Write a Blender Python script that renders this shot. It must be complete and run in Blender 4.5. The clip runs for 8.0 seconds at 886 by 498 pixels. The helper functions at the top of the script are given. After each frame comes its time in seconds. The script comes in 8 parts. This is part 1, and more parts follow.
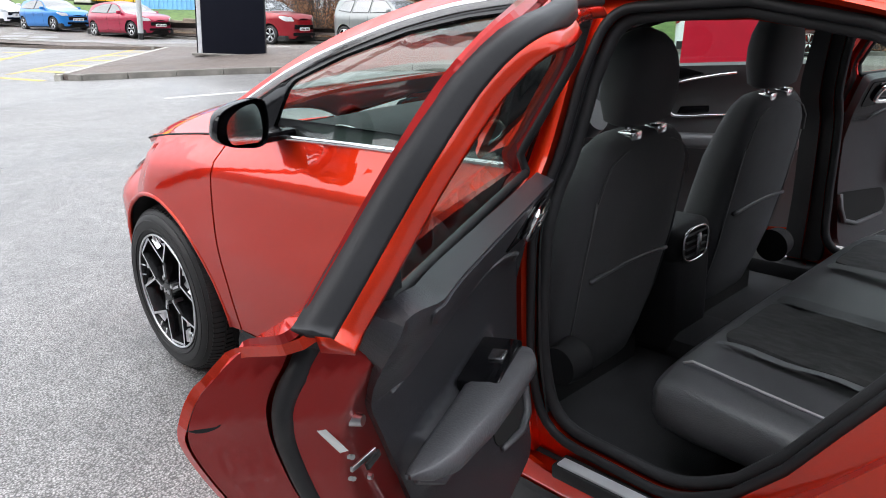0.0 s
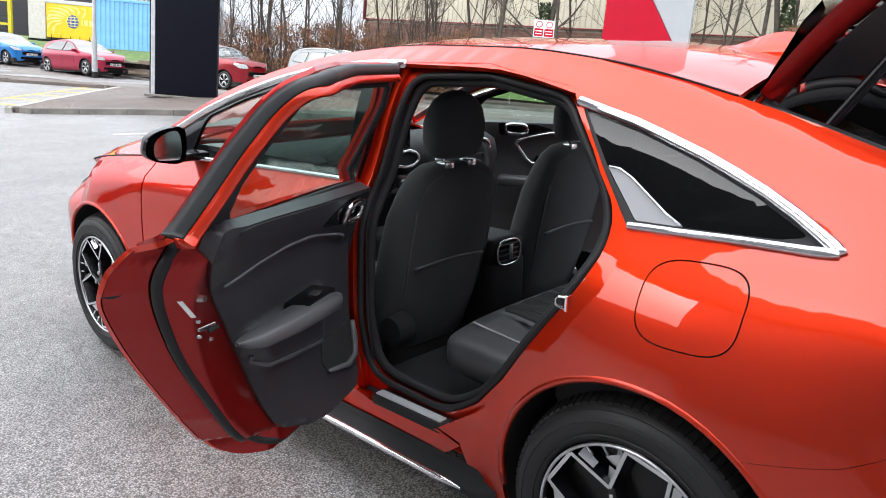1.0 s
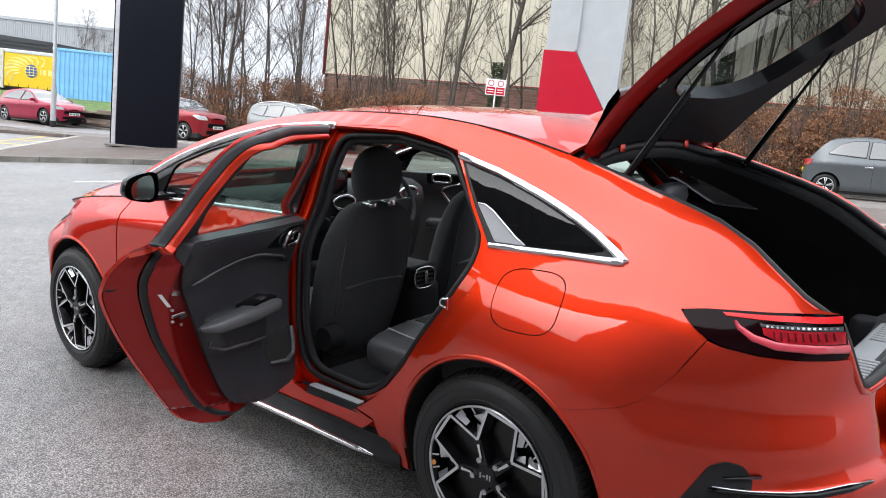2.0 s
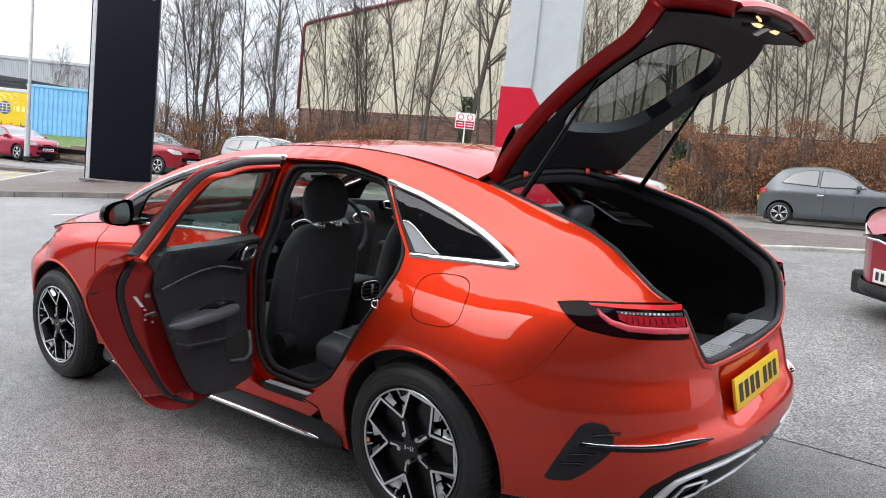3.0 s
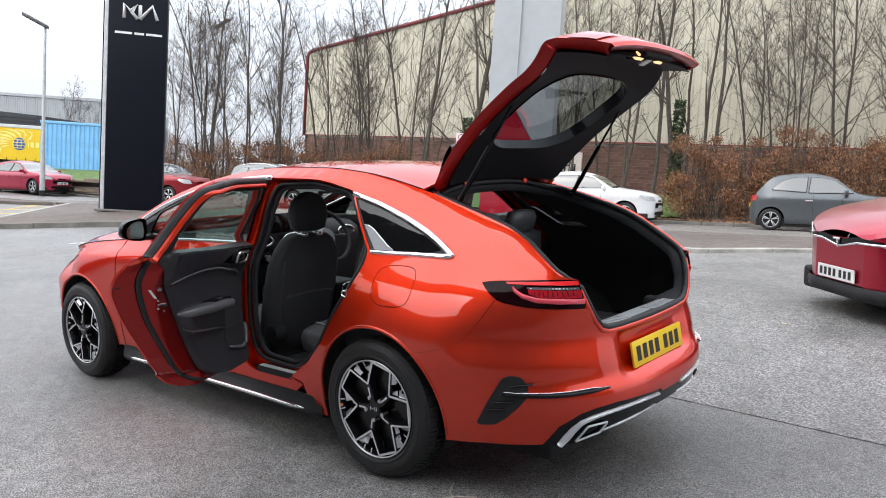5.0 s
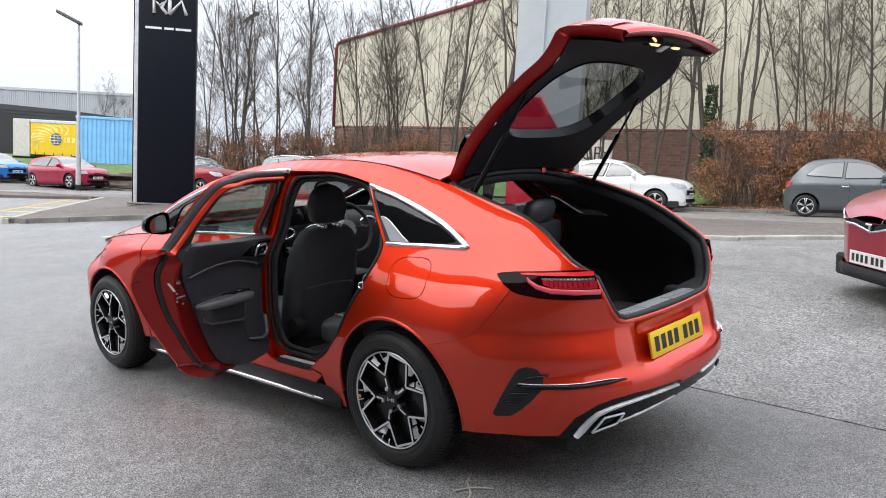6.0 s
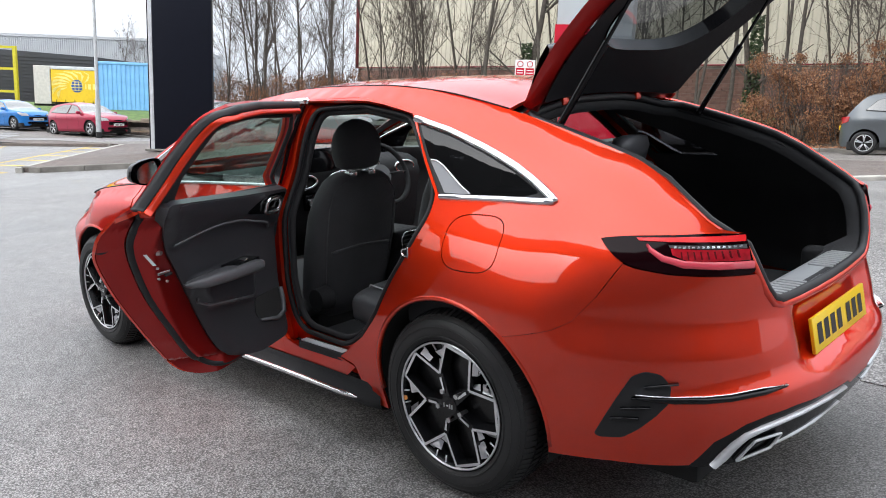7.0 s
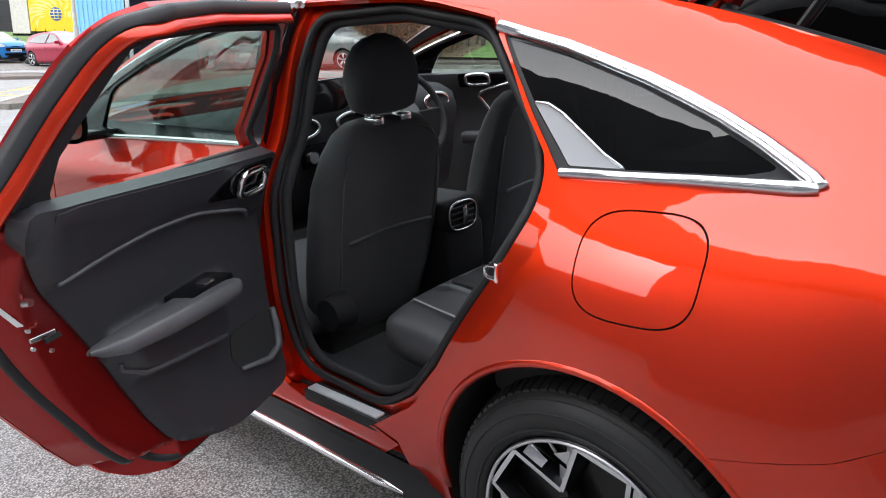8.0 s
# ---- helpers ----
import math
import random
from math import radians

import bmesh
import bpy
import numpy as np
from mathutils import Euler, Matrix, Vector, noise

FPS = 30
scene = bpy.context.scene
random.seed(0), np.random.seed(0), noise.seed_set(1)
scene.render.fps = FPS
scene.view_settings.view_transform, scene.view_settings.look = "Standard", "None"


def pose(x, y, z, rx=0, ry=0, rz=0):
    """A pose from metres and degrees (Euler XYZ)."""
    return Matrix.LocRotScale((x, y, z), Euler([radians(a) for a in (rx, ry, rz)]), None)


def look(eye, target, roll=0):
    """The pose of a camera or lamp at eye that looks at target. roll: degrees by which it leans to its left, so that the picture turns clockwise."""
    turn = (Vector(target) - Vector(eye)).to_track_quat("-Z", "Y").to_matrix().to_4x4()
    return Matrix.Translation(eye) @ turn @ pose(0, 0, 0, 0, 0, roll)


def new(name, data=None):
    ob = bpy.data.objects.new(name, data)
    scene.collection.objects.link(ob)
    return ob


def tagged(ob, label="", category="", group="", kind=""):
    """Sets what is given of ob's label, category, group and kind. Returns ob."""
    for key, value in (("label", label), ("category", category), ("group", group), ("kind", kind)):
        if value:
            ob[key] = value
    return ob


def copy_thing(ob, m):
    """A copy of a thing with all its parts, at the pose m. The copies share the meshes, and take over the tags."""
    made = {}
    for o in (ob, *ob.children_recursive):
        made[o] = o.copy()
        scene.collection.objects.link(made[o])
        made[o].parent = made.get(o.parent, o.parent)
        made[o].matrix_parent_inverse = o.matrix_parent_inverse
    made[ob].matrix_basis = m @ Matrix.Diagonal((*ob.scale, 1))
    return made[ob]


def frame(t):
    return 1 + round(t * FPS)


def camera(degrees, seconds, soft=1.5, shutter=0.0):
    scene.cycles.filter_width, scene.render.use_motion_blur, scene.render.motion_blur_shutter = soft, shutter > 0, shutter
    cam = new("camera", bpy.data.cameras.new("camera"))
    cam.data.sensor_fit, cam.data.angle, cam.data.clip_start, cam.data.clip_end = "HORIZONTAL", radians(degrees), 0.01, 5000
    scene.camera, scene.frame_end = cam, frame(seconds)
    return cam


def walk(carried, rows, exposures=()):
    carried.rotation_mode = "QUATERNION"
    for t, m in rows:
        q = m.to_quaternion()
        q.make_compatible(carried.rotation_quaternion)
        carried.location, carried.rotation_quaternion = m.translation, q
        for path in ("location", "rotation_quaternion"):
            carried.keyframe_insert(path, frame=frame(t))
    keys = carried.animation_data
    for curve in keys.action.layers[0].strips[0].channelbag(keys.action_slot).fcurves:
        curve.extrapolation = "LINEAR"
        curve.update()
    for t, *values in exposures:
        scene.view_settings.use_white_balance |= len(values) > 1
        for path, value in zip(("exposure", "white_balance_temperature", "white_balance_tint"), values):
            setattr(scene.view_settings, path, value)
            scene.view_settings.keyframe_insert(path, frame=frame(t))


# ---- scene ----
cam = camera(59.8, 8.0, 1.0)
# the forecourt and the car on it lean: car frame to level world
SLOPE_X, SLOPE_Y = 0.044, 0.0735
UP = Vector((SLOPE_X, SLOPE_Y, 1)).normalized()
LEAN = UP.rotation_difference(Vector((0, 0, 1))).to_matrix().to_4x4()
PATH = [
    (0, (0.0146, -1.9559, 1.3406), (-1.3692, -0.6629, 0.6978), -2.79),
    (0.5, (0.3788, -2.1305, 1.3529), (-0.9683, -0.7698, 0.7751), -0.66),
    (1, (0.7232, -2.2494, 1.3760), (-0.5940, -0.8346, 0.8624), 0.63),
    (1.2, (0.8885, -2.3175, 1.3893), (-0.4117, -0.8768, 0.9056), 1.28),
    (2.3, (1.3782, -2.7035, 1.4262), (0.1327, -1.1784, 1.0763), 1.55),
    (2.5, (1.4800, -2.7468, 1.4231), (0.2426, -1.2110, 1.0912), 1.55),
    (3, (1.7084, -2.8813, 1.4364), (0.4852, -1.3267, 1.1411), 1.27),
    (3.5, (1.8538, -3.0158, 1.4209), (0.6387, -1.4521, 1.1409), 0.87),
    (4, (2.0191, -3.1184, 1.4335), (0.8030, -1.5532, 1.1666), 0.20),
    (5.3, (2.3946, -3.2500, 1.4259), (1.1289, -1.7197, 1.1887), -1.21),
    (5.5, (2.4234, -3.2426, 1.4335), (1.1393, -1.7288, 1.1889), -1.37),
    (6, (2.3697, -3.1907, 1.4322), (1.0588, -1.7042, 1.1646), -1.56),
    (6.5, (2.0963, -2.9810, 1.3739), (0.7568, -1.5312, 1.0517), -1.80),
    (7, (1.6516, -2.6150, 1.3492), (0.3043, -1.1945, 0.9408), -2.49),
    (7.5, (1.1674, -2.2421, 1.3304), (-0.1729, -0.8424, 0.8361), -3.09),
    (8, (0.6690, -1.8903, 1.2878), (-0.6502, -0.5098, 0.6930), -3.82),
]
EXPOSURES = [(0.0, 0.46), (0.5, 0.58), (1.2, 0.46), (2.5, 0.25), (3.5, 0.16), (5.5, 0.12), (6.5, 0.16), (7.0, 0.23), (8.0, 0.54)]
walk(cam, [(t, LEAN @ look(eye, target, roll)) for t, eye, target, roll in PATH], EXPOSURES)

# ---------------------------------------------------------------- light
world = bpy.data.worlds.new("sky")
scene.world = world
world.use_nodes = True
wn, wl = world.node_tree.nodes, world.node_tree.links
sky = wn.new("ShaderNodeTexSky")
sky.sky_type, sky.sun_disc = "NISHITA", False
sky.sun_elevation, sky.sun_rotation = radians(38), radians(200)
sky.air_density, sky.dust_density = 1.6, 6.0
grey = wn.new("ShaderNodeHueSaturation")
grey.inputs["Saturation"].default_value = 0.25
veil = wn.new("ShaderNodeMix")
veil.data_type = "RGBA"
veil.inputs["Factor"].default_value = 0.72
veil.inputs["B"].default_value = (8.8, 9.4, 10.4, 1)
wl.new(sky.outputs["Color"], grey.inputs["Color"])
wl.new(grey.outputs["Color"], veil.inputs["A"])
# cloud cover: the zenith brighter than the horizon
where = wn.new("ShaderNodeTexCoord")
axes = wn.new("ShaderNodeSeparateXYZ")
rise = wn.new("ShaderNodeMapRange")
rise.inputs["From Min"].default_value, rise.inputs["From Max"].default_value = 0.0, 1.0
rise.inputs["To Min"].default_value, rise.inputs["To Max"].default_value = 0.92, 2.2
cloud = wn.new("ShaderNodeVectorMath")
cloud.operation = "SCALE"
wl.new(where.outputs["Generated"], axes.inputs["Vector"])
wl.new(axes.outputs["Z"], rise.inputs["Value"])
wl.new(veil.outputs["Result"], cloud.inputs[0])
wl.new(rise.outputs["Result"], cloud.inputs["Scale"])
wl.new(cloud.outputs["Vector"], wn["Background"].inputs["Color"])
wn["Background"].inputs["Strength"].default_value = 0.13

sun_data = bpy.data.lights.new("sun", "SUN")
sun_data.energy, sun_data.angle, sun_data.color = 1.6, radians(125), (1.0, 0.97, 0.93)
sun = new("sun", sun_data)
sun.matrix_world = look((0, 0, 30), (6, 12, 0))


# ---------------------------------------------------------------- materials
def mat(name, color, rough=0.6, metal=0.0, vary=0.12, scale=6.0, grain=0.0, grain_scale=80.0, bump=0.0, coat=0.0, coat_rough=0.03, spec=0.5, sheen=0.0, random_tint=0.0, stretch=(1, 1, 1)):
    m = bpy.data.materials.new(name)
    m.use_nodes = True
    n, l = m.node_tree.nodes, m.node_tree.links
    b = n["Principled BSDF"]
    b.inputs["Coat IOR"].default_value = 1.42
    b.inputs["Roughness"].default_value, b.inputs["Metallic"].default_value = rough, metal
    b.inputs["Coat Weight"].default_value, b.inputs["Coat Roughness"].default_value = coat, coat_rough
    b.inputs["Specular IOR Level"].default_value = spec
    b.inputs["Sheen Weight"].default_value = sheen
    co = n.new("ShaderNodeTexCoord")
    mp = n.new("ShaderNodeMapping")
    mp.inputs["Scale"].default_value = stretch
    l.new(co.outputs["Object"], mp.inputs["Vector"])
    big = n.new("ShaderNodeTexNoise")
    big.inputs["Scale"].default_value, big.inputs["Detail"].default_value = scale, 5
    l.new(mp.outputs["Vector"], big.inputs["Vector"])
    fine = n.new("ShaderNodeTexNoise")
    fine.inputs["Scale"].default_value, fine.inputs["Detail"].default_value = grain_scale, 3
    l.new(mp.outputs["Vector"], fine.inputs["Vector"])
    ramp = n.new("ShaderNodeMapRange")
    ramp.inputs["From Min"].default_value, ramp.inputs["From Max"].default_value = 0.3, 0.7
    ramp.inputs["To Min"].default_value, ramp.inputs["To Max"].default_value = 1 - vary, 1 + vary
    l.new(big.outputs["Fac"], ramp.inputs["Value"])
    ramp2 = n.new("ShaderNodeMapRange")
    ramp2.inputs["From Min"].default_value, ramp2.inputs["From Max"].default_value = 0.3, 0.7
    ramp2.inputs["To Min"].default_value, ramp2.inputs["To Max"].default_value = 1 - grain, 1 + grain
    l.new(fine.outputs["Fac"], ramp2.inputs["Value"])
    mul = n.new("ShaderNodeMath")
    mul.operation = "MULTIPLY"
    l.new(ramp.outputs["Result"], mul.inputs[0])
    l.new(ramp2.outputs["Result"], mul.inputs[1])
    last = mul.outputs[0]
    if random_tint:
        info = n.new("ShaderNodeObjectInfo")
        r3 = n.new("ShaderNodeMapRange")
        r3.inputs["To Min"].default_value, r3.inputs["To Max"].default_value = 1 - random_tint, 1 + random_tint
        l.new(info.outputs["Random"], r3.inputs["Value"])
        m2 = n.new("ShaderNodeMath")
        m2.operation = "MULTIPLY"
        l.new(last, m2.inputs[0])
        l.new(r3.outputs["Result"], m2.inputs[1])
        last = m2.outputs[0]
    tint = n.new("ShaderNodeVectorMath")
    tint.operation = "SCALE"
    tint.inputs[0].default_value = color
    l.new(last, tint.inputs["Scale"])
    l.new(tint.outputs["Vector"], b.inputs["Base Color"])
    if bump:
        bp = n.new("ShaderNodeBump")
        bp.inputs["Strength"].default_value, bp.inputs["Distance"].default_value = bump, 0.004
        l.new(fine.outputs["Fac"], bp.inputs["Height"])
        l.new(bp.outputs["Normal"], b.inputs["Normal"])
    return m


def glass(name, color, rough=0.0, face=0.045):
    """A thin tinted pane: clear in part, glossy on its face."""
    m = bpy.data.materials.new(name)
    m.use_nodes = True
    n, l = m.node_tree.nodes, m.node_tree.links
    n.remove(n["Principled BSDF"])
    clear, gloss, mix, fr = n.new("ShaderNodeBsdfTransparent"), n.new("ShaderNodeBsdfGlossy"), n.new("ShaderNodeMixShader"), n.new("ShaderNodeLayerWeight")
    steep, share = n.new("ShaderNodeMath"), n.new("ShaderNodeMapRange")
    steep.operation = "POWER"
    steep.inputs[1].default_value = 4.5
    share.inputs["To Min"].default_value, share.inputs["To Max"].default_value = face, 1.0
    clear.inputs["Color"].default_value = (*color, 1)
    gloss.inputs["Roughness"].default_value = rough
    fr.inputs["Blend"].default_value = 0.5
    l.new(fr.outputs["Facing"], steep.inputs[0])
    l.new(steep.outputs[0], share.inputs["Value"])
    l.new(share.outputs["Result"], mix.inputs["Fac"])
    l.new(clear.outputs["BSDF"], mix.inputs[1])
    l.new(gloss.outputs["BSDF"], mix.inputs[2])
    l.new(mix.outputs["Shader"], n["Material Output"].inputs["Surface"])
    return m


def glow(name, color, strength):
    m = mat(name, color, 0.3, vary=0.02)
    b = m.node_tree.nodes["Principled BSDF"]
    b.inputs["Emission Color"].default_value, b.inputs["Emission Strength"].default_value = (*color, 1), strength
    return m


PAINT = mat("orange red metallic paint", (0.62, 0.030, 0.006), 0.40, 0.88, vary=0.03, scale=2, grain=0.10, grain_scale=900, coat=1.0, coat_rough=0.01)
PAINT.node_tree.nodes["Principled BSDF"].inputs["Coat IOR"].default_value = 1.55
PAINT.node_tree.nodes["Principled BSDF"].inputs["Specular Tint"].default_value = (1.0, 0.25, 0.12, 1)
GATE_TRIM = mat("black grained tailgate lining", (0.015, 0.015, 0.017), 0.6, vary=0.12, grain=0.1, grain_scale=400, bump=0.25, spec=0.15)
# darker crimson copy of PAINT: the shut faces' shade is put into the colour
PAINT_SHADED = mat("body paint darkened for the shaded shut faces", (0.36, 0.014, 0.013), 0.40, 0.85, vary=0.03, scale=2, grain=0.06, grain_scale=900, coat=0.6, coat_rough=0.03)
TRIM = mat("black textured plastic", (0.030, 0.030, 0.032), 0.5, vary=0.1, grain=0.08, grain_scale=500, bump=0.25, spec=0.12)
SOFT = mat("black soft moulded trim", (0.033, 0.033, 0.038), 0.36, vary=0.1, grain=0.08, grain_scale=500, bump=0.25)
TRIM_GREY = mat("dark grey soft trim", (0.055, 0.056, 0.060), 0.45, vary=0.1, grain=0.1, grain_scale=400, bump=0.3)
GLOSS = mat("gloss black", (0.005, 0.005, 0.006), 0.10, vary=0.02, spec=0.28)
RUBBER = mat("black rubber seal", (0.017, 0.017, 0.019), 0.5, vary=0.1, grain=0.05, grain_scale=200, spec=0.3)
CLOTH = mat("black seat cloth", (0.066, 0.066, 0.071), 0.9, vary=0.12, grain=0.3, grain_scale=600, bump=0.4, sheen=0.05)
LEATHER = mat("black leatherette", (0.084, 0.084, 0.090), 0.38, vary=0.08, grain=0.08, grain_scale=300, bump=0.2)
CARPET = mat("black carpet", (0.045, 0.045, 0.048), 1.0, vary=0.2, grain=0.4, grain_scale=500, bump=0.5)
STITCH = mat("pale grey stitching", (0.5, 0.5, 0.5), 0.7)
SATIN = mat("satin chrome trim", (0.78, 0.78, 0.80), 0.22, 1.0, vary=0.04)
CHROME = mat("bright chrome", (0.85, 0.85, 0.86), 0.07, 1.0, vary=0.02)
ALLOY = mat("machined alloy", (0.72, 0.72, 0.75), 0.28, 0.9, vary=0.05, grain=0.05, grain_scale=300)
WHEEL_BLACK = mat("gloss black wheel enamel", (0.006, 0.006, 0.007), 0.25, vary=0.05, spec=0.35)
TYRE = mat("tyre rubber", (0.019, 0.019, 0.020), 0.48, vary=0.18, grain=0.12, grain_scale=150, spec=0.3)
UNDER = mat("black underbody", (0.013, 0.013, 0.013), 0.9)
LINER = mat("black headlining", (0.035, 0.035, 0.038), 0.95, grain=0.1, grain_scale=300)
GLASS_GREEN = glass("green tinted glass", (0.62, 0.76, 0.70), face=0.10)
GLASS_DARK = glass("dark privacy glass", (0.025, 0.025, 0.028), face=0.06)
GLASS_HATCH = glass("grey privacy glass", (0.28, 0.30, 0.31))
BLADE = mat("satin silver paint", (0.62, 0.63, 0.65), 0.35, 0.35, vary=0.03)
STEEL = mat("brushed steel", (0.55, 0.55, 0.56), 0.3, 1.0, vary=0.08)
WHITE_LABEL = mat("white paper label", (0.8, 0.8, 0.78), 0.6, vary=0.03)


# ---------------------------------------------------------------- mesh helpers
def mesh(name, verts, faces, material, parent=None, label="", smooth=True, normals=None):
    """One mesh object from points and faces, under a thing or a part if one is given."""
    me = bpy.data.meshes.new(name)
    me.from_pydata([tuple(v) for v in verts], [], faces)
    me.polygons.foreach_set("use_smooth", [smooth] * len(me.polygons))
    for m in material if isinstance(material, (list, tuple)) else (material,):
        me.materials.append(m)
    if normals is not None:
        me.normals_split_custom_set_from_vertices([tuple(v) for v in normals])
    me.update()
    ob = new(name, me)
    if parent is not None:
        ob.parent = parent
    return tagged(ob, label)


def part(name, bm, material, parent, label="", smooth=True, angle=35):
    """Link a bmesh as one mesh object under a thing or a part; edges sharper than the angle stay sharp."""
    if smooth:
        for e in bm.edges:
            if len(e.link_faces) == 2 and e.calc_face_angle(0) > radians(angle):
                e.smooth = False
    for f in bm.faces:
        f.smooth = smooth
    me = bpy.data.meshes.new(name)
    bm.to_mesh(me)
    bm.free()
    for m in material if isinstance(material, (list, tuple)) else (material,):
        me.materials.append(m)
    ob = new(name, me)
    if parent is not None:
        ob.parent = parent
    return tagged(ob, label)


def thing(name, m, label, category, group="", kind=""):
    ob = new(name)
    ob.matrix_world = m
    ob.empty_display_size = 0.1
    return tagged(ob, label, category, group, kind)


def box(bm, x0, x1, y0, y1, z0, z1, bevel=0.0, seg=2, m=None, index=0):
    """Add a box, its edges rounded, to a bmesh."""
    got = bmesh.ops.create_cube(bm, size=1.0)["verts"]
    for v in got:
        v.co = Vector((x0 + (v.co.x + 0.5) * (x1 - x0), y0 + (v.co.y + 0.5) * (y1 - y0), z0 + (v.co.z + 0.5) * (z1 - z0)))
    faces = {f for v in got for f in v.link_faces}
    if bevel:
        r = bmesh.ops.bevel(bm, geom=list({e for v in got for e in v.link_edges}), offset=bevel, segments=seg, affect="EDGES", profile=0.5)
        faces = set(r["faces"]) | {f for f in faces if f.is_valid}
        got = list({v for f in faces for v in f.verts})
    for f in faces:
        if f.is_valid:
            f.material_index = index
    if m is not None:
        bmesh.ops.transform(bm, matrix=m, verts=[v for v in got if v.is_valid])
    return got


def rod(bm, a, b, r0, r1=None, n=12, caps=True):
    """Add a straight round bar from a to b."""
    a, b = Vector(a), Vector(b)
    d = (b - a)
    m = Matrix.Translation((a + b) / 2) @ d.to_track_quat("Z", "Y").to_matrix().to_4x4()
    bmesh.ops.create_cone(bm, cap_ends=caps, segments=n, radius1=r0, radius2=r0 if r1 is None else r1, depth=d.length, matrix=m)


def tube(points, radius, n=8, closed=False, flat=1.0):
    """Points and faces of a round bar along a line of points. radius: a number, or one for each point."""
    P = [Vector(p) for p in points]
    k = len(P)
    rs = radius if isinstance(radius, (list, tuple)) else [radius] * k
    verts, faces = [], []
    ref = None
    for i in range(k):
        d = (P[(i + 1) % k] - P[i - 1]) if closed else (P[min(i + 1, k - 1)] - P[max(i - 1, 0)])
        d.normalize()
        if ref is None:
            ref = d.cross(Vector((0, 0, 1)))
            if ref.length < 0.1:
                ref = d.cross(Vector((1, 0, 0)))
        ref = (ref - d * ref.dot(d)).normalized()
        up = d.cross(ref)
        for j in range(n):
            a = 2 * math.pi * j / n
            verts.append(P[i] + rs[i] * (math.cos(a) * ref + flat * math.sin(a) * up))
    for i in range(k if closed else k - 1):
        for j in range(n):
            a, b = i * n + j, i * n + (j + 1) % n
            c, d2 = ((i + 1) % k) * n + (j + 1) % n, ((i + 1) % k) * n + j
            faces.append((a, b, c, d2))
    if not closed:
        faces.append(tuple(range(n))[::-1])
        faces.append(tuple(range((k - 1) * n, k * n)))
    return verts, faces


def pchip(*pts):
    """A smooth curve through (x, y) points that never overshoots; flat beyond its ends."""
    X, Y = np.array([p[0] for p in pts], float), np.array([p[1] for p in pts], float)
    h, d = np.diff(X), np.diff(Y) / np.diff(X)
    m = np.zeros(len(X))
    m[0], m[-1] = d[0], d[-1]
    for i in range(1, len(X) - 1):
        if d[i - 1] * d[i] > 0:
            a, b = 2 * h[i] + h[i - 1], h[i] + 2 * h[i - 1]
            m[i] = (a + b) / (a / d[i - 1] + b / d[i])

    def at(x):
        x = min(max(x, X[0]), X[-1])
        i = min(int(np.searchsorted(X, x, side="right")) - 1, len(X) - 2)
        t = (x - X[i]) / h[i]
        return float((1 + 2 * t) * (1 - t) ** 2 * Y[i] + t * (1 - t) ** 2 * h[i] * m[i] + t * t * (3 - 2 * t) * Y[i + 1] + t * t * (t - 1) * h[i] * m[i + 1])

    return at


def rounded(pts, r=0.03, n=5):
    """A closed outline with its corners rounded. A point may carry a radius of its own as a third number."""
    P = [Vector(p[:2]) for p in pts]
    R = [p[2] if len(p) > 2 else r for p in pts]
    out = []
    for i, p in enumerate(P):
        a, b = P[i - 1] - p, P[(i + 1) % len(P)] - p
        cut = min(R[i], a.length * 0.49, b.length * 0.49)
        if cut < 1e-4:
            out.append(tuple(p))
            continue
        p0, p1 = p + a.normalized() * cut, p + b.normalized() * cut
        for j in range(n + 1):
            t = j / n
            out.append(tuple((1 - t) ** 2 * p0 + 2 * t * (1 - t) * p + t * t * p1))
    return out


def arc(cx, cy, r, a0, a1, n=16):
    return [(cx + r * math.cos(radians(a0 + (a1 - a0) * i / n)), cy + r * math.sin(radians(a0 + (a1 - a0) * i / n))) for i in range(n + 1)]


def inside(p, loop):
    x, y = p
    hit = False
    for (x0, y0), (x1, y1) in zip(loop, loop[1:] + loop[:1]):
        if (y0 > y) != (y1 > y) and x < (x1 - x0) * (y - y0) / (y1 - y0) + x0:
            hit = not hit
    return hit


def dense(loop, step, closed=True):
    out = []
    for p, q in zip(loop, loop[1:] + loop[:1] if closed else loop[1:]):
        n = max(1, int(math.ceil(math.hypot(q[0] - p[0], q[1] - p[1]) / step)))
        out += [(p[0] + (q[0] - p[0]) * i / n, p[1] + (q[1] - p[1]) * i / n) for i in range(n)]
    return out if closed else out + [loop[-1]]


from mathutils.geometry import delaunay_2d_cdt


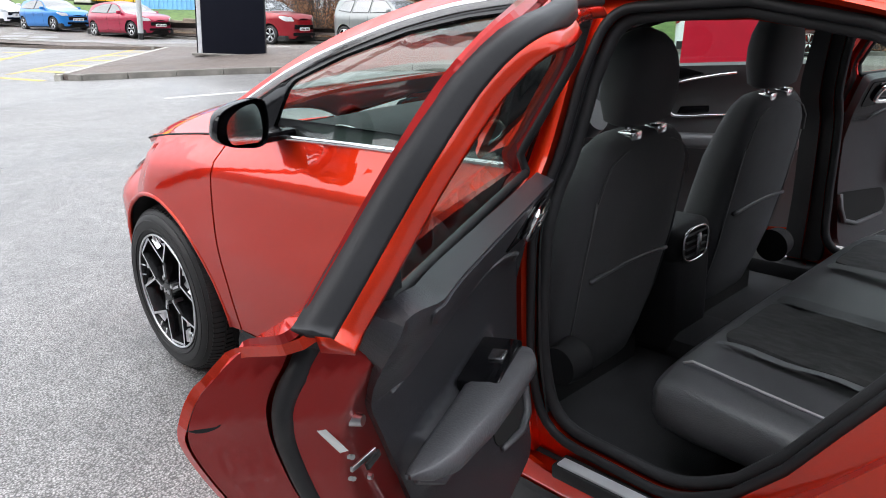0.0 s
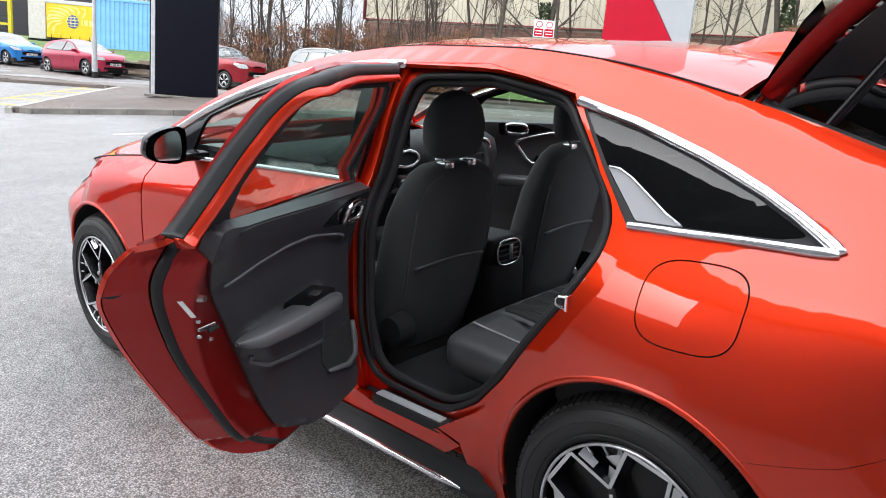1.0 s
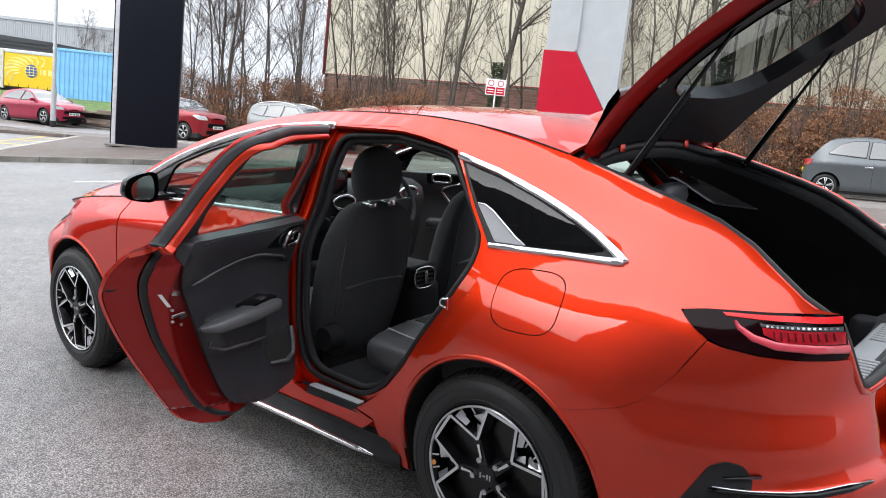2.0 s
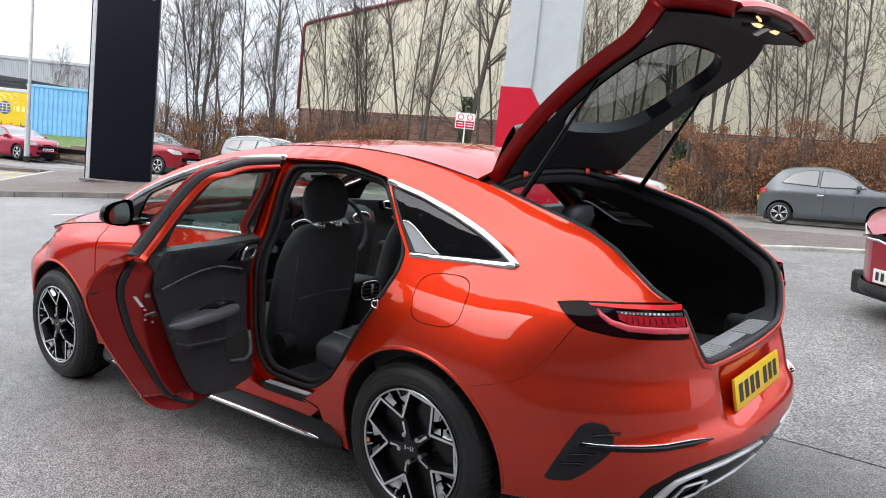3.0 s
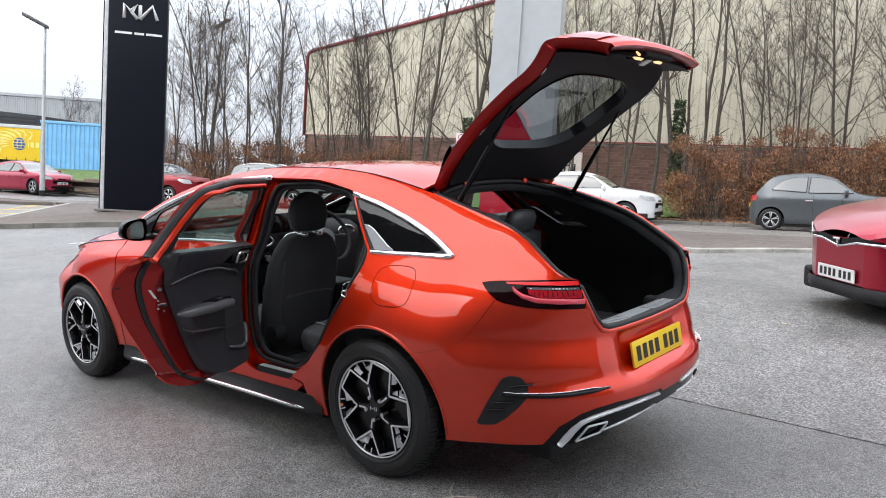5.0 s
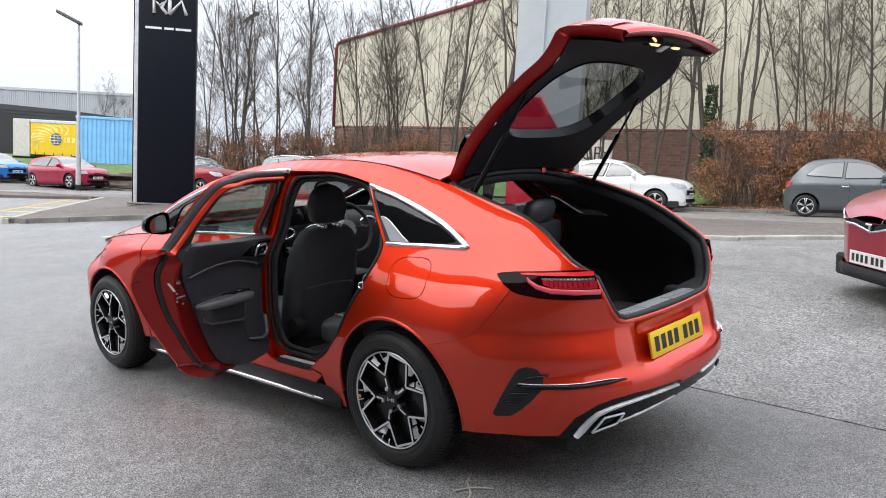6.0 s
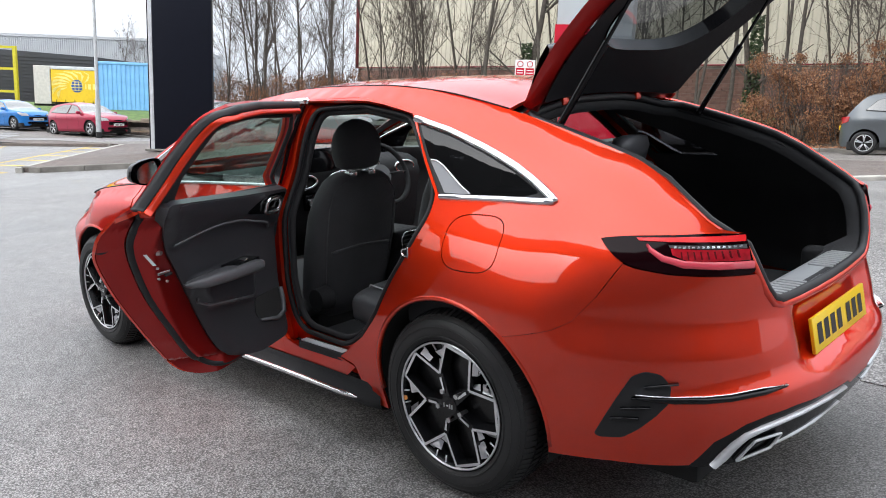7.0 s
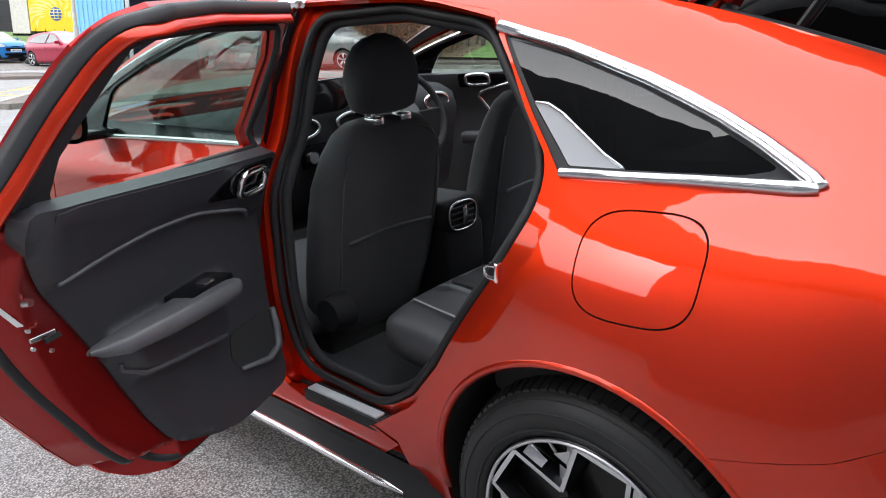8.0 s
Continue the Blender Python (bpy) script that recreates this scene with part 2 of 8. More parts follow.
def skin(name, loop, at, material, parent, label="", holes=(), step=0.04, lip=0.012, lift=0.0, flip=False, ease=(0.002, 0.002)):
    """A panel: the outline in the surface's own two coordinates, laid on the surface at(a, b), with its edge turned in by lip."""
    loops = [dense(loop, step)] + [dense(list(h), step) for h in holes]
    pts, edges = [], []
    for lp in loops:
        k = len(pts)
        pts += lp
        edges += [(k + i, k + (i + 1) % len(lp)) for i in range(len(lp))]
    a0, a1 = min(p[0] for p in loops[0]), max(p[0] for p in loops[0])
    b0, b1 = min(p[1] for p in loops[0]), max(p[1] for p in loops[0])
    border = np.array(pts)
    for i in range(1, int((a1 - a0) / step) + 1):
        for j in range(1, int((b1 - b0) / step) + 1):
            p = (a0 + i * step, b0 + j * step + (0.25 * step if i % 2 else -0.25 * step))
            if inside(p, loops[0]) and not any(inside(p, h) for h in loops[1:]) and np.min(np.sum((border - p) ** 2, 1)) > (0.5 * step) ** 2:
                pts.append(p)
    co, _, fa, *_ = delaunay_2d_cdt([Vector(p) for p in pts], edges, [], 0, 1e-6)
    keep = []
    for f in fa:
        c = sum((co[i] for i in f), Vector((0, 0))) / len(f)
        if inside(c, loops[0]) and not any(inside(c, h) for h in loops[1:]):
            keep.append(tuple(f))
    ea, eb = ease
    P, N = [], []
    for c in co:
        p = Vector(at(c.x, c.y))
        n = (Vector(at(c.x + ea, c.y)) - Vector(at(c.x - ea, c.y))).cross(Vector(at(c.x, c.y + eb)) - Vector(at(c.x, c.y - eb)))
        n = n.normalized() * (-1 if flip else 1)
        P.append(p + lift * n)
        N.append(n)
    faces = [f if not flip else f[::-1] for f in keep]
    count = {}
    for f in faces:
        for a, b in zip(f, f[1:] + f[:1]):
            count[(a, b)] = 1
    if lip:
        for (a, b) in [k for k in count if (k[1], k[0]) not in count]:
            k = len(P)
            q = [P[b], P[a], P[a] - lip * N[a], P[b] - lip * N[b]]
            n = (q[1] - q[0]).cross(q[2] - q[1]).normalized()
            P += q
            N += [n] * 4
            faces.append((k, k + 1, k + 2, k + 3))
    return mesh(name, P, faces, material, parent, label, normals=N)


def grid(f, nu, nv, closed_u=False):
    """Points and faces of a sheet f(i, j) with nu by nv points."""
    verts = [f(i, j) for i in range(nu) for j in range(nv)]
    faces = [(i * nv + j, ((i + 1) % nu) * nv + j, ((i + 1) % nu) * nv + j + 1, i * nv + j + 1) for i in range(nu if closed_u else nu - 1) for j in range(nv - 1)]
    return verts, faces


def prism(name, loop, y0, y1, material, parent, label="", bevel=0.004, swap=None):
    """A plate: an outline in x and z, thick from y0 to y1, with rounded edges. swap turns its points elsewhere."""
    bm = bmesh.new()
    lo = [bm.verts.new((p[0], y0, p[1])) for p in loop]
    hi = [bm.verts.new((p[0], y1, p[1])) for p in loop]
    bm.faces.new(lo)
    bm.faces.new(hi[::-1])
    for i in range(len(loop)):
        j = (i + 1) % len(loop)
        bm.faces.new((lo[j], lo[i], hi[i], hi[j]))
    if bevel:
        rim = [e for e in bm.edges if len(e.link_faces) == 2 and e.calc_face_angle(0) > 1.0]
        bmesh.ops.bevel(bm, geom=rim, offset=bevel, segments=2, affect="EDGES", profile=0.5, clamp_overlap=True)
    if swap:
        for v in bm.verts:
            v.co = swap(v.co)
    bmesh.ops.recalc_face_normals(bm, faces=bm.faces)
    return part(name, bm, material, parent, label)


# ---------------------------------------------------------------- the ground
def soft(x, a, b, k):
    y = b - k * np.logaddexp(0, (b - x) / k)
    return a + k * np.logaddexp(0, (y - a) / k)


def ground_z(x, y):
    """The forecourt slopes, and runs out level beyond the road."""
    return 0.0441 * soft(x, -31, 9, 1.2) + 0.0737 * soft(y, -9, 8.75, 0.6)


def asphalt(name, color, wet_low, wet_high, grit=105, damp_shaded=False):
    """Worn wet asphalt: pale stones in a dark binder, and damp patches that shine."""
    m = bpy.data.materials.new(name)
    m.use_nodes = True
    n, l = m.node_tree.nodes, m.node_tree.links
    b = n["Principled BSDF"]
    b.inputs["Specular IOR Level"].default_value = 0.36
    co = n.new("ShaderNodeTexCoord")

    def noise_at(scale, detail, rough=0.55):
        t = n.new("ShaderNodeTexNoise")
        t.inputs["Scale"].default_value, t.inputs["Detail"].default_value, t.inputs["Roughness"].default_value = scale, detail, rough
        l.new(co.outputs["Object"], t.inputs["Vector"])
        return t

    def ranged(src, a, b2, c, d):
        r = n.new("ShaderNodeMapRange")
        for key, v in zip(("From Min", "From Max", "To Min", "To Max"), (a, b2, c, d)):
            r.inputs[key].default_value = v
        l.new(src, r.inputs["Value"])
        return r.outputs["Result"]

    def times(a, b2):
        t = n.new("ShaderNodeMath")
        t.operation = "MULTIPLY"
        l.new(a, t.inputs[0])
        l.new(b2, t.inputs[1])
        return t.outputs[0]

    stones = n.new("ShaderNodeTexVoronoi")
    stones.inputs["Scale"].default_value = grit
    l.new(co.outputs["Object"], stones.inputs["Vector"])
    speck = noise_at(240, 2)
    patch, stain = noise_at(0.45, 6, 0.62), noise_at(2.6, 5)
    tone = times(ranged(stones.outputs["Distance"], 0.0, 0.7, 1.7, 0.36), ranged(speck.outputs["Fac"], 0.3, 0.7, 0.5, 1.5))
    tone = times(tone, ranged(patch.outputs["Fac"], 0.35, 0.65, 0.8, 1.15))
    tone = times(tone, ranged(stain.outputs["Fac"], 0.35, 0.65, 0.88, 1.1))
    clot = noise_at(38, 3)
    tone = times(tone, ranged(clot.outputs["Fac"], 0.35, 0.65, 0.87 if damp_shaded else 0.72, 1.13 if damp_shaded else 1.28))
    mottle = noise_at(11, 4, 0.6)
    tone = times(tone, ranged(mottle.outputs["Fac"], 0.35, 0.65, 0.86, 1.14))
    if damp_shaded:
        # darker, ragged-edged stretch behind the car's rear wheel: soaked, with shade painted in
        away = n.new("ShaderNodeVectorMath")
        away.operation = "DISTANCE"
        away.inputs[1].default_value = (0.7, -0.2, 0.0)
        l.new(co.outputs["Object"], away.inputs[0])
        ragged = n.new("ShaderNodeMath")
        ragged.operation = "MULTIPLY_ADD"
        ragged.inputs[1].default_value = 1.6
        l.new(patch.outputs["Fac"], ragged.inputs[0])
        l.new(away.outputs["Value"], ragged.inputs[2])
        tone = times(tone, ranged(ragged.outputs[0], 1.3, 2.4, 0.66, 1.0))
    c = n.new("ShaderNodeVectorMath")
    c.operation = "SCALE"
    c.inputs[0].default_value = color
    l.new(tone, c.inputs["Scale"])
    l.new(c.outputs["Vector"], b.inputs["Base Color"])
    damp = noise_at(0.22, 5, 0.6)
    l.new(times(ranged(damp.outputs["Fac"], 0.38, 0.62, wet_low, wet_high), ranged(stain.outputs["Fac"], 0.3, 0.7, 0.8, 1.2)), b.inputs["Roughness"])
    bp = n.new("ShaderNodeBump")
    bp.inputs["Strength"].default_value, bp.inputs["Distance"].default_value = 0.6, 0.004
    l.new(stones.outputs["Distance"], bp.inputs["Height"])
    l.new(bp.outputs["Normal"], b.inputs["Normal"])
    return m


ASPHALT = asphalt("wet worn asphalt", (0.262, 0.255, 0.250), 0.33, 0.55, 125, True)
COARSE = asphalt("coarse pale asphalt", (0.245, 0.237, 0.230), 0.36, 0.56, 75)
ROAD = asphalt("road asphalt", (0.215, 0.196, 0.178), 0.55, 0.75)
PAVING = asphalt("pavement asphalt", (0.172, 0.140, 0.124), 0.6, 0.8)
KERB = mat("concrete kerb", (0.34, 0.33, 0.30), 0.85, vary=0.25, scale=5, grain=0.2, grain_scale=120, bump=0.3, random_tint=0.12)
KERB_DARK = mat("dirty concrete kerb", (0.16, 0.15, 0.135), 0.85, vary=0.3, scale=5, grain=0.2, grain_scale=120, bump=0.3, random_tint=0.12)
YELLOW_LINE = mat("worn yellow road paint", (0.56, 0.40, 0.07), 0.7, vary=0.35, scale=9, grain=0.3, grain_scale=70)
WHITE_LINE = mat("worn white road paint", (0.55, 0.55, 0.52), 0.7, vary=0.35, scale=9, grain=0.3, grain_scale=70)
GRASS = mat("rough grass", (0.085, 0.14, 0.035), 0.95, vary=0.35, scale=3, grain=0.4, grain_scale=40)
SOIL = mat("leaf litter and soil", (0.10, 0.065, 0.04), 0.98, vary=0.4, scale=4, grain=0.5, grain_scale=60, bump=0.6)


def steps(fine, a, b, far):
    """Sample places, close together from a to b and wider out to far."""
    inner = list(np.arange(a, b + 1e-6, fine))
    out, s, x = [], fine, b
    while x < far:
        s *= 1.35
        x += s
        out.append(x)
    back, s, x = [], fine, a
    while x > -far:
        s *= 1.35
        x -= s
        back.append(x)
    return back[::-1] + inner + out


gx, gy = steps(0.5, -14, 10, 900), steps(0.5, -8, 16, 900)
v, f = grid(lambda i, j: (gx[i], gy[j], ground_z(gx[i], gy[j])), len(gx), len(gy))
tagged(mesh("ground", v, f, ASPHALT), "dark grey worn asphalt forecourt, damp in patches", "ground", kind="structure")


def flat_patch(name, loop, lift, material, label, category, step=0.6):
    """A sheet on the ground, raised by lift."""
    at = lambda x, y: (x, y, ground_z(x, y) + lift)
    return tagged(skin(name, loop, at, material, None, step=step, lip=max(lift - 0.002, 0.002)), label, category, kind="structure")


# ---------------------------------------------------------------- the orange car: its surfaces
# car frame: x to the rear from the rear axle, y to its right, z up from the tyres' contact
LEVELS = (0.18, 0.42, 0.62, 0.84)
W_LOW = pchip((-3.4, 0.70), (-3.0, 0.80), (-2.65, 0.83), (-2.2, 0.81), (-1.3, 0.80), (-0.5, 0.81), (0, 0.84), (0.5, 0.80), (1.1, 0.79))
W_SKIRT = pchip((-3.4, 0.76), (-3.0, 0.855), (-2.65, 0.885), (-2.2, 0.852), (-1.3, 0.836), (-0.5, 0.855), (0, 0.895), (0.5, 0.85), (1.1, 0.84))
W_MID = pchip((-3.4, 0.77), (-3.0, 0.86), (-2.65, 0.89), (-2.2, 0.875), (-1.3, 0.865), (-0.5, 0.872), (0, 0.90), (0.5, 0.875), (1.1, 0.86))
W_SHOULDER = pchip((-3.4, 0.62), (-3.0, 0.775), (-2.65, 0.835), (-2.2, 0.864), (-1.3, 0.867), (-0.5, 0.855), (0, 0.86), (0.35, 0.83), (0.6, 0.825), (1.1, 0.83))
W_BELT = pchip((-3.4, 0.55), (-3.0, 0.69), (-2.6, 0.75), (-2.1, 0.775), (-1.0, 0.80), (-0.35, 0.785), (0, 0.758), (0.32, 0.712), (0.6, 0.735), (0.8, 0.80), (1.0, 0.82))
W_RAIL = pchip((-2.35, 0.775), (-2.1, 0.75), (-1.7, 0.722), (-1.3, 0.705), (-0.9, 0.70), (-0.35, 0.635), (0, 0.655), (0.32, 0.70), (0.6, 0.71), (0.8, 0.79), (1.0, 0.81))
W_EDGE = pchip((-2.35, 0.735), (-2.1, 0.705), (-1.7, 0.645), (-1.3, 0.57), (-0.9, 0.56), (-0.35, 0.53), (0.05, 0.545), (0.3, 0.565), (0.54, 0.585), (0.7, 0.665), (0.82, 0.78), (1.0, 0.80))
Z_BELT = pchip((-3.4, 0.70), (-3.0, 0.83), (-2.6, 0.895), (-2.1, 0.94), (-1.0, 0.985), (-0.15, 1.0), (0.32, 0.995), (0.6, 0.945), (0.8, 0.905), (1.0, 0.86))
Z_RAIL = pchip((-3.4, 0.72), (-2.35, 0.94), (-2.1, 1.048), (-1.9, 1.132), (-1.65, 1.210), (-1.4, 1.272), (-1.2, 1.303), (-0.9, 1.322), (-0.62, 1.318), (-0.35, 1.265), (0, 1.155), (0.32, 1.012), (0.6, 0.975), (0.8, 0.918), (1.0, 0.87))
Z_EDGE = pchip((-2.35, 0.968), (-2.1, 1.085), (-1.9, 1.172), (-1.7, 1.245), (-1.45, 1.312), (-1.3, 1.340), (-0.9, 1.372), (-0.6, 1.368), (-0.35, 1.345), (0.05, 1.265), (0.3, 1.195), (0.54, 1.112), (0.7, 1.005), (0.82, 0.926), (1.0, 0.88))
Z_ROOF = pchip((-1.6, 1.31), (-1.3, 1.378), (-0.95, 1.402), (-0.5, 1.395), (0.05, 1.335), (0.3, 1.28))
TAIL = pchip((0.16, 0.93), (0.30, 0.98), (0.42, 1.002), (0.475, 0.995), (0.52, 0.965), (0.57, 0.952), (0.62, 0.94), (0.70, 0.925), (0.82, 0.94), (0.93, 0.945), (1.3, 0.945))
NOSE = pchip((0.16, -3.40), (0.35, -3.52), (0.55, -3.53), (0.70, -3.48), (0.80, -3.36), (0.9, -3.2))
XT, XN = 0.22, -2.85


def width(x, z):
    """Half the car's width, before its ends are rounded off: the mean of near places, so that the sheet metal flows."""
    return (2 * profile(x, z) + profile(x - 0.07, z) + profile(x + 0.07, z) + profile(x, z - 0.035) + profile(x, z + 0.035)) / 6 + swell(x, z)


def swell(x, z):
    """The rear bumper's two soft ridges."""
    k = min(1, max(0, (x - 0.34) / 0.22))
    return k * k * (3 - 2 * k) * (0.012 * math.exp(-(((z - 0.585) / 0.035) ** 2)) - 0.010 * math.exp(-(((z - 0.69) / 0.04) ** 2)))


cuts = {}


def profile(x, z):
    key = round(x, 3)
    if key not in cuts:
        cuts[key] = section(key)
    return cuts[key](z)


def section(x):
    zs = [*LEVELS, Z_BELT(x), Z_RAIL(x), Z_EDGE(x)]
    ys = [W_LOW(x), W_SKIRT(x), W_MID(x), W_SHOULDER(x), W_BELT(x), W_RAIL(x), W_EDGE(x)]
    if zs[4] < zs[3] + 0.03:
        keep = [0, 1, 2, 4, 5, 6]
        zs, ys = [zs[i] for i in keep], [ys[i] for i in keep]
    for i in range(1, len(zs)):
        zs[i] = max(zs[i], zs[i - 1] + 0.012)
    return pchip(*zip(zs, ys))


def half(x, z):
    w = width(x, z)
    if x > XT:
        t = min((x - XT) / (TAIL(z) - XT), 0.9999)
        w *= (1 - t**2.9) ** (1 / 2.9)
    if x < XN:
        t = min((XN - x) / (XN - NOSE(z)), 0.9999)
        w *= (1 - t**2.4) ** (1 / 2.6)
    return w


def left(x, z):
    return (x, -half(x, z), z)


def right(x, z):
    return (x, half(x, z), z)


def wrap(s, z):
    """Round the tail: s runs from -1 (left side) over 0 (middle of the rear) to 1."""
    a = min(max((1 - abs(s)) * math.pi / 2, 1e-4), math.pi / 2 - 1e-6)
    x = XT + (TAIL(z) - XT) * math.sin(a) ** (2 / 2.9)
    w = width(x, z)
    y = math.copysign(w * math.cos(a) ** (2 / 2.9), s)
    hollow = 0.045 * float(np.interp(z, [0.49, 0.53, 0.66, 0.70], [0, 1, 1, 0.3])) / (1 + math.exp((abs(y) - 0.33) * 60))
    return (x - hollow, y, z)


def s_of_x(x, z):
    return -(1 - math.asin(min(1, max(0, (x - XT) / (TAIL(z) - XT))) ** 1.45) / (math.pi / 2))


def s_of_y(y, z):
    return -(1 - math.acos(min(1, (abs(y) / width(0.9, z)) ** 1.45)) / (math.pi / 2)) * (1 if y < 0 else -1)


def roof(x, y):
    t = min(abs(y) / W_EDGE(x), 1.0)
    return (x, y, Z_ROOF(x) - (Z_ROOF(x) - Z_EDGE(x)) * t**2.4)


car = thing("orange_car", LEAN, "orange-red metallic estate car with doors and tailgate open, on the asphalt", "car")
R_ARCH = 0.368


def both(make):
    """Build a panel on the left, and its mirror image on the right."""
    make(left, False)
    make(right, True)


# outlines in x and z
belt = lambda a, b, n=10: [(a + (b - a) * i / n, Z_BELT(a + (b - a) * i / n)) for i in range(n + 1)]
rail = lambda a, b, n=14: [(a + (b - a) * i / n, Z_RAIL(a + (b - a) * i / n)) for i in range(n + 1)]
edge = lambda a, b, n=14: [(a + (b - a) * i / n, Z_EDGE(a + (b - a) * i / n)) for i in range(n + 1)]
ZC = 0.317
fender = [(-2.215, 0.27), (-2.21, 0.60), *belt(-2.20, -3.0), (-3.10, 0.74), (-3.17, 0.60), (-3.12, 0.47), *arc(-2.65, ZC, R_ARCH, 175, -8, 26)]
front_door = [(-2.205, 0.275), (-2.20, 0.60), *belt(-2.19, -1.0), (-1.005, 0.6), (-1.0, 0.275)]
opening_rear = [(-0.342, 1.262), (-0.268, 1.176), (-0.21, 1.10), (-0.12, 0.998), (-0.101, 0.955), (-0.095, 0.912), (-0.113, 0.858), (-0.15, 0.81), (-0.195, 0.735), (-0.258, 0.66), (-0.345, 0.56), (-0.45, 0.455), (-0.60, 0.352), (-0.68, 0.335)]
seam = [(0.586, 0.856), (0.53, 0.76), (0.465, 0.685), (0.41, 0.655), (0.371, 0.642), (0.30, 0.622), (0.25, 0.610)]
lamp = [(0.506, 0.914), (0.524, 0.896), (0.566, 0.866), (0.62, 0.845), (0.70, 0.831), (0.78, 0.822), (0.863, 0.815), (0.852, 0.87), (0.835, 0.930), (0.78, 0.932), (0.66, 0.926), (0.56, 0.921)]
top_of_quarter = edge(0.03, 0.835, 16)
quarter_low = [(-0.52, 0.335), (-0.47, 0.19), (-0.366, 0.19), (-0.372, 0.26), *arc(0, ZC, R_ARCH, 178, 52, 22), *seam[::-1]]
quarter_loop = (
    [(-0.60, 0.352)]
    + quarter_low
    + [(0.566, 0.868), (0.522, 0.898), (0.503, 0.915), (0.56, 0.923), (0.66, 0.928), (0.78, 0.932), (0.835, 0.930)]
    + [p for p in top_of_quarter[::-1][1:]]
    + [(-0.02, 1.28), (-0.345, 1.345)]
    + [(-0.345, 1.262)]
    + opening_rear[1:-1]
)
q_window = rounded([(-0.325, 1.252, 0.01), (-0.163, 1.217, 0), (0.009, 1.161, 0), (0.149, 1.104, 0), (0.268, 1.045, 0.03), (0.325, 1.008, 0.04), (0.275, 0.990, 0.02), (0.134, 0.992, 0), (-0.10, 0.990, 0.01), (-0.195, 1.096, 0)], 0.02)
fuel = [(0.085 + 0.105 * math.copysign(abs(math.cos(a)) ** 0.62, math.cos(a)), 0.868 + 0.082 * math.copysign(abs(math.sin(a)) ** 0.62, math.sin(a))) for a in np.linspace(0, 2 * math.pi, 48, endpoint=False)]
fuel_gap = [(0.085 + (x - 0.085) * 1.028, 0.868 + (z - 0.868) * 1.036) for x, z in fuel]


def panels(at, flip):
    skin("front_fender", fender, at, PAINT, car, flip=flip, ease=(0.055, 0.03))
    skin("quarter_panel", quarter_loop, at, PAINT, car, holes=[q_window, fuel_gap] if not flip else [q_window], flip=flip, step=0.03, ease=(0.055, 0.03))
    # pillar and cant rail round the doors
    skin("cant_rail", [*rail(-2.30, -0.345, 26), *edge(-0.345, -2.30, 26)], at, PAINT, car, flip=flip, ease=(0.055, 0.02))
    skin("side_sill", [(-2.22, 0.262), (-0.60, 0.262), (-0.52, 0.325), (-0.60, 0.345), (-0.68, 0.33), (-0.90, 0.33), (-0.96, 0.345), (-1.0, 0.38), (-1.0, 0.268), (-2.21, 0.268)], at, PAINT, car, flip=flip, step=0.03)


both(panels)
skin("fuel_flap", fuel, left, PAINT, car, label="rounded square fuel flap in the body colour", step=0.03, lip=0.006, ease=(0.055, 0.03))
skin("fuel_gap", fuel_gap, left, UNDER, car, lift=-0.008, lip=0, step=0.03)

# roof, bonnet and front
roof_loop = [(x, -W_EDGE(x)) for x in np.linspace(-1.32, 0.02, 22)] + [(x, W_EDGE(x)) for x in np.linspace(0.02, -1.32, 22)]
skin("roof_panel", roof_loop, roof, PAINT, car, step=0.05, ease=(0.09, 0.05))


def bonnet_z(x, y):
    t = min(abs(y) / half(x, Z_BELT(x)), 1.0)
    crown = Z_BELT(x) + 0.095
    return (x, y, crown - 0.095 * t**3.4)


hood_x = np.linspace(-2.22, -3.34, 20)
skin("bonnet", [(x, -half(x, Z_BELT(x))) for x in hood_x] + [(x, half(x, Z_BELT(x))) for x in hood_x[::-1]], bonnet_z, PAINT, car, step=0.06, flip=False, ease=(0.06, 0.05))
for sg in (-1, 1):
    v_, f_ = tube([(x, sg * (half(x, Z_BELT(x)) + 0.001), Z_BELT(x) - 0.002) for x in np.linspace(-2.12, -2.98, 26)], 0.0045, 6)
    mesh("bonnet_gap", v_, f_, UNDER, car, "dark gap beside the bonnet")
    v_, f_ = tube([(x, sg * W_EDGE(x), Z_EDGE(x) + 0.001) for x in np.linspace(-1.25, 0.02, 30)], 0.003, 6)
    mesh("roof_seam", v_, f_, UNDER, car, "thin dark roof seam")


def nose(s, z):
    a = min(max((1 - abs(s)) * math.pi / 2, 1e-4), math.pi / 2 - 1e-6)
    x = XN - (XN - NOSE(z)) * math.sin(a) ** (1 / 1.2)
    return (x, math.copysign(width(x, z) * math.cos(a) ** (2 / 2.6), s), z)


skin("front_bumper", [(-0.86, 0.19), (0.86, 0.19), (0.86, 0.50), (0.72, 0.66), (0.4, 0.72), (-0.4, 0.72), (-0.72, 0.66), (-0.86, 0.50)], nose, PAINT, car, step=0.05, flip=True, ease=(0.03, 0.03))


# rear bumper, in its wrap coordinates
def on_tail(pts):
    return [(s_of_x(x, z), z) for x, z in pts]


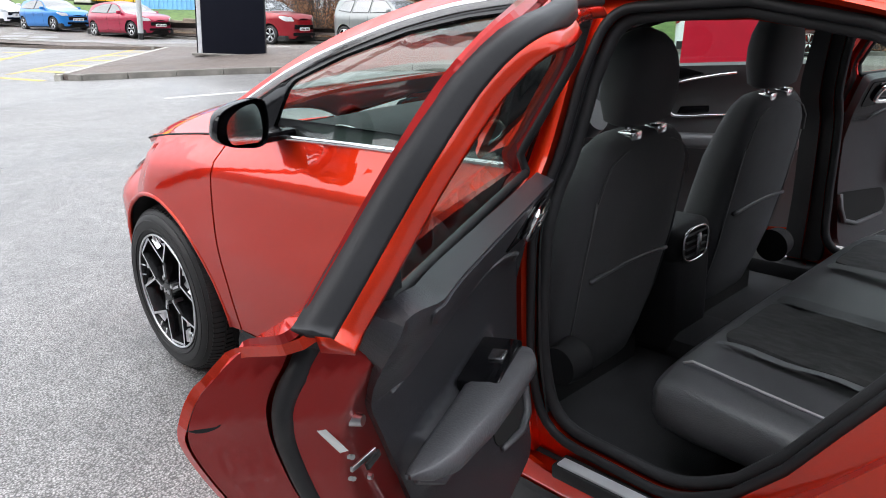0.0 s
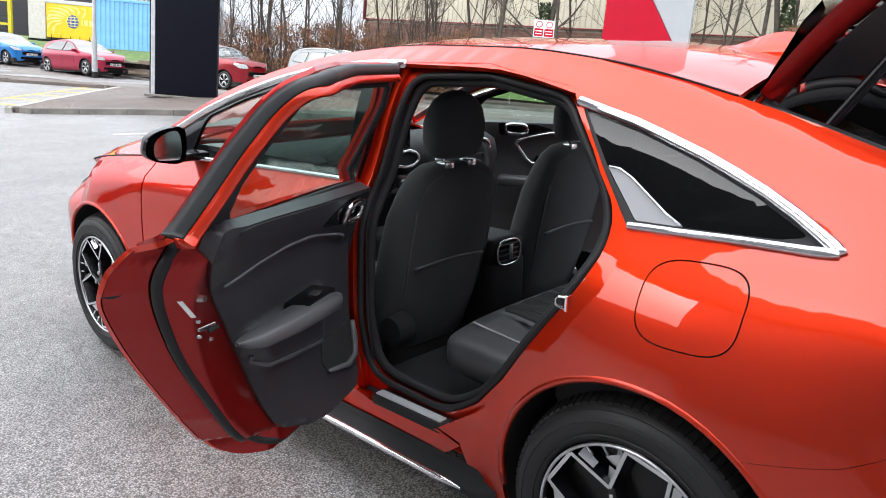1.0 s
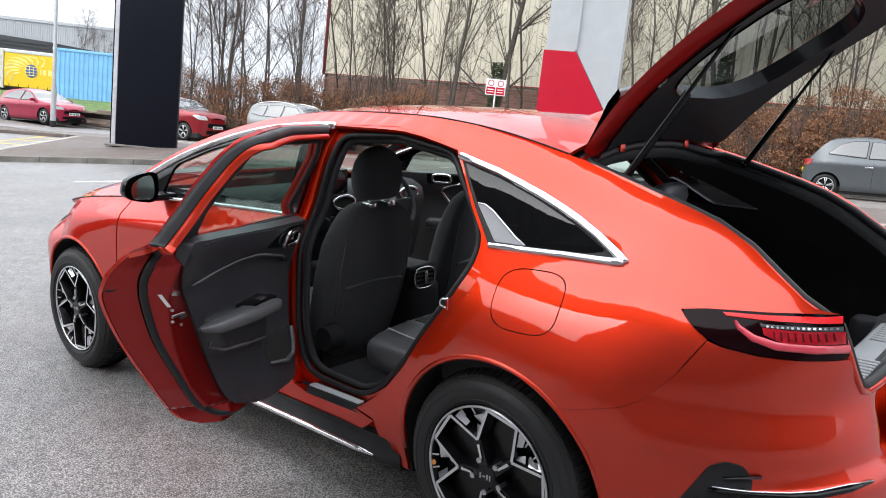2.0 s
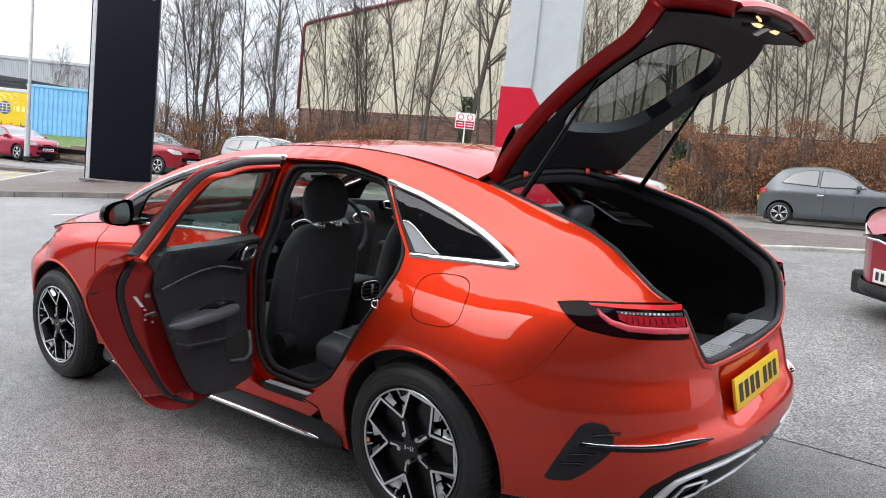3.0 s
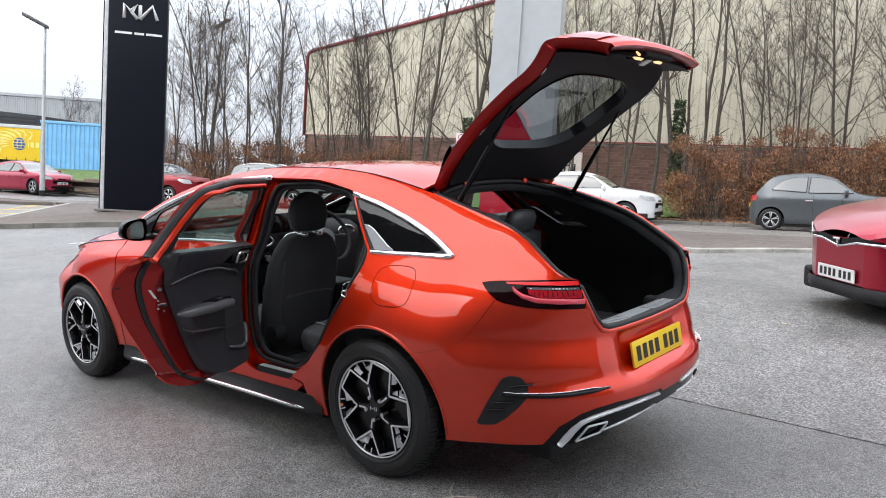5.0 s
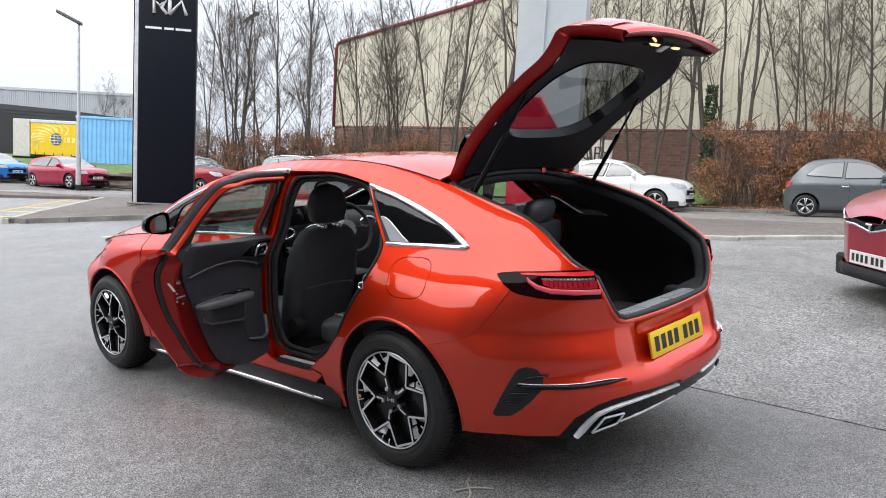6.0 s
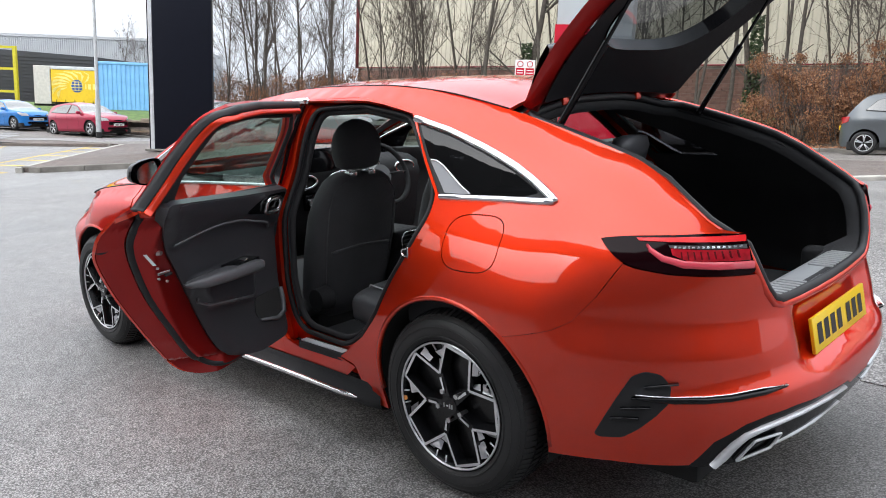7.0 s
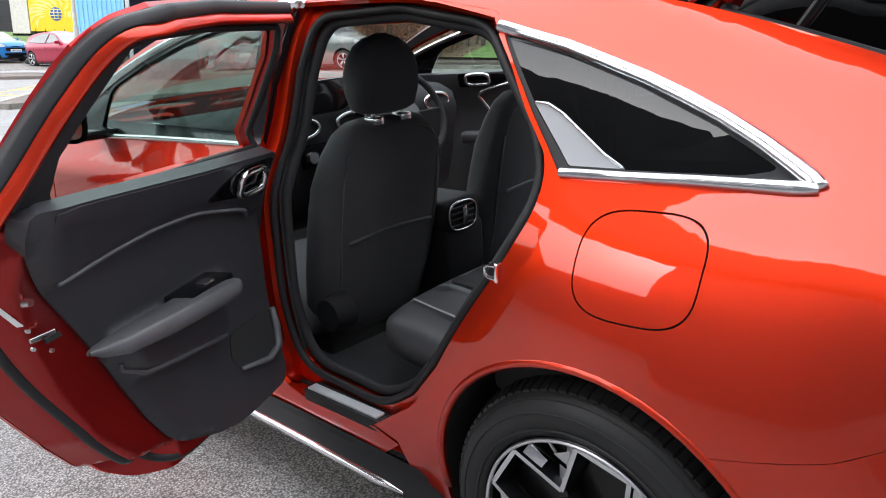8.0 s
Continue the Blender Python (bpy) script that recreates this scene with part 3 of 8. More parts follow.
bump_left = on_tail([*arc(0, ZC, R_ARCH, -12, 51, 10), (0.25, 0.6093), (0.30, 0.6212), (0.371, 0.641), (0.411, 0.6542), (0.4655, 0.6844), (0.531, 0.7595), (0.587, 0.853), (0.62, 0.843), (0.70, 0.828), (0.78, 0.819), (0.863, 0.812)])
sill_line = [(s_of_y(-0.47, 0.74), 0.74), (s_of_y(-0.42, 0.695), 0.695), (s_of_y(-0.3, 0.685), 0.685), (0, 0.683)]
low_left = [(0, 0.385), (s_of_y(-0.09, 0.39), 0.388), (s_of_y(-0.117, 0.40), 0.404), (s_of_y(-0.28, 0.41), 0.416), (s_of_y(-0.445, 0.42), 0.423), (s_of_y(-0.55, 0.41), 0.415), (s_of_y(-0.608, 0.40), 0.399), (s_of_y(-0.667, 0.35), 0.351), (s_of_x(0.78, 0.30), 0.302), (s_of_x(0.755, 0.272), 0.272), (s_of_x(0.56, 0.262), 0.262)]
bump_loop = bump_left + sill_line[:-1] + [(-s, z) for s, z in (bump_left + sill_line[:-1])[::-1]] + [(-s, z) for s, z in low_left[1:][::-1]] + low_left[1:]
skin("rear_bumper", bump_loop, wrap, PAINT, car, step=0.02, ease=(0.028, 0.022))


def stripe(name, pts, at, w, material, lift=0.004, label="", parent=None, thick=0.008):
    """A raised moulding along points in a surface's two coordinates; w: its half-width there, or one for each point."""
    n = len(pts)
    ws = w if isinstance(w, (list, tuple)) else [w] * n
    V, F = [], []
    for i, p in enumerate(pts):
        q, r = pts[max(i - 1, 0)], pts[min(i + 1, n - 1)]
        P = [Vector(at(*p)), Vector(at(*q)), Vector(at(*r))]
        d = (P[2] - P[1]).normalized()
        e = 0.003
        nn = (Vector(at(p[0] + e, p[1])) - Vector(at(p[0] - e, p[1]))).cross(Vector(at(p[0], p[1] + e)) - Vector(at(p[0], p[1] - e))).normalized()
        if nn.y * P[0].y < 0 and abs(nn.y) > 0.3 or (abs(nn.y) <= 0.3 and nn.x < 0):
            nn = -nn
        c = d.cross(nn).normalized()
        for k in range(7):
            a = math.pi * k / 6
            V.append(P[0] + c * (-ws[i] * math.cos(a)) + nn * (lift + thick * math.sin(a) - (0.01 if k in (0, 6) else 0)))
    for i in range(n - 1):
        for k in range(6):
            F.append((i * 7 + k, i * 7 + k + 1, (i + 1) * 7 + k + 1, (i + 1) * 7 + k))
    F += [tuple(range(7)), tuple(range((n - 1) * 7, n * 7))]
    return mesh(name, V, F, material, parent or car, label)


# ---------------------------------------------------------------- the orange car: trim, glass and lamps
def plate_chars(parent, at, rows, material):
    """Plain bars in place of a number plate's characters. rows: (from, to) across the plate."""
    for a, b in rows:
        mesh("bar", [at(a, -0.032), at(b, -0.032), at(b, 0.032), at(a, 0.032)], [(0, 1, 2, 3)], material, parent, smooth=False)


YELLOW_PLATE = mat("yellow number plate", (0.80, 0.52, 0.01), 0.35, vary=0.03)
WHITE_PLATE = mat("white number plate", (0.75, 0.75, 0.73), 0.35, vary=0.03)
INK = mat("black plate lettering", (0.01, 0.01, 0.01), 0.5)
LAMP_DARK = mat("smoked red lamp glass", (0.008, 0.001, 0.002), 0.06, vary=0.03, spec=0.12)
LAMP_RED = glow("red lamp strip", (0.62, 0.008, 0.012), 0.35)
LAMP_DEEP = mat("deep red lens", (0.42, 0.004, 0.014), 0.2, vary=0.3, scale=60, coat=0.4)
LAMP_RIB = mat("dark red lens rib", (0.12, 0.002, 0.006), 0.2, coat=0.4)
LAMP_PINK = mat("clear pink lamp edge", (0.66, 0.06, 0.09), 0.2, coat=0.6)
PIPING = mat("grey piping", (0.16, 0.165, 0.175), 0.5)
WARM = glow("warm white courtesy lamp", (1.0, 0.62, 0.30), 1.2)

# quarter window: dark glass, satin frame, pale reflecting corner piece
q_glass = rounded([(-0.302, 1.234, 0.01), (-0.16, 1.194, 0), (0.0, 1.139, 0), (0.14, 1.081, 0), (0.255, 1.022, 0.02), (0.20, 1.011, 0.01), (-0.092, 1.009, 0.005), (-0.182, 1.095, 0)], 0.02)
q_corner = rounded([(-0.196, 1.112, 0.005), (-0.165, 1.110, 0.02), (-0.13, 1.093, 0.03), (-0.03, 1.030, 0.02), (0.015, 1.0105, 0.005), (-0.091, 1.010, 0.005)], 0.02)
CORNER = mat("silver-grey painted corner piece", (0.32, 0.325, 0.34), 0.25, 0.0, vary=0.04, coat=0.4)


def side_glass(at, flip):
    q = skin("quarter_window", q_window, at, RUBBER, car, holes=[q_glass], lift=-0.004, lip=0.01, flip=flip, step=0.03)
    pane = skin("pane", q_glass, at, GLASS_DARK, q, "dark privacy glass", lift=-0.006, lip=0, flip=flip, step=0.05)
    pane.visible_shadow = False
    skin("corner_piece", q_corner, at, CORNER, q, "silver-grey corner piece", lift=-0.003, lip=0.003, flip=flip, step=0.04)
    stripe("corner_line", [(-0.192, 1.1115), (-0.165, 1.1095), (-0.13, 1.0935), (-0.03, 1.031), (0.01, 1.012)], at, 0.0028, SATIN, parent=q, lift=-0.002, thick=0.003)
    top = [(-0.325, 1.247), (-0.25, 1.228), (-0.163, 1.206), (-0.08, 1.179), (0.009, 1.149), (0.08, 1.121), (0.149, 1.092), (0.22, 1.057), (0.268, 1.030), (0.30, 1.012)]
    stripe("upper_moulding", top + [(0.312, 1.003), (0.314, 0.999)], at, [0.012 + 0.003 * i / 11 for i in range(12)], SATIN, label="satin chrome moulding", parent=q)
    stripe("lower_moulding", [(-0.10, 0.996), (0.0, 0.997), (0.134, 0.998), (0.22, 0.997), (0.28, 0.997), (0.314, 1.0)], at, [0.009, 0.009, 0.010, 0.011, 0.012, 0.012], SATIN, label="satin chrome moulding", parent=q)


both(side_glass)

# front door with its glass
f_frame = [*belt(-2.20, -0.985, 16), (-0.955, 1.10), (-0.905, 1.312), *rail(-0.92, -2.20, 26)[1:]]
f_pane = rounded([(-1.968, 0.966), (-1.895, 1.09, 0), (-1.868, 1.116), (-1.65, 1.188, 0), (-1.40, 1.250, 0), (-1.2, 1.281, 0), (-1.02, 1.296), (-1.03, 1.15, 0), (-1.05, 0.998), (-1.4, 0.984, 0)], 0.015)


def front_door_build(at, flip, swing):
    door = skin("front_door", front_door, at, PAINT, car, flip=flip, ease=(0.055, 0.03))
    frame_ = skin("window_frame", f_frame, at, GLOSS, door, "black window frame", holes=[f_pane], lift=-0.006, flip=flip)
    g = skin("pane", f_pane, at, GLASS_GREEN, frame_, "green tinted glass", lift=-0.014, lip=0, flip=flip, step=0.06)
    g.visible_shadow = False
    stripe("upper_moulding", rail(-2.20, -0.885, 28), at, 0.011, SATIN, label="satin chrome moulding", parent=door)
    stripe("belt_moulding", [(x, z + 0.004) for x, z in belt(-2.0, -1.0, 16)], at, 0.008, SATIN, label="satin chrome moulding", parent=door)
    sgn = 1 if flip else -1
    if not flip:
        shell = rounded([(-1.020, 1.028), (-1.008, 1.060), (-0.974, 1.077), (-0.92, 1.088), (-0.877, 1.086), (-0.872, 1.02), (-0.885, 0.966), (-0.914, 0.957), (-0.989, 0.970), (-1.024, 0.993)], 0.03, 3)
        pane_ = rounded([(-0.992, 1.023), (-0.980, 1.045), (-0.945, 1.068), (-0.904, 1.076), (-0.893, 1.054), (-0.892, 1.004), (-0.902, 0.972), (-0.985, 0.975), (-0.993, 0.998)], 0.02, 3)
        rear = lambda y: -1.80 + (y + 0.87) * 0.08
        n = len(shell)
        rings = ((1.0, 0.0), (1.01, -0.008), (1.01, -0.025), (0.97, -0.045), (0.84, -0.062), (0.55, -0.074), (0.2, -0.078))
        V = [(rear(-0.95 + (y + 0.95) * k) + dx, -0.95 + (y + 0.95) * k, 1.022 + (z - 1.022) * k) for k, dx in rings for y, z in shell]
        F = [(r * n + i, r * n + (i + 1) % n, (r + 1) * n + (i + 1) % n, (r + 1) * n + i) for r in range(6) for i in range(n)] + [tuple(range(6 * n, 7 * n))]
        k0 = len(V)
        V += [(rear(y) + 0.001, y, z) for y, z in shell]
        V += [(rear(y) - 0.014, y, z) for y, z in [(-0.945 + (y + 0.945) * 0.93, 1.022 + (z - 1.022) * 0.93) for y, z in shell]]
        F += [(k0 + i, k0 + n + i, k0 + n + (i + 1) % n, k0 + (i + 1) % n) for i in range(n)] + [tuple(range(k0 + n, k0 + 2 * n))]
        m = mesh("mirror_housing", V, F, GLOSS, door, "gloss black mirror housing")
        mesh("mirror_glass", [(rear(y) - 0.003 - 0.09 * (z - 1.022), y, z) for y, z in pane_], [tuple(range(len(pane_)))], CHROME, m, "silvered mirror glass", smooth=False)
        bm = bmesh.new()
        box(bm, -1.95, -1.85, -0.89, -0.755, 0.953, 0.985, 0.012, 2)
        part("mirror_foot", bm, GLOSS, door)
    # inner trim
    def inner(x, z, d=0.07):
        return (x, sgn * (half(x, z) - d), z)
    skin("door_trim", rounded([(-2.1, 0.33), (-1.02, 0.33), (-1.03, 1.0), (-2.05, 0.99)], 0.03), inner, TRIM_GREY, door, "dark grey door trim", flip=not flip, step=0.08, lip=0.03)
    bm = bmesh.new()
    y = sgn * 0.755
    box(bm, -1.80, -1.15, min(y, y - sgn * 0.07), max(y, y - sgn * 0.07), 0.66, 0.72, 0.02, 3)
    part("armrest", bm, LEATHER, door)
    bez = rounded([(-1.80, 0.925), (-1.60, 0.935), (-1.52, 0.96), (-1.60, 0.985), (-1.80, 0.99)], 0.012)
    skin("handle_bezel", bez, lambda x, z: inner(x, z, 0.074), GLOSS, door, "gloss black handle surround", flip=not flip, lip=0.006, step=0.04)
    ring = [(-1.705 + 0.056 * math.copysign(abs(math.cos(a)) ** 0.6, math.cos(a)), 0.962 + 0.025 * math.copysign(abs(math.sin(a)) ** 0.6, math.sin(a))) for a in np.linspace(0, 2 * math.pi, 24, endpoint=False)]
    v_, f_ = tube([inner(x, z, 0.084) for x, z in ring], 0.009, 6, True)
    mesh("inner_handle", v_, f_, CHROME, door, "chrome inner handle")
    v_, f_ = tube([inner(x, z, 0.082) for x, z in ((-1.40, 0.967), (-1.473, 0.957), (-1.56, 0.942), (-1.656, 0.918), (-1.70, 0.902), (-1.721, 0.885), (-1.71, 0.865), (-1.665, 0.80), (-1.641, 0.78), (-1.60, 0.778), (-1.518, 0.784), (-1.42, 0.79))], [0.006] * 4 + [0.009, 0.011, 0.011, 0.010, 0.009, 0.007, 0.006, 0.005], 8)
    mesh("trim_line", v_, f_, SATIN, door, "satin chrome trim line")
    skin("switch_panel", rounded([(-1.63, 0.79), (-1.50, 0.797), (-1.50, 0.825), (-1.615, 0.82)], 0.008), lambda x, z: inner(x, z, 0.080), GLOSS, door, "gloss black switch panel", flip=not flip, lip=0.006, step=0.04)
    if swing:
        hx, hy = -2.17, sgn * 0.80
        door.matrix_local = pose(hx, hy, 0, 0, 0, swing) @ pose(-hx, -hy, 0)
    return door


front_door_build(left, False, 0)
front_door_build(right, True, 24)


# ---- rear doors, hinged at the middle pillar
door_outer = rounded([(-0.99, 0.36, 0.05), (-0.992, 0.60, 0), (-0.985, 0.95, 0), (-0.96, 1.15, 0), (-0.94, 1.306, 0.02), (-0.62, 1.313, 0), (-0.43, 1.306, 0), (-0.328, 1.287, 0.03), (-0.288, 1.24, 0), (-0.236, 1.17, 0), (-0.190, 1.10, 0), (-0.130, 1.02, 0.006), (-0.056, 1.0, 0.02), (0.0, 0.978, 0.025), (0.032, 0.94, 0.025), (0.012, 0.876, 0.03), (-0.022, 0.828, 0.03), (-0.096, 0.734, 0.04), (-0.169, 0.642, 0.04), (-0.241, 0.542, 0.04), (-0.343, 0.408, 0.05), (-0.413, 0.368, 0.04), (-0.50, 0.36, 0.04)], 0.02)
door_seal = rounded([(-0.96, 0.385, 0.05), (-0.958, 0.60, 0), (-0.952, 0.95, 0), (-0.938, 1.15, 0), (-0.922, 1.284, 0.03), (-0.62, 1.290, 0), (-0.43, 1.283, 0), (-0.338, 1.268, 0.03), (-0.295, 1.238, 0), (-0.243, 1.168, 0), (-0.197, 1.098, 0), (-0.148, 1.03, 0.02), (-0.098, 0.992, 0.03), (-0.08, 0.955, 0.03), (-0.088, 0.912, 0.03), (-0.134, 0.842, 0.04), (-0.206, 0.724, 0.05), (-0.293, 0.602, 0.05), (-0.376, 0.469, 0.05), (-0.46, 0.402, 0.05), (-0.56, 0.385, 0.04)], 0.02)
door_window = rounded([(-0.938, 0.985, 0.01), (-0.924, 1.12, 0), (-0.908, 1.258, 0.02), (-0.62, 1.266, 0), (-0.42, 1.26, 0), (-0.335, 1.246, 0.03), (-0.306, 1.222, 0), (-0.261, 1.16, 0), (-0.215, 1.09, 0), (-0.170, 1.01, 0.01)], 0.02)
door_pane = rounded([(-0.93, 0.985, 0.01), (-0.916, 1.12, 0), (-0.90, 1.25, 0.02), (-0.62, 1.257, 0), (-0.42, 1.247, 0), (-0.345, 1.226, 0.03), (-0.275, 1.14, 0), (-0.225, 1.0, 0.01)], 0.02)
door_trim = rounded([(-0.945, 0.375, 0.05), (-0.948, 0.70, 0), (-0.94, 0.975, 0.02), (-0.62, 0.992, 0), (-0.25, 1.022, 0), (-0.175, 1.026, 0.015), (-0.166, 0.99, 0.02), (-0.185, 0.95, 0.03), (-0.228, 0.889, 0.03), (-0.300, 0.803, 0.04), (-0.362, 0.709, 0.05), (-0.418, 0.60, 0.05), (-0.468, 0.496, 0.05), (-0.515, 0.432, 0.05), (-0.60, 0.395, 0.05), (-0.73, 0.37, 0.04)], 0.02)


def rear_door_build(flip, swing):
    sgn = 1 if flip else -1

    def span_(x, z):
        """The door's own half-width: its window frame stands straighter than the roof rail."""
        return half(x, z) + 0.13 * (x + 0.62) * min(1, max(0, (z - 1.0) / 0.26))

    def fold(x, z):
        """How far the shut face turns outward behind the trim: a shift along the door and one across it."""
        start = float(np.interp(z, [0.43, 0.455, 0.54, 0.665, 0.79, 0.893, 0.955, 1.0], [-0.535, -0.415, -0.34, -0.28, -0.23, -0.195, -0.195, -0.235]))
        s = 0.5 * (x - start - 0.006 + math.hypot(x - start - 0.006, 0.014))
        a = radians(float(np.interp(z, [0.40, 0.55, 0.96, 1.03], [45, 64, 64, 50])))
        k = float(np.interp(a, [0, 0.9], [1.0, 0.72]))
        return s * (1 - k * math.cos(a)), s * k * math.sin(a)

    def rise(z):
        t = min(1.0, max(0.0, (z - 0.98) / 0.05))
        return t * t * (3 - 2 * t)

    def frame_y(x, z, d):
        """The plane of the window frame, d inside its outer face."""
        return half(x, z) - (d - 0.034) - 0.13 * max(0.0, -0.28 - x) * min(1, max(0, (z - 1.0) / 0.2))

    def at(x, z):
        """The outer skin swells evenly from the hinge to the folded rear edge."""
        end = float(np.interp(z, [0.36, 0.368, 0.408, 0.542, 0.642, 0.734, 0.828, 0.876, 0.94, 0.978, 1.0, 1.02], [-0.50, -0.413, -0.343, -0.241, -0.169, -0.096, -0.022, 0.012, 0.032, 0.0, -0.056, -0.130]))
        u = min(1.0, max(0.0, (x + 0.99) / (end + 0.99)))
        dx, dy = fold(end, z)
        w = rise(z)
        return (x - u * dx * (1 - w), sgn * ((1 - w) * (span_(x, z) + u**1.6 * dy) + w * frame_y(x, z, 0.004)), z)

    def deep(d, thin=None):
        def place(x, z):
            dx, dy = fold(x, z)
            w = rise(z)
            f = d if thin is None else thin + (d - thin) * min(1.0, max(0.0, (-0.82 - x) / 0.06))
            return (x - dx * (1 - w), sgn * ((1 - w) * (span_(x, z) - d + dy) + w * frame_y(x, z, f)), z)
        return place

    def padded(x, z):
        """The trim's own relief: thick below the line, hollow above the armrest."""
        front = min(max((-0.3 - x) / 0.6, 0), 1)
        line = float(np.interp(x, [-0.88, -0.766, -0.63, -0.507, -0.39, -0.27], [0.835, 0.878, 0.904, 0.910, 0.903, 0.887]))
        d = 0.062 + 0.018 * front
        d += 0.020 / (1 + math.exp(-(z - line) * 220))
        ridge = float(np.interp(x, [-0.767, -0.597, -0.438, -0.401], [0.587, 0.610, 0.633, 0.667]))
        ends = 1 / (1 + math.exp((x + 0.385) * 140)) / (1 + math.exp((-0.735 - x) * 90))
        d += 0.040 * ends / (1 + math.exp((ridge - z) * 200)) / (1 + math.exp((z - 0.735) * 200))
        edge_x = float(np.interp(z, [0.40, 0.432, 0.496, 0.60, 0.709, 0.803, 0.889, 0.95, 1.018], [-0.60, -0.515, -0.468, -0.418, -0.362, -0.300, -0.228, -0.185, -0.173]))
        d -= (d - 0.055) * max(0.0, 1 - max(0.0, edge_x - x) / 0.055) ** 2
        return (x, sgn * (span_(x, z) - d), z)

    door = skin("rear_door", door_outer, at, PAINT, car, holes=[door_window], flip=flip)
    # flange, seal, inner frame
    skin("door_flange", door_outer, deep(0.014, -0.008), PAINT_SHADED, door, holes=[door_seal], flip=not flip, lip=0.010, step=0.016)
    # black strip on the window frame's edge: deep along the slanting side, flat along the top
    rim = [p for p in dense(door_outer, 0.02) if p[1] > 1.005 and -0.93 < p[0] < -0.11]
    def sweep(name, section, material, label):
        V = []
        for k, (x, z) in enumerate(rim):
            a, b = rim[max(k - 2, 0)], rim[min(k + 2, len(rim) - 1)]
            t = Vector((b[0] - a[0], b[1] - a[1])).normalized()
            inn = Vector((t.y, -t.x)) if t.y * (-0.6 - x) - t.x * (1.15 - z) > 0 else Vector((-t.y, t.x))
            level = min(1.0, max(0.0, (-0.30 - x) / 0.10))
            for (e, d), (e_, d_) in section:
                e, d = e + (e_ - e) * level, d + (d_ - d) * level
                V.append((x + inn.x * e, sgn * frame_y(x, z, d + 0.034), z + inn.y * e))
        n = len(section)
        F = [(n * k + i, n * k + (i + 1) % n, n * k + n + (i + 1) % n, n * k + n + i) for k in range(len(rim) - 1) for i in range(n)]
        return mesh(name, V, F + [tuple(range(n)), tuple(range(len(V) - n, len(V)))], material, door, label)

    sweep("frame_cover", [((-0.003, -0.054), (-0.003, -0.022)), ((-0.003, -0.030), (-0.003, -0.004)), ((0.000, -0.024), (0.002, 0.003)), ((0.002, -0.014), (0.018, 0.004)), ((0.006, -0.010), (0.022, 0.001)), ((0.007, -0.054), (0.022, -0.022))], RUBBER, "black rubber strip along the window frame")
    sweep("frame_face", [((0.004, -0.030), (0.018, -0.020)), ((0.004, -0.013), (0.020, -0.001)), ((0.011, -0.007), (0.026, 0.003)), ((0.021, 0.007), (0.036, 0.008)), ((0.026, 0.007), (0.042, 0.006)), ((0.028, -0.030), (0.044, -0.020))], PAINT, "body-coloured window frame")
    loop = dense(door_seal, 0.03)
    v_, f_ = tube([deep(0.034, -0.006)(x, z) for x, z in loop], [0.0125 if z < 1.0 else 0.006 for x, z in loop], 8, True, 0.9)
    mesh("door_seal", v_, f_, RUBBER, door, "black rubber door seal")
    skin("inner_frame", door_seal, deep(0.046, 0.012), PAINT_SHADED, door, holes=[door_window], flip=not flip, lip=0.03, step=0.014)
    loop = dense(door_window, 0.03)
    v_, f_ = tube([deep(0.042)(x, z) for x, z in loop], 0.008, 8, True)
    mesh("glass_run", v_, f_, RUBBER, door, "black rubber glass channel")
    sail = rounded([(-0.372, 1.246), (-0.310, 1.15, 0), (-0.268, 1.09, 0), (-0.262, 1.0), (-0.168, 1.0), (-0.213, 1.085, 0), (-0.259, 1.155, 0), (-0.325, 1.244)], 0.006)
    skin("sail_panel", sail, deep(0.044), TRIM, door, flip=not flip, lip=0.02, step=0.03)
    g = skin("pane", door_pane, deep(0.030), GLASS_GREEN, door, "green tinted glass", flip=flip, lip=0, step=0.06)
    g.visible_shadow = False
    trim = skin("door_trim", door_trim, padded, SOFT, door, "black soft door trim panel", flip=not flip, lip=0.035, step=0.016)
    skin("upper_pad", rounded([(-0.20, 1.016), (-0.205, 0.998), (-0.404, 0.958, 0), (-0.642, 0.925), (-0.69, 0.938), (-0.765, 0.978), (-0.62, 0.986, 0), (-0.25, 1.017, 0)], 0.01), lambda x, z: (x, padded(x, z)[1] - sgn * 0.003, z), SOFT, trim, "black padded top roll", flip=not flip, lip=0.006, step=0.016)
    arm = []
    for x, h0, zc, h1 in ((-0.295, 0.008, 0.742, 0.004), (-0.31, 0.036, 0.742, 0.012), (-0.345, 0.056, 0.740, 0.018), (-0.45, 0.074, 0.737, 0.021), (-0.57, 0.084, 0.733, 0.022), (-0.655, 0.088, 0.729, 0.022), (-0.692, 0.074, 0.727, 0.016), (-0.71, 0.02, 0.726, 0.006)):
        ring = []
        for k in range(12):
            a = 2 * math.pi * k / 12
            d = 0.075 + h0 * (0.5 + 0.5 * math.copysign(abs(math.cos(a)) ** 0.5, math.cos(a)))
            ring.append((x, sgn * (half(x, zc) - d - 0.02), zc + h1 * math.copysign(abs(math.sin(a)) ** 0.5, math.sin(a))))
        arm.append(ring)
    v_ = [p for r in arm for p in r]
    f_ = [(i * 12 + k, i * 12 + (k + 1) % 12, (i + 1) * 12 + (k + 1) % 12, (i + 1) * 12 + k) for i in range(len(arm) - 1) for k in range(12)]
    f_ += [tuple(range(12)), tuple(range(84, 96))]
    armrest = mesh("armrest", v_, f_, LEATHER, trim, "black leatherette armrest")
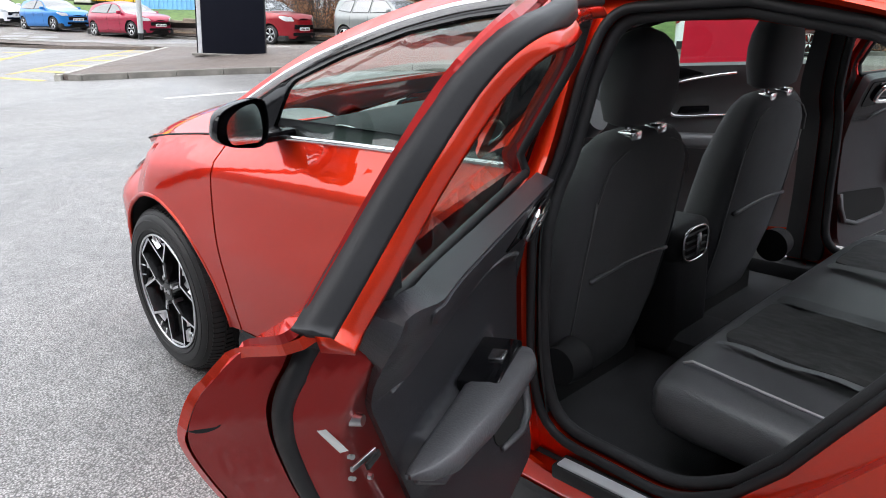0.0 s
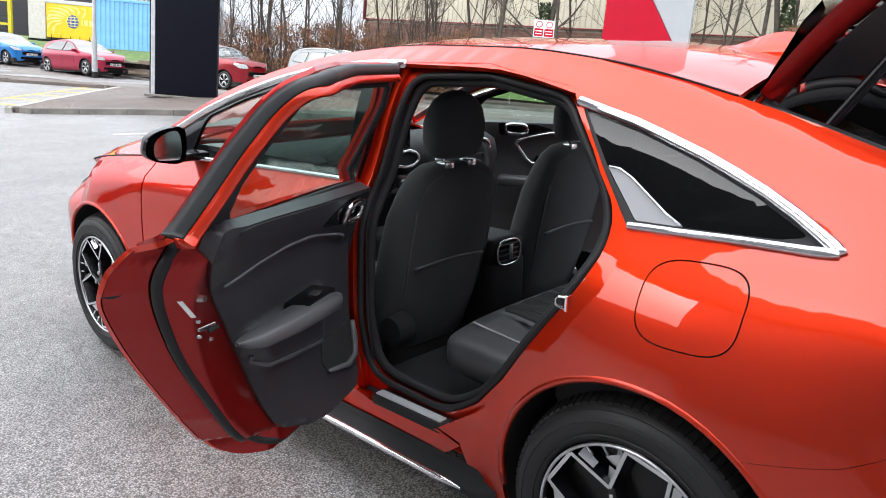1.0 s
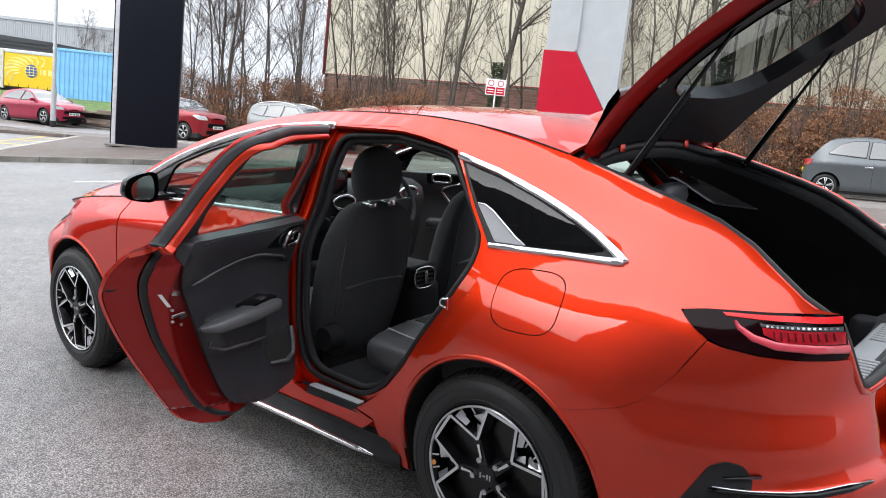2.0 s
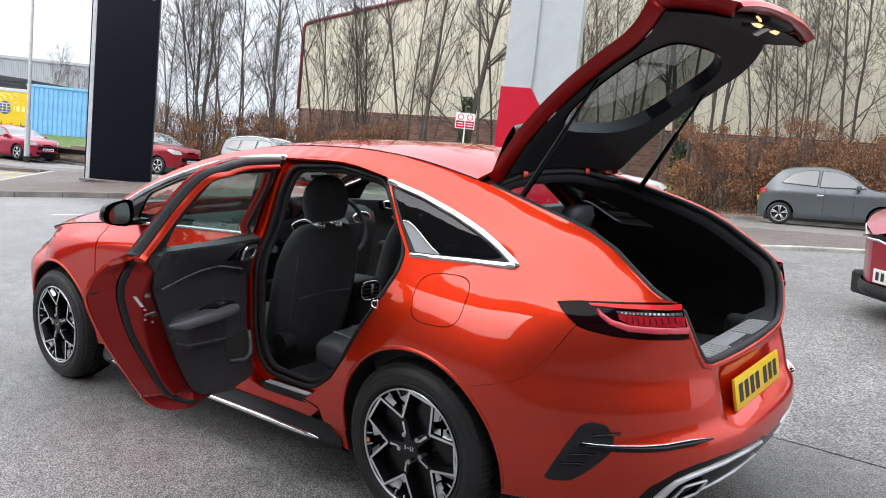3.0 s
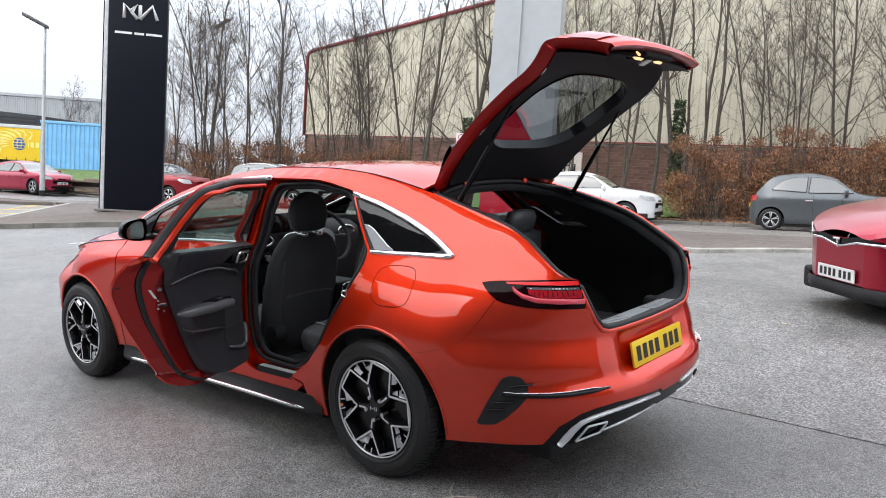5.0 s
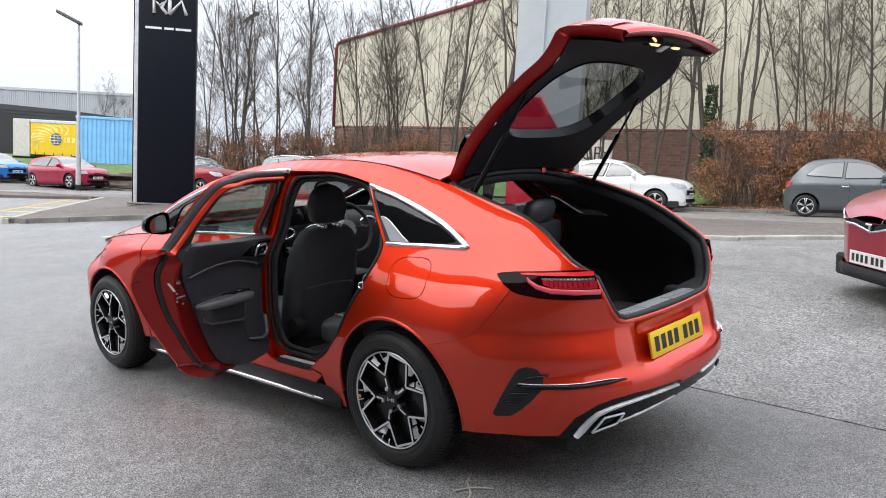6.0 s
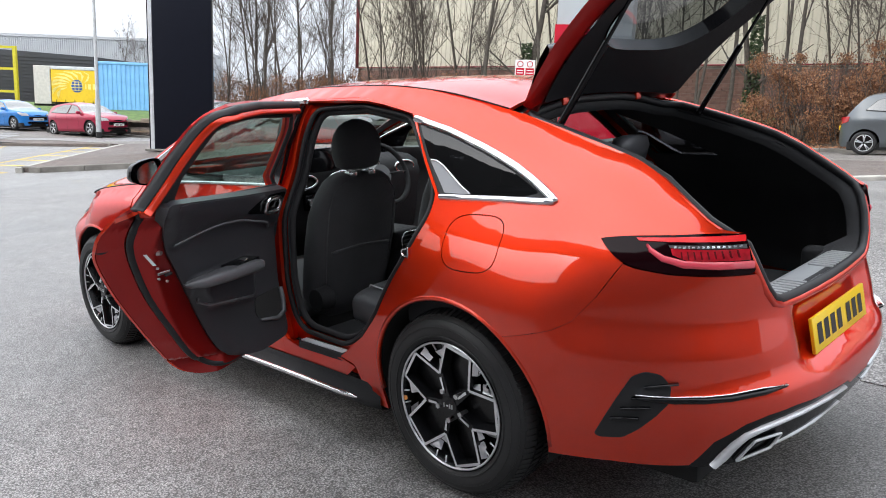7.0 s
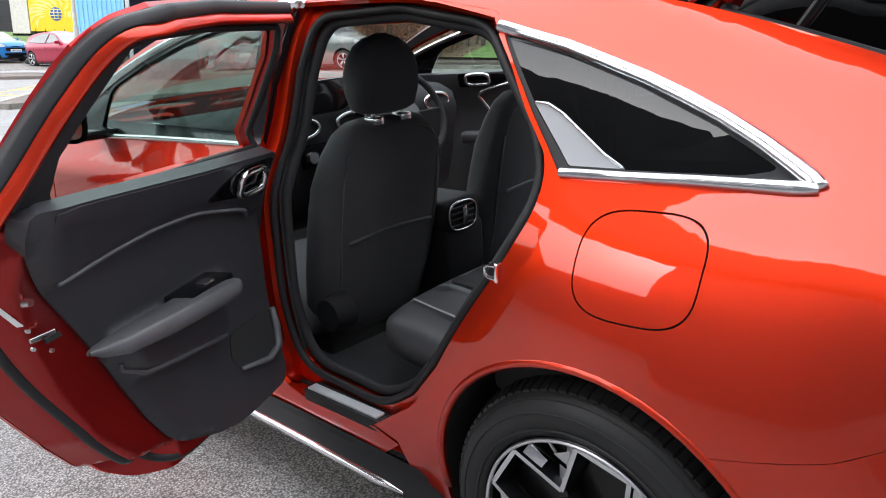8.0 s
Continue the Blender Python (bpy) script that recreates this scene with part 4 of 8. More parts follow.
    sw = lambda x0, x1, z0, z1, d0, d1: (x0, x1, sgn * (half(-0.64, 0.75) - d0), sgn * (half(-0.64, 0.75) - d1), z0, z1)
    bm = bmesh.new()
    a = sw(-0.69, -0.53, 0.715, 0.757, 0.08, 0.150)
    box(bm, a[0], a[1], min(a[2], a[3]), max(a[2], a[3]), a[4], a[5], 0.006, 2)
    switch_panel = part("switch_panel", bm, GLOSS, armrest, "gloss black window switch panel")
    bm = bmesh.new()
    a = sw(-0.635, -0.60, 0.755, 0.763, 0.112, 0.138)
    box(bm, a[0], a[1], min(a[2], a[3]), max(a[2], a[3]), a[4], a[5], 0.003, 2)
    part("window_switch", bm, SATIN, trim, "small silver-edged window switch")
    # handle bezel and handle ring
    bez = rounded([(-0.925, 0.875), (-0.80, 0.895), (-0.665, 0.916), (-0.72, 0.946), (-0.79, 0.967), (-0.925, 0.963)], 0.012)
    skin("handle_bezel", bez, lambda x, z: (x, padded(x, z)[1] - sgn * 0.004, z), GLOSS, trim, "gloss black handle surround", flip=not flip, lip=0.006, step=0.03)
    ring = [(-0.835 + 0.056 * math.copysign(abs(math.cos(t)) ** 0.6, math.cos(t)) + 0.012 * math.sin(t), 0.924 + 0.028 * math.copysign(abs(math.sin(t)) ** 0.6, math.sin(t))) for t in np.linspace(0, 2 * math.pi, 28, endpoint=False)]
    v_, f_ = tube([(x, padded(x, z)[1] - sgn * 0.012, z) for x, z in ring], 0.0095, 8, True)
    mesh("inner_handle", v_, f_, CHROME, trim, "chrome pull handle ring")
    # pocket: no hollow, a flat dark panel stands for the shade inside
    pk = rounded([(-0.938, 0.53), (-0.925, 0.475), (-0.874, 0.462), (-0.76, 0.488), (-0.738, 0.515), (-0.752, 0.575), (-0.938, 0.575)], 0.02)
    skin("door_pocket", pk, lambda x, z: (x, padded(x, z)[1] - sgn * 0.003, z), UNDER, trim, "flat dark panel for the shade in the door pocket", flip=not flip, lip=0.003, step=0.03)
    v_, f_ = tube([(x, padded(x, z)[1] - sgn * 0.008, z) for x, z in ((-0.94, 0.57), (-0.94, 0.52), (-0.925, 0.473), (-0.874, 0.460), (-0.76, 0.486))], [0.009, 0.011, 0.011, 0.009, 0.006], 6)
    mesh("pocket_rim", v_, f_, LEATHER, trim)
    v_, f_ = tube([(x, padded(x, z)[1] - sgn * 0.004, z) for x, z in ((-0.396, 0.672), (-0.405, 0.655), (-0.438, 0.637), (-0.52, 0.624), (-0.597, 0.614), (-0.70, 0.600))], 0.006, 6)
    mesh("trim_ridge", v_, f_, LEATHER, trim)
    seam_z = pchip((-0.875, 0.832), (-0.85, 0.852), (-0.766, 0.873), (-0.63, 0.899), (-0.507, 0.905), (-0.39, 0.898), (-0.27, 0.882))
    line = [(x, seam_z(x)) for x in np.linspace(-0.265, -0.875, 30)]
    v_, f_ = tube([(x, padded(x, z)[1] - sgn * 0.002, z) for x, z in line], 0.005, 6)
    mesh("trim_seam", v_, f_, PIPING, trim, "grey piped trim seam")
    # catch, label and plug on the shut face
    fx, fz = -0.19, 0.86

    def folded(bm):
        for v in bm.verts:
            dx, dy = fold(v.co.x, v.co.z)
            v.co.x, v.co.y = v.co.x - dx, v.co.y + sgn * dy
        return bm

    def tag(name, x0, x1, z0, z1, material, label, d=0.049, tk=0.002, slant=0.0):
        y0, y1 = sgn * (half(fx, fz) - d), sgn * (half(fx, fz) - d - tk)
        bm = bmesh.new()
        box(bm, x0, x1, min(y0, y1), max(y0, y1), z0, z1, 0.0008, 1)
        for v in bm.verts:
            v.co.x += slant * (v.co.z - z0)
        return part(name, folded(bm), material, door, label)
    tag("paper_label", -0.203, -0.188, 0.829, 0.877, WHITE_LABEL, "white paper label", 0.048, slant=0.93)
    tag("catch_plate", -0.262, -0.206, 0.794, 0.803, STEEL, "steel door catch", 0.048, 0.004, slant=0.0)
    tag("catch_slot", -0.272, -0.236, 0.786, 0.797, UNDER, "dark catch slot", 0.050, 0.004, slant=0.4)
    for bx, bz in ((-0.208, 0.818), (-0.210, 0.782), (-0.248, 0.769)):
        bm = bmesh.new()
        rod(bm, (bx, sgn * (half(fx, fz) - 0.046), bz), (bx, sgn * (half(fx, fz) - 0.051), bz), 0.0042, n=8)
        part("bolt", folded(bm), STEEL, door)
    bm = bmesh.new()
    rod(bm, (-0.215, sgn * (half(fx, fz) - 0.044), 0.868), (-0.215, sgn * (half(fx, fz) - 0.062), 0.868), 0.009, 0.007, n=12)
    part("buffer", folded(bm), STEEL, door, "small steel buffer")
    bm = bmesh.new()
    rod(bm, (0, sgn * (half(fx, fz) - 0.02), 0), (0, sgn * (half(fx, fz) - 0.0275), 0), 0.02, n=16)
    for v in bm.verts:
        v.co.x, v.co.z = -0.012 + v.co.x * 1.25 - v.co.z * 0.3, 0.889 + v.co.z * 0.55
    part("rubber_plug", folded(bm), RUBBER, door)
    hx, hy = -1.009, sgn * 0.824
    door.matrix_local = pose(hx, hy, 0.015, 0, 0, swing) @ pose(-hx, -hy, 0)
    return door


rear_door_build(False, -62.1)
rear_door_build(True, 60)

# door openings: jamb and seal
jamb_out = rounded([(-1.0, 0.335), (-1.0, 0.60, 0), (-0.99, 0.95, 0), (-0.95, 1.16, 0), (-0.915, 1.325, 0.02), (-0.62, 1.33, 0), (-0.34, 1.275, 0.02), (-0.266, 1.176, 0), (-0.208, 1.10, 0), (-0.118, 1.0, 0.02), (-0.098, 0.955, 0), (-0.092, 0.912, 0), (-0.11, 0.858, 0), (-0.148, 0.808, 0), (-0.193, 0.735, 0), (-0.256, 0.66, 0), (-0.343, 0.56, 0), (-0.45, 0.453, 0), (-0.53, 0.39, 0.04), (-0.62, 0.335, 0.04)], 0.04)
jamb_in = rounded([(-0.945, 0.385, 0.10), (-0.955, 0.60, 0), (-0.945, 0.95, 0), (-0.905, 1.16, 0), (-0.865, 1.288, 0.05), (-0.62, 1.296, 0), (-0.385, 1.250, 0.04), (-0.282, 1.136, 0), (-0.205, 1.05, 0.03), (-0.17, 0.985, 0.03), (-0.168, 0.92, 0.03), (-0.20, 0.852, 0.03), (-0.245, 0.78, 0), (-0.324, 0.67, 0), (-0.40, 0.56, 0), (-0.49, 0.46, 0), (-0.57, 0.405, 0.05), (-0.64, 0.378, 0.05)], 0.05)


def openings(at, flip):
    sgn = 1 if flip else -1
    deep = lambda x, z: (x, sgn * (half(x, z) - 0.05), z)
    j = skin("door_jamb", jamb_out, deep, PAINT, car, holes=[jamb_in], flip=flip, lip=0.05, step=0.03)
    ring = dense(jamb_out, 0.04)
    n = len(ring)
    V = [at(x, z) for x, z in ring] + [deep(x, z) for x, z in ring]
    mesh("jamb_return", V, [(i, (i + 1) % n, n + (i + 1) % n, n + i) for i in range(n)], PAINT, j)
    v_, f_ = tube([(x, sgn * (half(x, z) - 0.055), z) for x, z in dense(jamb_in, 0.03)], 0.0105, 8, True)
    mesh("opening_seal", v_, f_, RUBBER, j, "black rubber door opening seal")
    v_, f_ = tube([(x, sgn * (half(x, z) - 0.085), z) for x, z in dense([((x + 0.62) * 0.965 - 0.62, (z - 0.83) * 0.965 + 0.83) for x, z in jamb_in], 0.03)], 0.014, 8, True)
    mesh("inner_seal", v_, f_, TRIM, j)
    bm = bmesh.new()
    y = sgn * (half(-0.22, 0.80) - 0.046)
    loop = [(-0.212, y, 0.788), (-0.238, y, 0.790), (-0.246, y, 0.796), (-0.246, y, 0.808), (-0.238, y, 0.814), (-0.212, y, 0.816)]
    for a, b in zip(loop, loop[1:]):
        rod(bm, a, b, 0.0042, n=8)
    box(bm, -0.218, -0.209, y - 0.008, y + 0.008, 0.782, 0.822, 0.002, 1)
    part("striker", bm, CHROME, j, "steel door striker loop")
    # sill tread plate
    bm = bmesh.new()
    y0, y1 = sgn * 0.838, sgn * 0.785
    box(bm, -0.875, -0.585, min(y0, y1), max(y0, y1), 0.330, 0.362, 0.004, 2)
    tread = part("sill_tread", bm, TRIM, car, "black sill tread plate")
    bm = bmesh.new()
    y0, y1 = sgn * 0.832, sgn * 0.803
    box(bm, -0.865, -0.60, min(y0, y1), max(y0, y1), 0.361, 0.367, 0.0015, 1)
    part("tread_strip", bm, BLADE, tread, "brushed silver tread strip")


both(openings)

# black skirt under the sills, with a silver strip
def skirts(at, flip):
    sgn = 1 if flip else -1
    xs = np.linspace(-2.25, -0.40, 30)
    prof = ((0.02, 0.275), (0.022, 0.262), (0.018, 0.245), (0.045, 0.222), (0.046, 0.20), (0.02, 0.175), (-0.10, 0.165))
    V, F = grid(lambda i, j: (xs[i], sgn * (W_LOW(xs[i]) + prof[j][0] * (0.3 if i in (0, 29) else 1)), prof[j][1]), 30, 7)
    s = mesh("side_skirt", V, F, TRIM, car, "black plastic side skirt")
    v_, f_ = tube([(x, sgn * (W_LOW(x) + 0.046), 0.212) for x in np.linspace(-2.15, -0.50, 20)], [0.004] + [0.012] * 18 + [0.004], 8, False, 1.0)
    mesh("skirt_strip", v_, f_, SATIN, s, "satin silver strip")
    # upper sill shelf between skirt and opening
    V, F = grid(lambda i, j: (np.linspace(-1.0, -0.42, 14)[i], sgn * (half(np.linspace(-1.0, -0.42, 14)[i], 0.30) - (0.0, 0.03, 0.06, 0.10)[j]), (0.30, 0.325, 0.338, 0.34)[j]), 14, 4)
    mesh("sill_shelf", V, F, PAINT, car)


both(skirts)

# wheel housings and underbody
for x in (0.0, -2.65):
    for sgn in (-1, 1):
        V, F = [], []
        path = arc(x, ZC, R_ARCH, -20, 200, 26)
        for px, pz in path:
            V += [(px, sgn * (half(px, max(pz, 0.2)) - 0.004), pz), (px, sgn * 0.56, pz)]
        F = [(2 * i, 2 * i + 2, 2 * i + 3, 2 * i + 1) for i in range(len(path) - 1)]
        k = len(V)
        V += [(px, sgn * 0.56, pz) for px, pz in path]
        F.append(tuple(range(k, len(V))))
        mesh("wheel_housing", V, F, UNDER, car)
        # rolled arch lip
        v_, f_ = tube([(px, sgn * (half(px, max(pz, 0.2)) - 0.006), pz) for px, pz in arc(x, ZC, R_ARCH + 0.002, -8, 186, 30)], 0.010, 6)
        mesh("arch_lip", v_, f_, PAINT, car)
bm = bmesh.new()
box(bm, -3.2, 0.75, -0.62, 0.62, 0.17, 0.26, 0.02, 2)
part("underbody", bm, UNDER, car)

# rear lamps
def lamps(at, flip):
    L = skin("rear_lamp", rounded(lamp, 0.02, 4), at, LAMP_DARK, car, "smoked rear lamp with lit red strips", flip=flip, lift=0.004, lip=0.016, step=0.02)
    skin("lamp_bar", [(0.61, 0.9105), (0.838, 0.9085), (0.836, 0.926), (0.60, 0.917)], at, LAMP_RED, L, "thin red light bar", flip=flip, lift=0.007, lip=0.004, step=0.02)
    skin("lamp_strip", [(0.69, 0.896), (0.842, 0.889), (0.840, 0.900), (0.685, 0.902)], at, TRIM_GREY, L, "thin grey strip", flip=flip, lift=0.0065, lip=0.003, step=0.02)
    block = skin("lamp_block", [(0.70, 0.878), (0.735, 0.863), (0.850, 0.857), (0.846, 0.887), (0.692, 0.894)], at, LAMP_DEEP, L, "dark red ribbed lens", flip=flip, lift=0.0062, lip=0.003, step=0.02)
    for i in range(9):
        a = 0.722 + 0.0135 * i
        skin("lens_rib", [(a, 0.866), (a + 0.003, 0.866), (a - 0.003, 0.886), (a - 0.006, 0.886)], at, LAMP_RIB, block, flip=flip, lift=0.008, lip=0.002, step=0.02)
    for i in range(14):
        a = 0.70 + 0.0098 * i
        skin("lamp_bead", [(a, 0.894), (a + 0.0055, 0.8935), (a + 0.005, 0.8985), (a - 0.0005, 0.899)], at, SATIN, L, flip=flip, lift=0.0085, lip=0.002, step=0.02)
    stripe("lamp_edge", [(0.632, 0.902), (0.645, 0.889), (0.68, 0.869), (0.73, 0.854), (0.80, 0.847), (0.856, 0.843)], at, [0.004, 0.007, 0.010, 0.0115, 0.012, 0.012], LAMP_PINK, parent=L, lift=0.006, thick=0.004)
    H = skin("headlamp", rounded([(-2.80, 0.848), (-2.92, 0.824), (-3.05, 0.79), (-3.15, 0.74), (-3.16, 0.68), (-3.05, 0.715), (-2.92, 0.775)], 0.015), at, glass_lamp, car, "clear swept-back headlamp", flip=flip, lift=0.006, lip=0.02, step=0.03)


glass_lamp = mat("clear headlamp", (0.35, 0.36, 0.38), 0.08, 0.3, vary=0.25, scale=30, coat=1.0)
both(lamps)

# bumper details
vent = [(0.52, 0.350), (0.535, 0.342), (0.60, 0.352), (0.645, 0.385), (0.69, 0.43), (0.725, 0.475), (0.725, 0.52), (0.705, 0.556), (0.67, 0.565), (0.635, 0.548)]


def vents(at, flip):
    sgn = 1 if flip else -1
    v0 = skin("bumper_vent", rounded(vent, 0.012), at, TRIM, car, "black bumper air vent", flip=flip, lift=0.003, lip=0.02, step=0.025)
    for k in range(4):
        z = 0.42 + 0.035 * k
        x0 = 0.575 + 0.03 * k
        stripe("vent_rib", [(x0, z - 0.006), (x0 + 0.04, z), (x0 + 0.075, z + 0.004)], at, 0.004, GLOSS, parent=v0, lift=0.004)
    edge_pts = [(s_of_x(0.648, 0.485), 0.486), (s_of_x(0.69, 0.485), 0.484), (s_of_x(0.735, 0.485), 0.483), (s_of_x(0.80, 0.485), 0.482), (s_of_y(-0.648, 0.485), 0.482), (s_of_y(-0.56, 0.485), 0.484), (s_of_y(-0.483, 0.485), 0.487)]
    if flip:
        edge_pts = [(-s, z) for s, z in edge_pts]
    b = stripe("bumper_strip", edge_pts, wrap, [0.005, 0.009, 0.011, 0.011, 0.010, 0.009, 0.006], GLOSS, label="gloss black bumper strip", lift=0.002, thick=0.012)
    stripe("strip_edge", [(s, z + 0.010) for s, z in edge_pts[:-1]] + [edge_pts[-1]], wrap, 0.003, SATIN, parent=b, lift=0.007)


both(vents)
low_s = low_left[1:-1]
under_z = pchip((0, 0.325), (0.09, 0.325), (0.43, 0.305), (0.52, 0.288), (0.60, 0.264), (0.72, 0.258))
floor_pts = [(s_of_y(y, 0.33), under_z(abs(y))) for y in np.linspace(-0.70, 0.70, 29)]
inner_wrap = lambda s, z: (wrap(s, z)[0] - 0.012, wrap(s, z)[1], z)
diffuser = skin("diffuser", low_s + floor_pts + [(-s, z) for s, z in low_s[::-1]], inner_wrap, GLOSS, car, "gloss black rear diffuser", step=0.03, lip=0.08)
for sg in (1, -1):
    path = [(0.642, 0.258, 0.014), (0.630, 0.290, 0.018), (0.614, 0.325, 0.016), (0.592, 0.353, 0.012), (0.55, 0.370, 0.0095), (0.50, 0.379, 0.0085), (0.414, 0.386, 0.008), (0.26, 0.386, 0.0075), (0.118, 0.379, 0.007)]
    stripe("silver_blade", [(s_of_y(-y, z) * sg, z) for y, z, _ in path], wrap, [w for _, _, w in path], BLADE, label="satin silver bumper blade", parent=diffuser, lift=-0.008, thick=0.011)
    out = rounded([(s_of_y(-0.600, 0.28), 0.276), (s_of_y(-0.508, 0.30), 0.302), (s_of_y(-0.483, 0.34), 0.344), (s_of_y(-0.568, 0.34), 0.338)], 0.006, 3)
    ring_ = [Vector(wrap(s * sg, z)) + Vector((0.002, 0, 0)) for s, z in out]
    v_, f_ = tube(ring_, 0.0045, 6, True)
    tip = mesh("exhaust_surround", v_, f_, BLADE, diffuser, "satin silver exhaust surround")
    mesh("exhaust_inside", [p - Vector((0.022, 0, 0)) for p in ring_] + ring_, [tuple(range(len(ring_)))] + [(i, (i + 1) % len(ring_), len(ring_) + (i + 1) % len(ring_), len(ring_) + i) for i in range(len(ring_))], UNDER, tip, smooth=False)
    low_edge = [(0.485, 0.302), (0.40, 0.312), (0.30, 0.320), (0.12, 0.327)]
    stripe("lower_edge", [(s_of_y(-y, z) * sg, z) for y, z in low_edge], wrap, [0.004, 0.005, 0.005, 0.003], BLADE, parent=diffuser, lift=-0.010, thick=0.006)

# number plate
plate = part("number_plate", (lambda bm: (box(bm, -0.006, 0.006, -0.26, 0.26, -0.0555, 0.0555, 0.003, 2), bm)[1])(bmesh.new()), YELLOW_PLATE, car, "yellow rear number plate with black bars")
plate.matrix_local = pose(0.931, 0, 0.570, 0, -10, 0)
plate_chars(plate, lambda a, b: (0.0072, a, b), [(-0.228 + 0.062 * k + (0.03 if k > 3 else 0), -0.186 + 0.062 * k + (0.03 if k > 3 else 0)) for k in range(7)], INK)


# ---------------------------------------------------------------- wheels
ORANGE_DOT = mat("orange paper dot", (0.75, 0.30, 0.08), 0.6)


def wheel_build(m, turn, spot=False):
    """A tyre on a black alloy with a machined five-pointed face; the wheel's outer side looks to -y."""
    prof = [(0.222, 0.02), (0.225, -0.005), (0.236, -0.012), (0.262, -0.016), (0.283, -0.012), (0.300, 0.004), (0.311, 0.022), (0.3165, 0.045), (0.318, 0.08), (0.318, 0.12), (0.3165, 0.165), (0.305, 0.20), (0.27, 0.215), (0.225, 0.20)]
    n = 72
    V, F = grid(lambda i, j: (prof[j][0] * math.cos(2 * math.pi * i / n), prof[j][1], prof[j][0] * math.sin(2 * math.pi * i / n)), n, len(prof), True)
    tyre = mesh("wheel", V, F, TYRE, car, "black tyre on a black and machined alloy wheel")
    tyre.matrix_local = m
    # tread blocks across the shoulder
    V, F = [], []
    for i in range(90):
        a = 2 * math.pi * i / 90
        for k, (r0, y0, r1, y1) in enumerate(((0.3055, 0.012, 0.3178, 0.05), (0.3185, 0.058, 0.3190, 0.098), (0.3190, 0.106, 0.3185, 0.15))):
            b = len(V)
            for lift, trim_ in ((0.0045, 0.004), (-0.002, 0.0)):
                for (r, y) in ((r0, y0), (r1, y1)):
                    for da in (0.002 + trim_, 0.056 - trim_):
                        V.append(((r + lift) * math.cos(a + da + 0.02 * k), y, (r + lift) * math.sin(a + da + 0.02 * k)))
            F += [(b, b + 1, b + 3, b + 2), (b, b + 4, b + 5, b + 1), (b + 1, b + 5, b + 7, b + 3), (b + 3, b + 7, b + 6, b + 2), (b + 2, b + 6, b + 4, b)]
    mesh("tread", V, F, TYRE, tyre, smooth=False)
    v_, f_ = tube([(0.2955 * math.cos(t), -0.0005, 0.2955 * math.sin(t)) for t in np.linspace(0, 2 * math.pi, 72, endpoint=False)], 0.0022, 5, True)
    mesh("sidewall_ridge", v_, f_, TYRE, tyre)
    for r_, y_, w_ in ((0.272, -0.0145, 0.0018), (0.240, -0.0135, 0.003)):
        v_, f_ = tube([(r_ * math.cos(t), y_, r_ * math.sin(t)) for t in np.linspace(0, 2 * math.pi, 72, endpoint=False)], w_, 5, True)
        mesh("sidewall_ridge", v_, f_, TYRE, tyre)
    rp = [(0.222, 0.012), (0.2255, -0.002), (0.2215, -0.008), (0.216, -0.006), (0.212, 0.006), (0.205, 0.03), (0.196, 0.06), (0.190, 0.12)]
    V, F = grid(lambda i, j: (rp[j][0] * math.cos(2 * math.pi * i / n), rp[j][1], rp[j][0] * math.sin(2 * math.pi * i / n)), n, len(rp), True)
    rim = mesh("rim", V, F, [WHEEL_BLACK], tyre, "gloss black alloy rim")
    v_, f_ = tube([(0.2175 * math.cos(t), -0.0075, 0.2175 * math.sin(t)) for t in np.linspace(0, 2 * math.pi, 72, endpoint=False)], 0.0042, 6, True)
    mesh("rim_edge", v_, f_, ALLOY, rim, "machined rim edge")
    # star band: out to the rim on five flats, in to five notches
    P = lambda r, a, y: Vector((r * math.cos(radians(a)), y, r * math.sin(radians(a))))
    for k in range(5):
        c = turn + 72 * k
        star = [P(0.112, c - 36, 0.002), P(0.211, c - 15, -0.005), P(0.211, c + 15, -0.005), P(0.112, c + 36, 0.002)]
        for a, b, w in ((star[0], star[1], 0.0046), (star[1], star[2], 0.0048), (star[2], star[3], 0.0046)):
            d = (b - a).normalized()
            side = d.cross(Vector((0, 1, 0))).normalized() * w
            dn = Vector((0, 0.035, 0))
            V = [a + side, a - side, b - side, b + side, a + side * 2.6 + dn, a - side * 2.6 + dn, b - side * 2.6 + dn, b + side * 2.6 + dn]
            mesh("spoke", V, [(0, 1, 2, 3), (4, 0, 3, 7), (1, 5, 6, 2), (0, 4, 5, 1), (3, 2, 6, 7)], [ALLOY, WHEEL_BLACK], rim, "machined spoke", smooth=False).data.polygons.foreach_set("material_index", [0, 1, 1, 1, 1])
        # black struts from the hub, with bright facets
        for off, wid in ((-36, 0.016),):
            a, b = P(0.03, c + off, -0.002), P(0.112, c + off, 0.006)
            side = (b - a).cross(Vector((0, 1, 0))).normalized() * wid
            dn = Vector((0, 0.04, 0))
            V = [a + side, a - side, b - side * 0.6, b + side * 0.6, a + side + dn, a - side + dn, b - side + dn, b + side + dn]
            mesh("strut", V, [(0, 1, 2, 3), (4, 0, 3, 7), (1, 5, 6, 2), (3, 2, 6, 7)], WHEEL_BLACK, rim, smooth=False)
            V = [P(0.055, c + off, -0.004) + side * 0.22, P(0.055, c + off, -0.004) - side * 0.22, P(0.098, c + off, 0.0) - side * 0.30, P(0.098, c + off, 0.0) + side * 0.30]
            mesh("strut_face", V, [(0, 1, 2, 3)], ALLOY, rim, smooth=False)
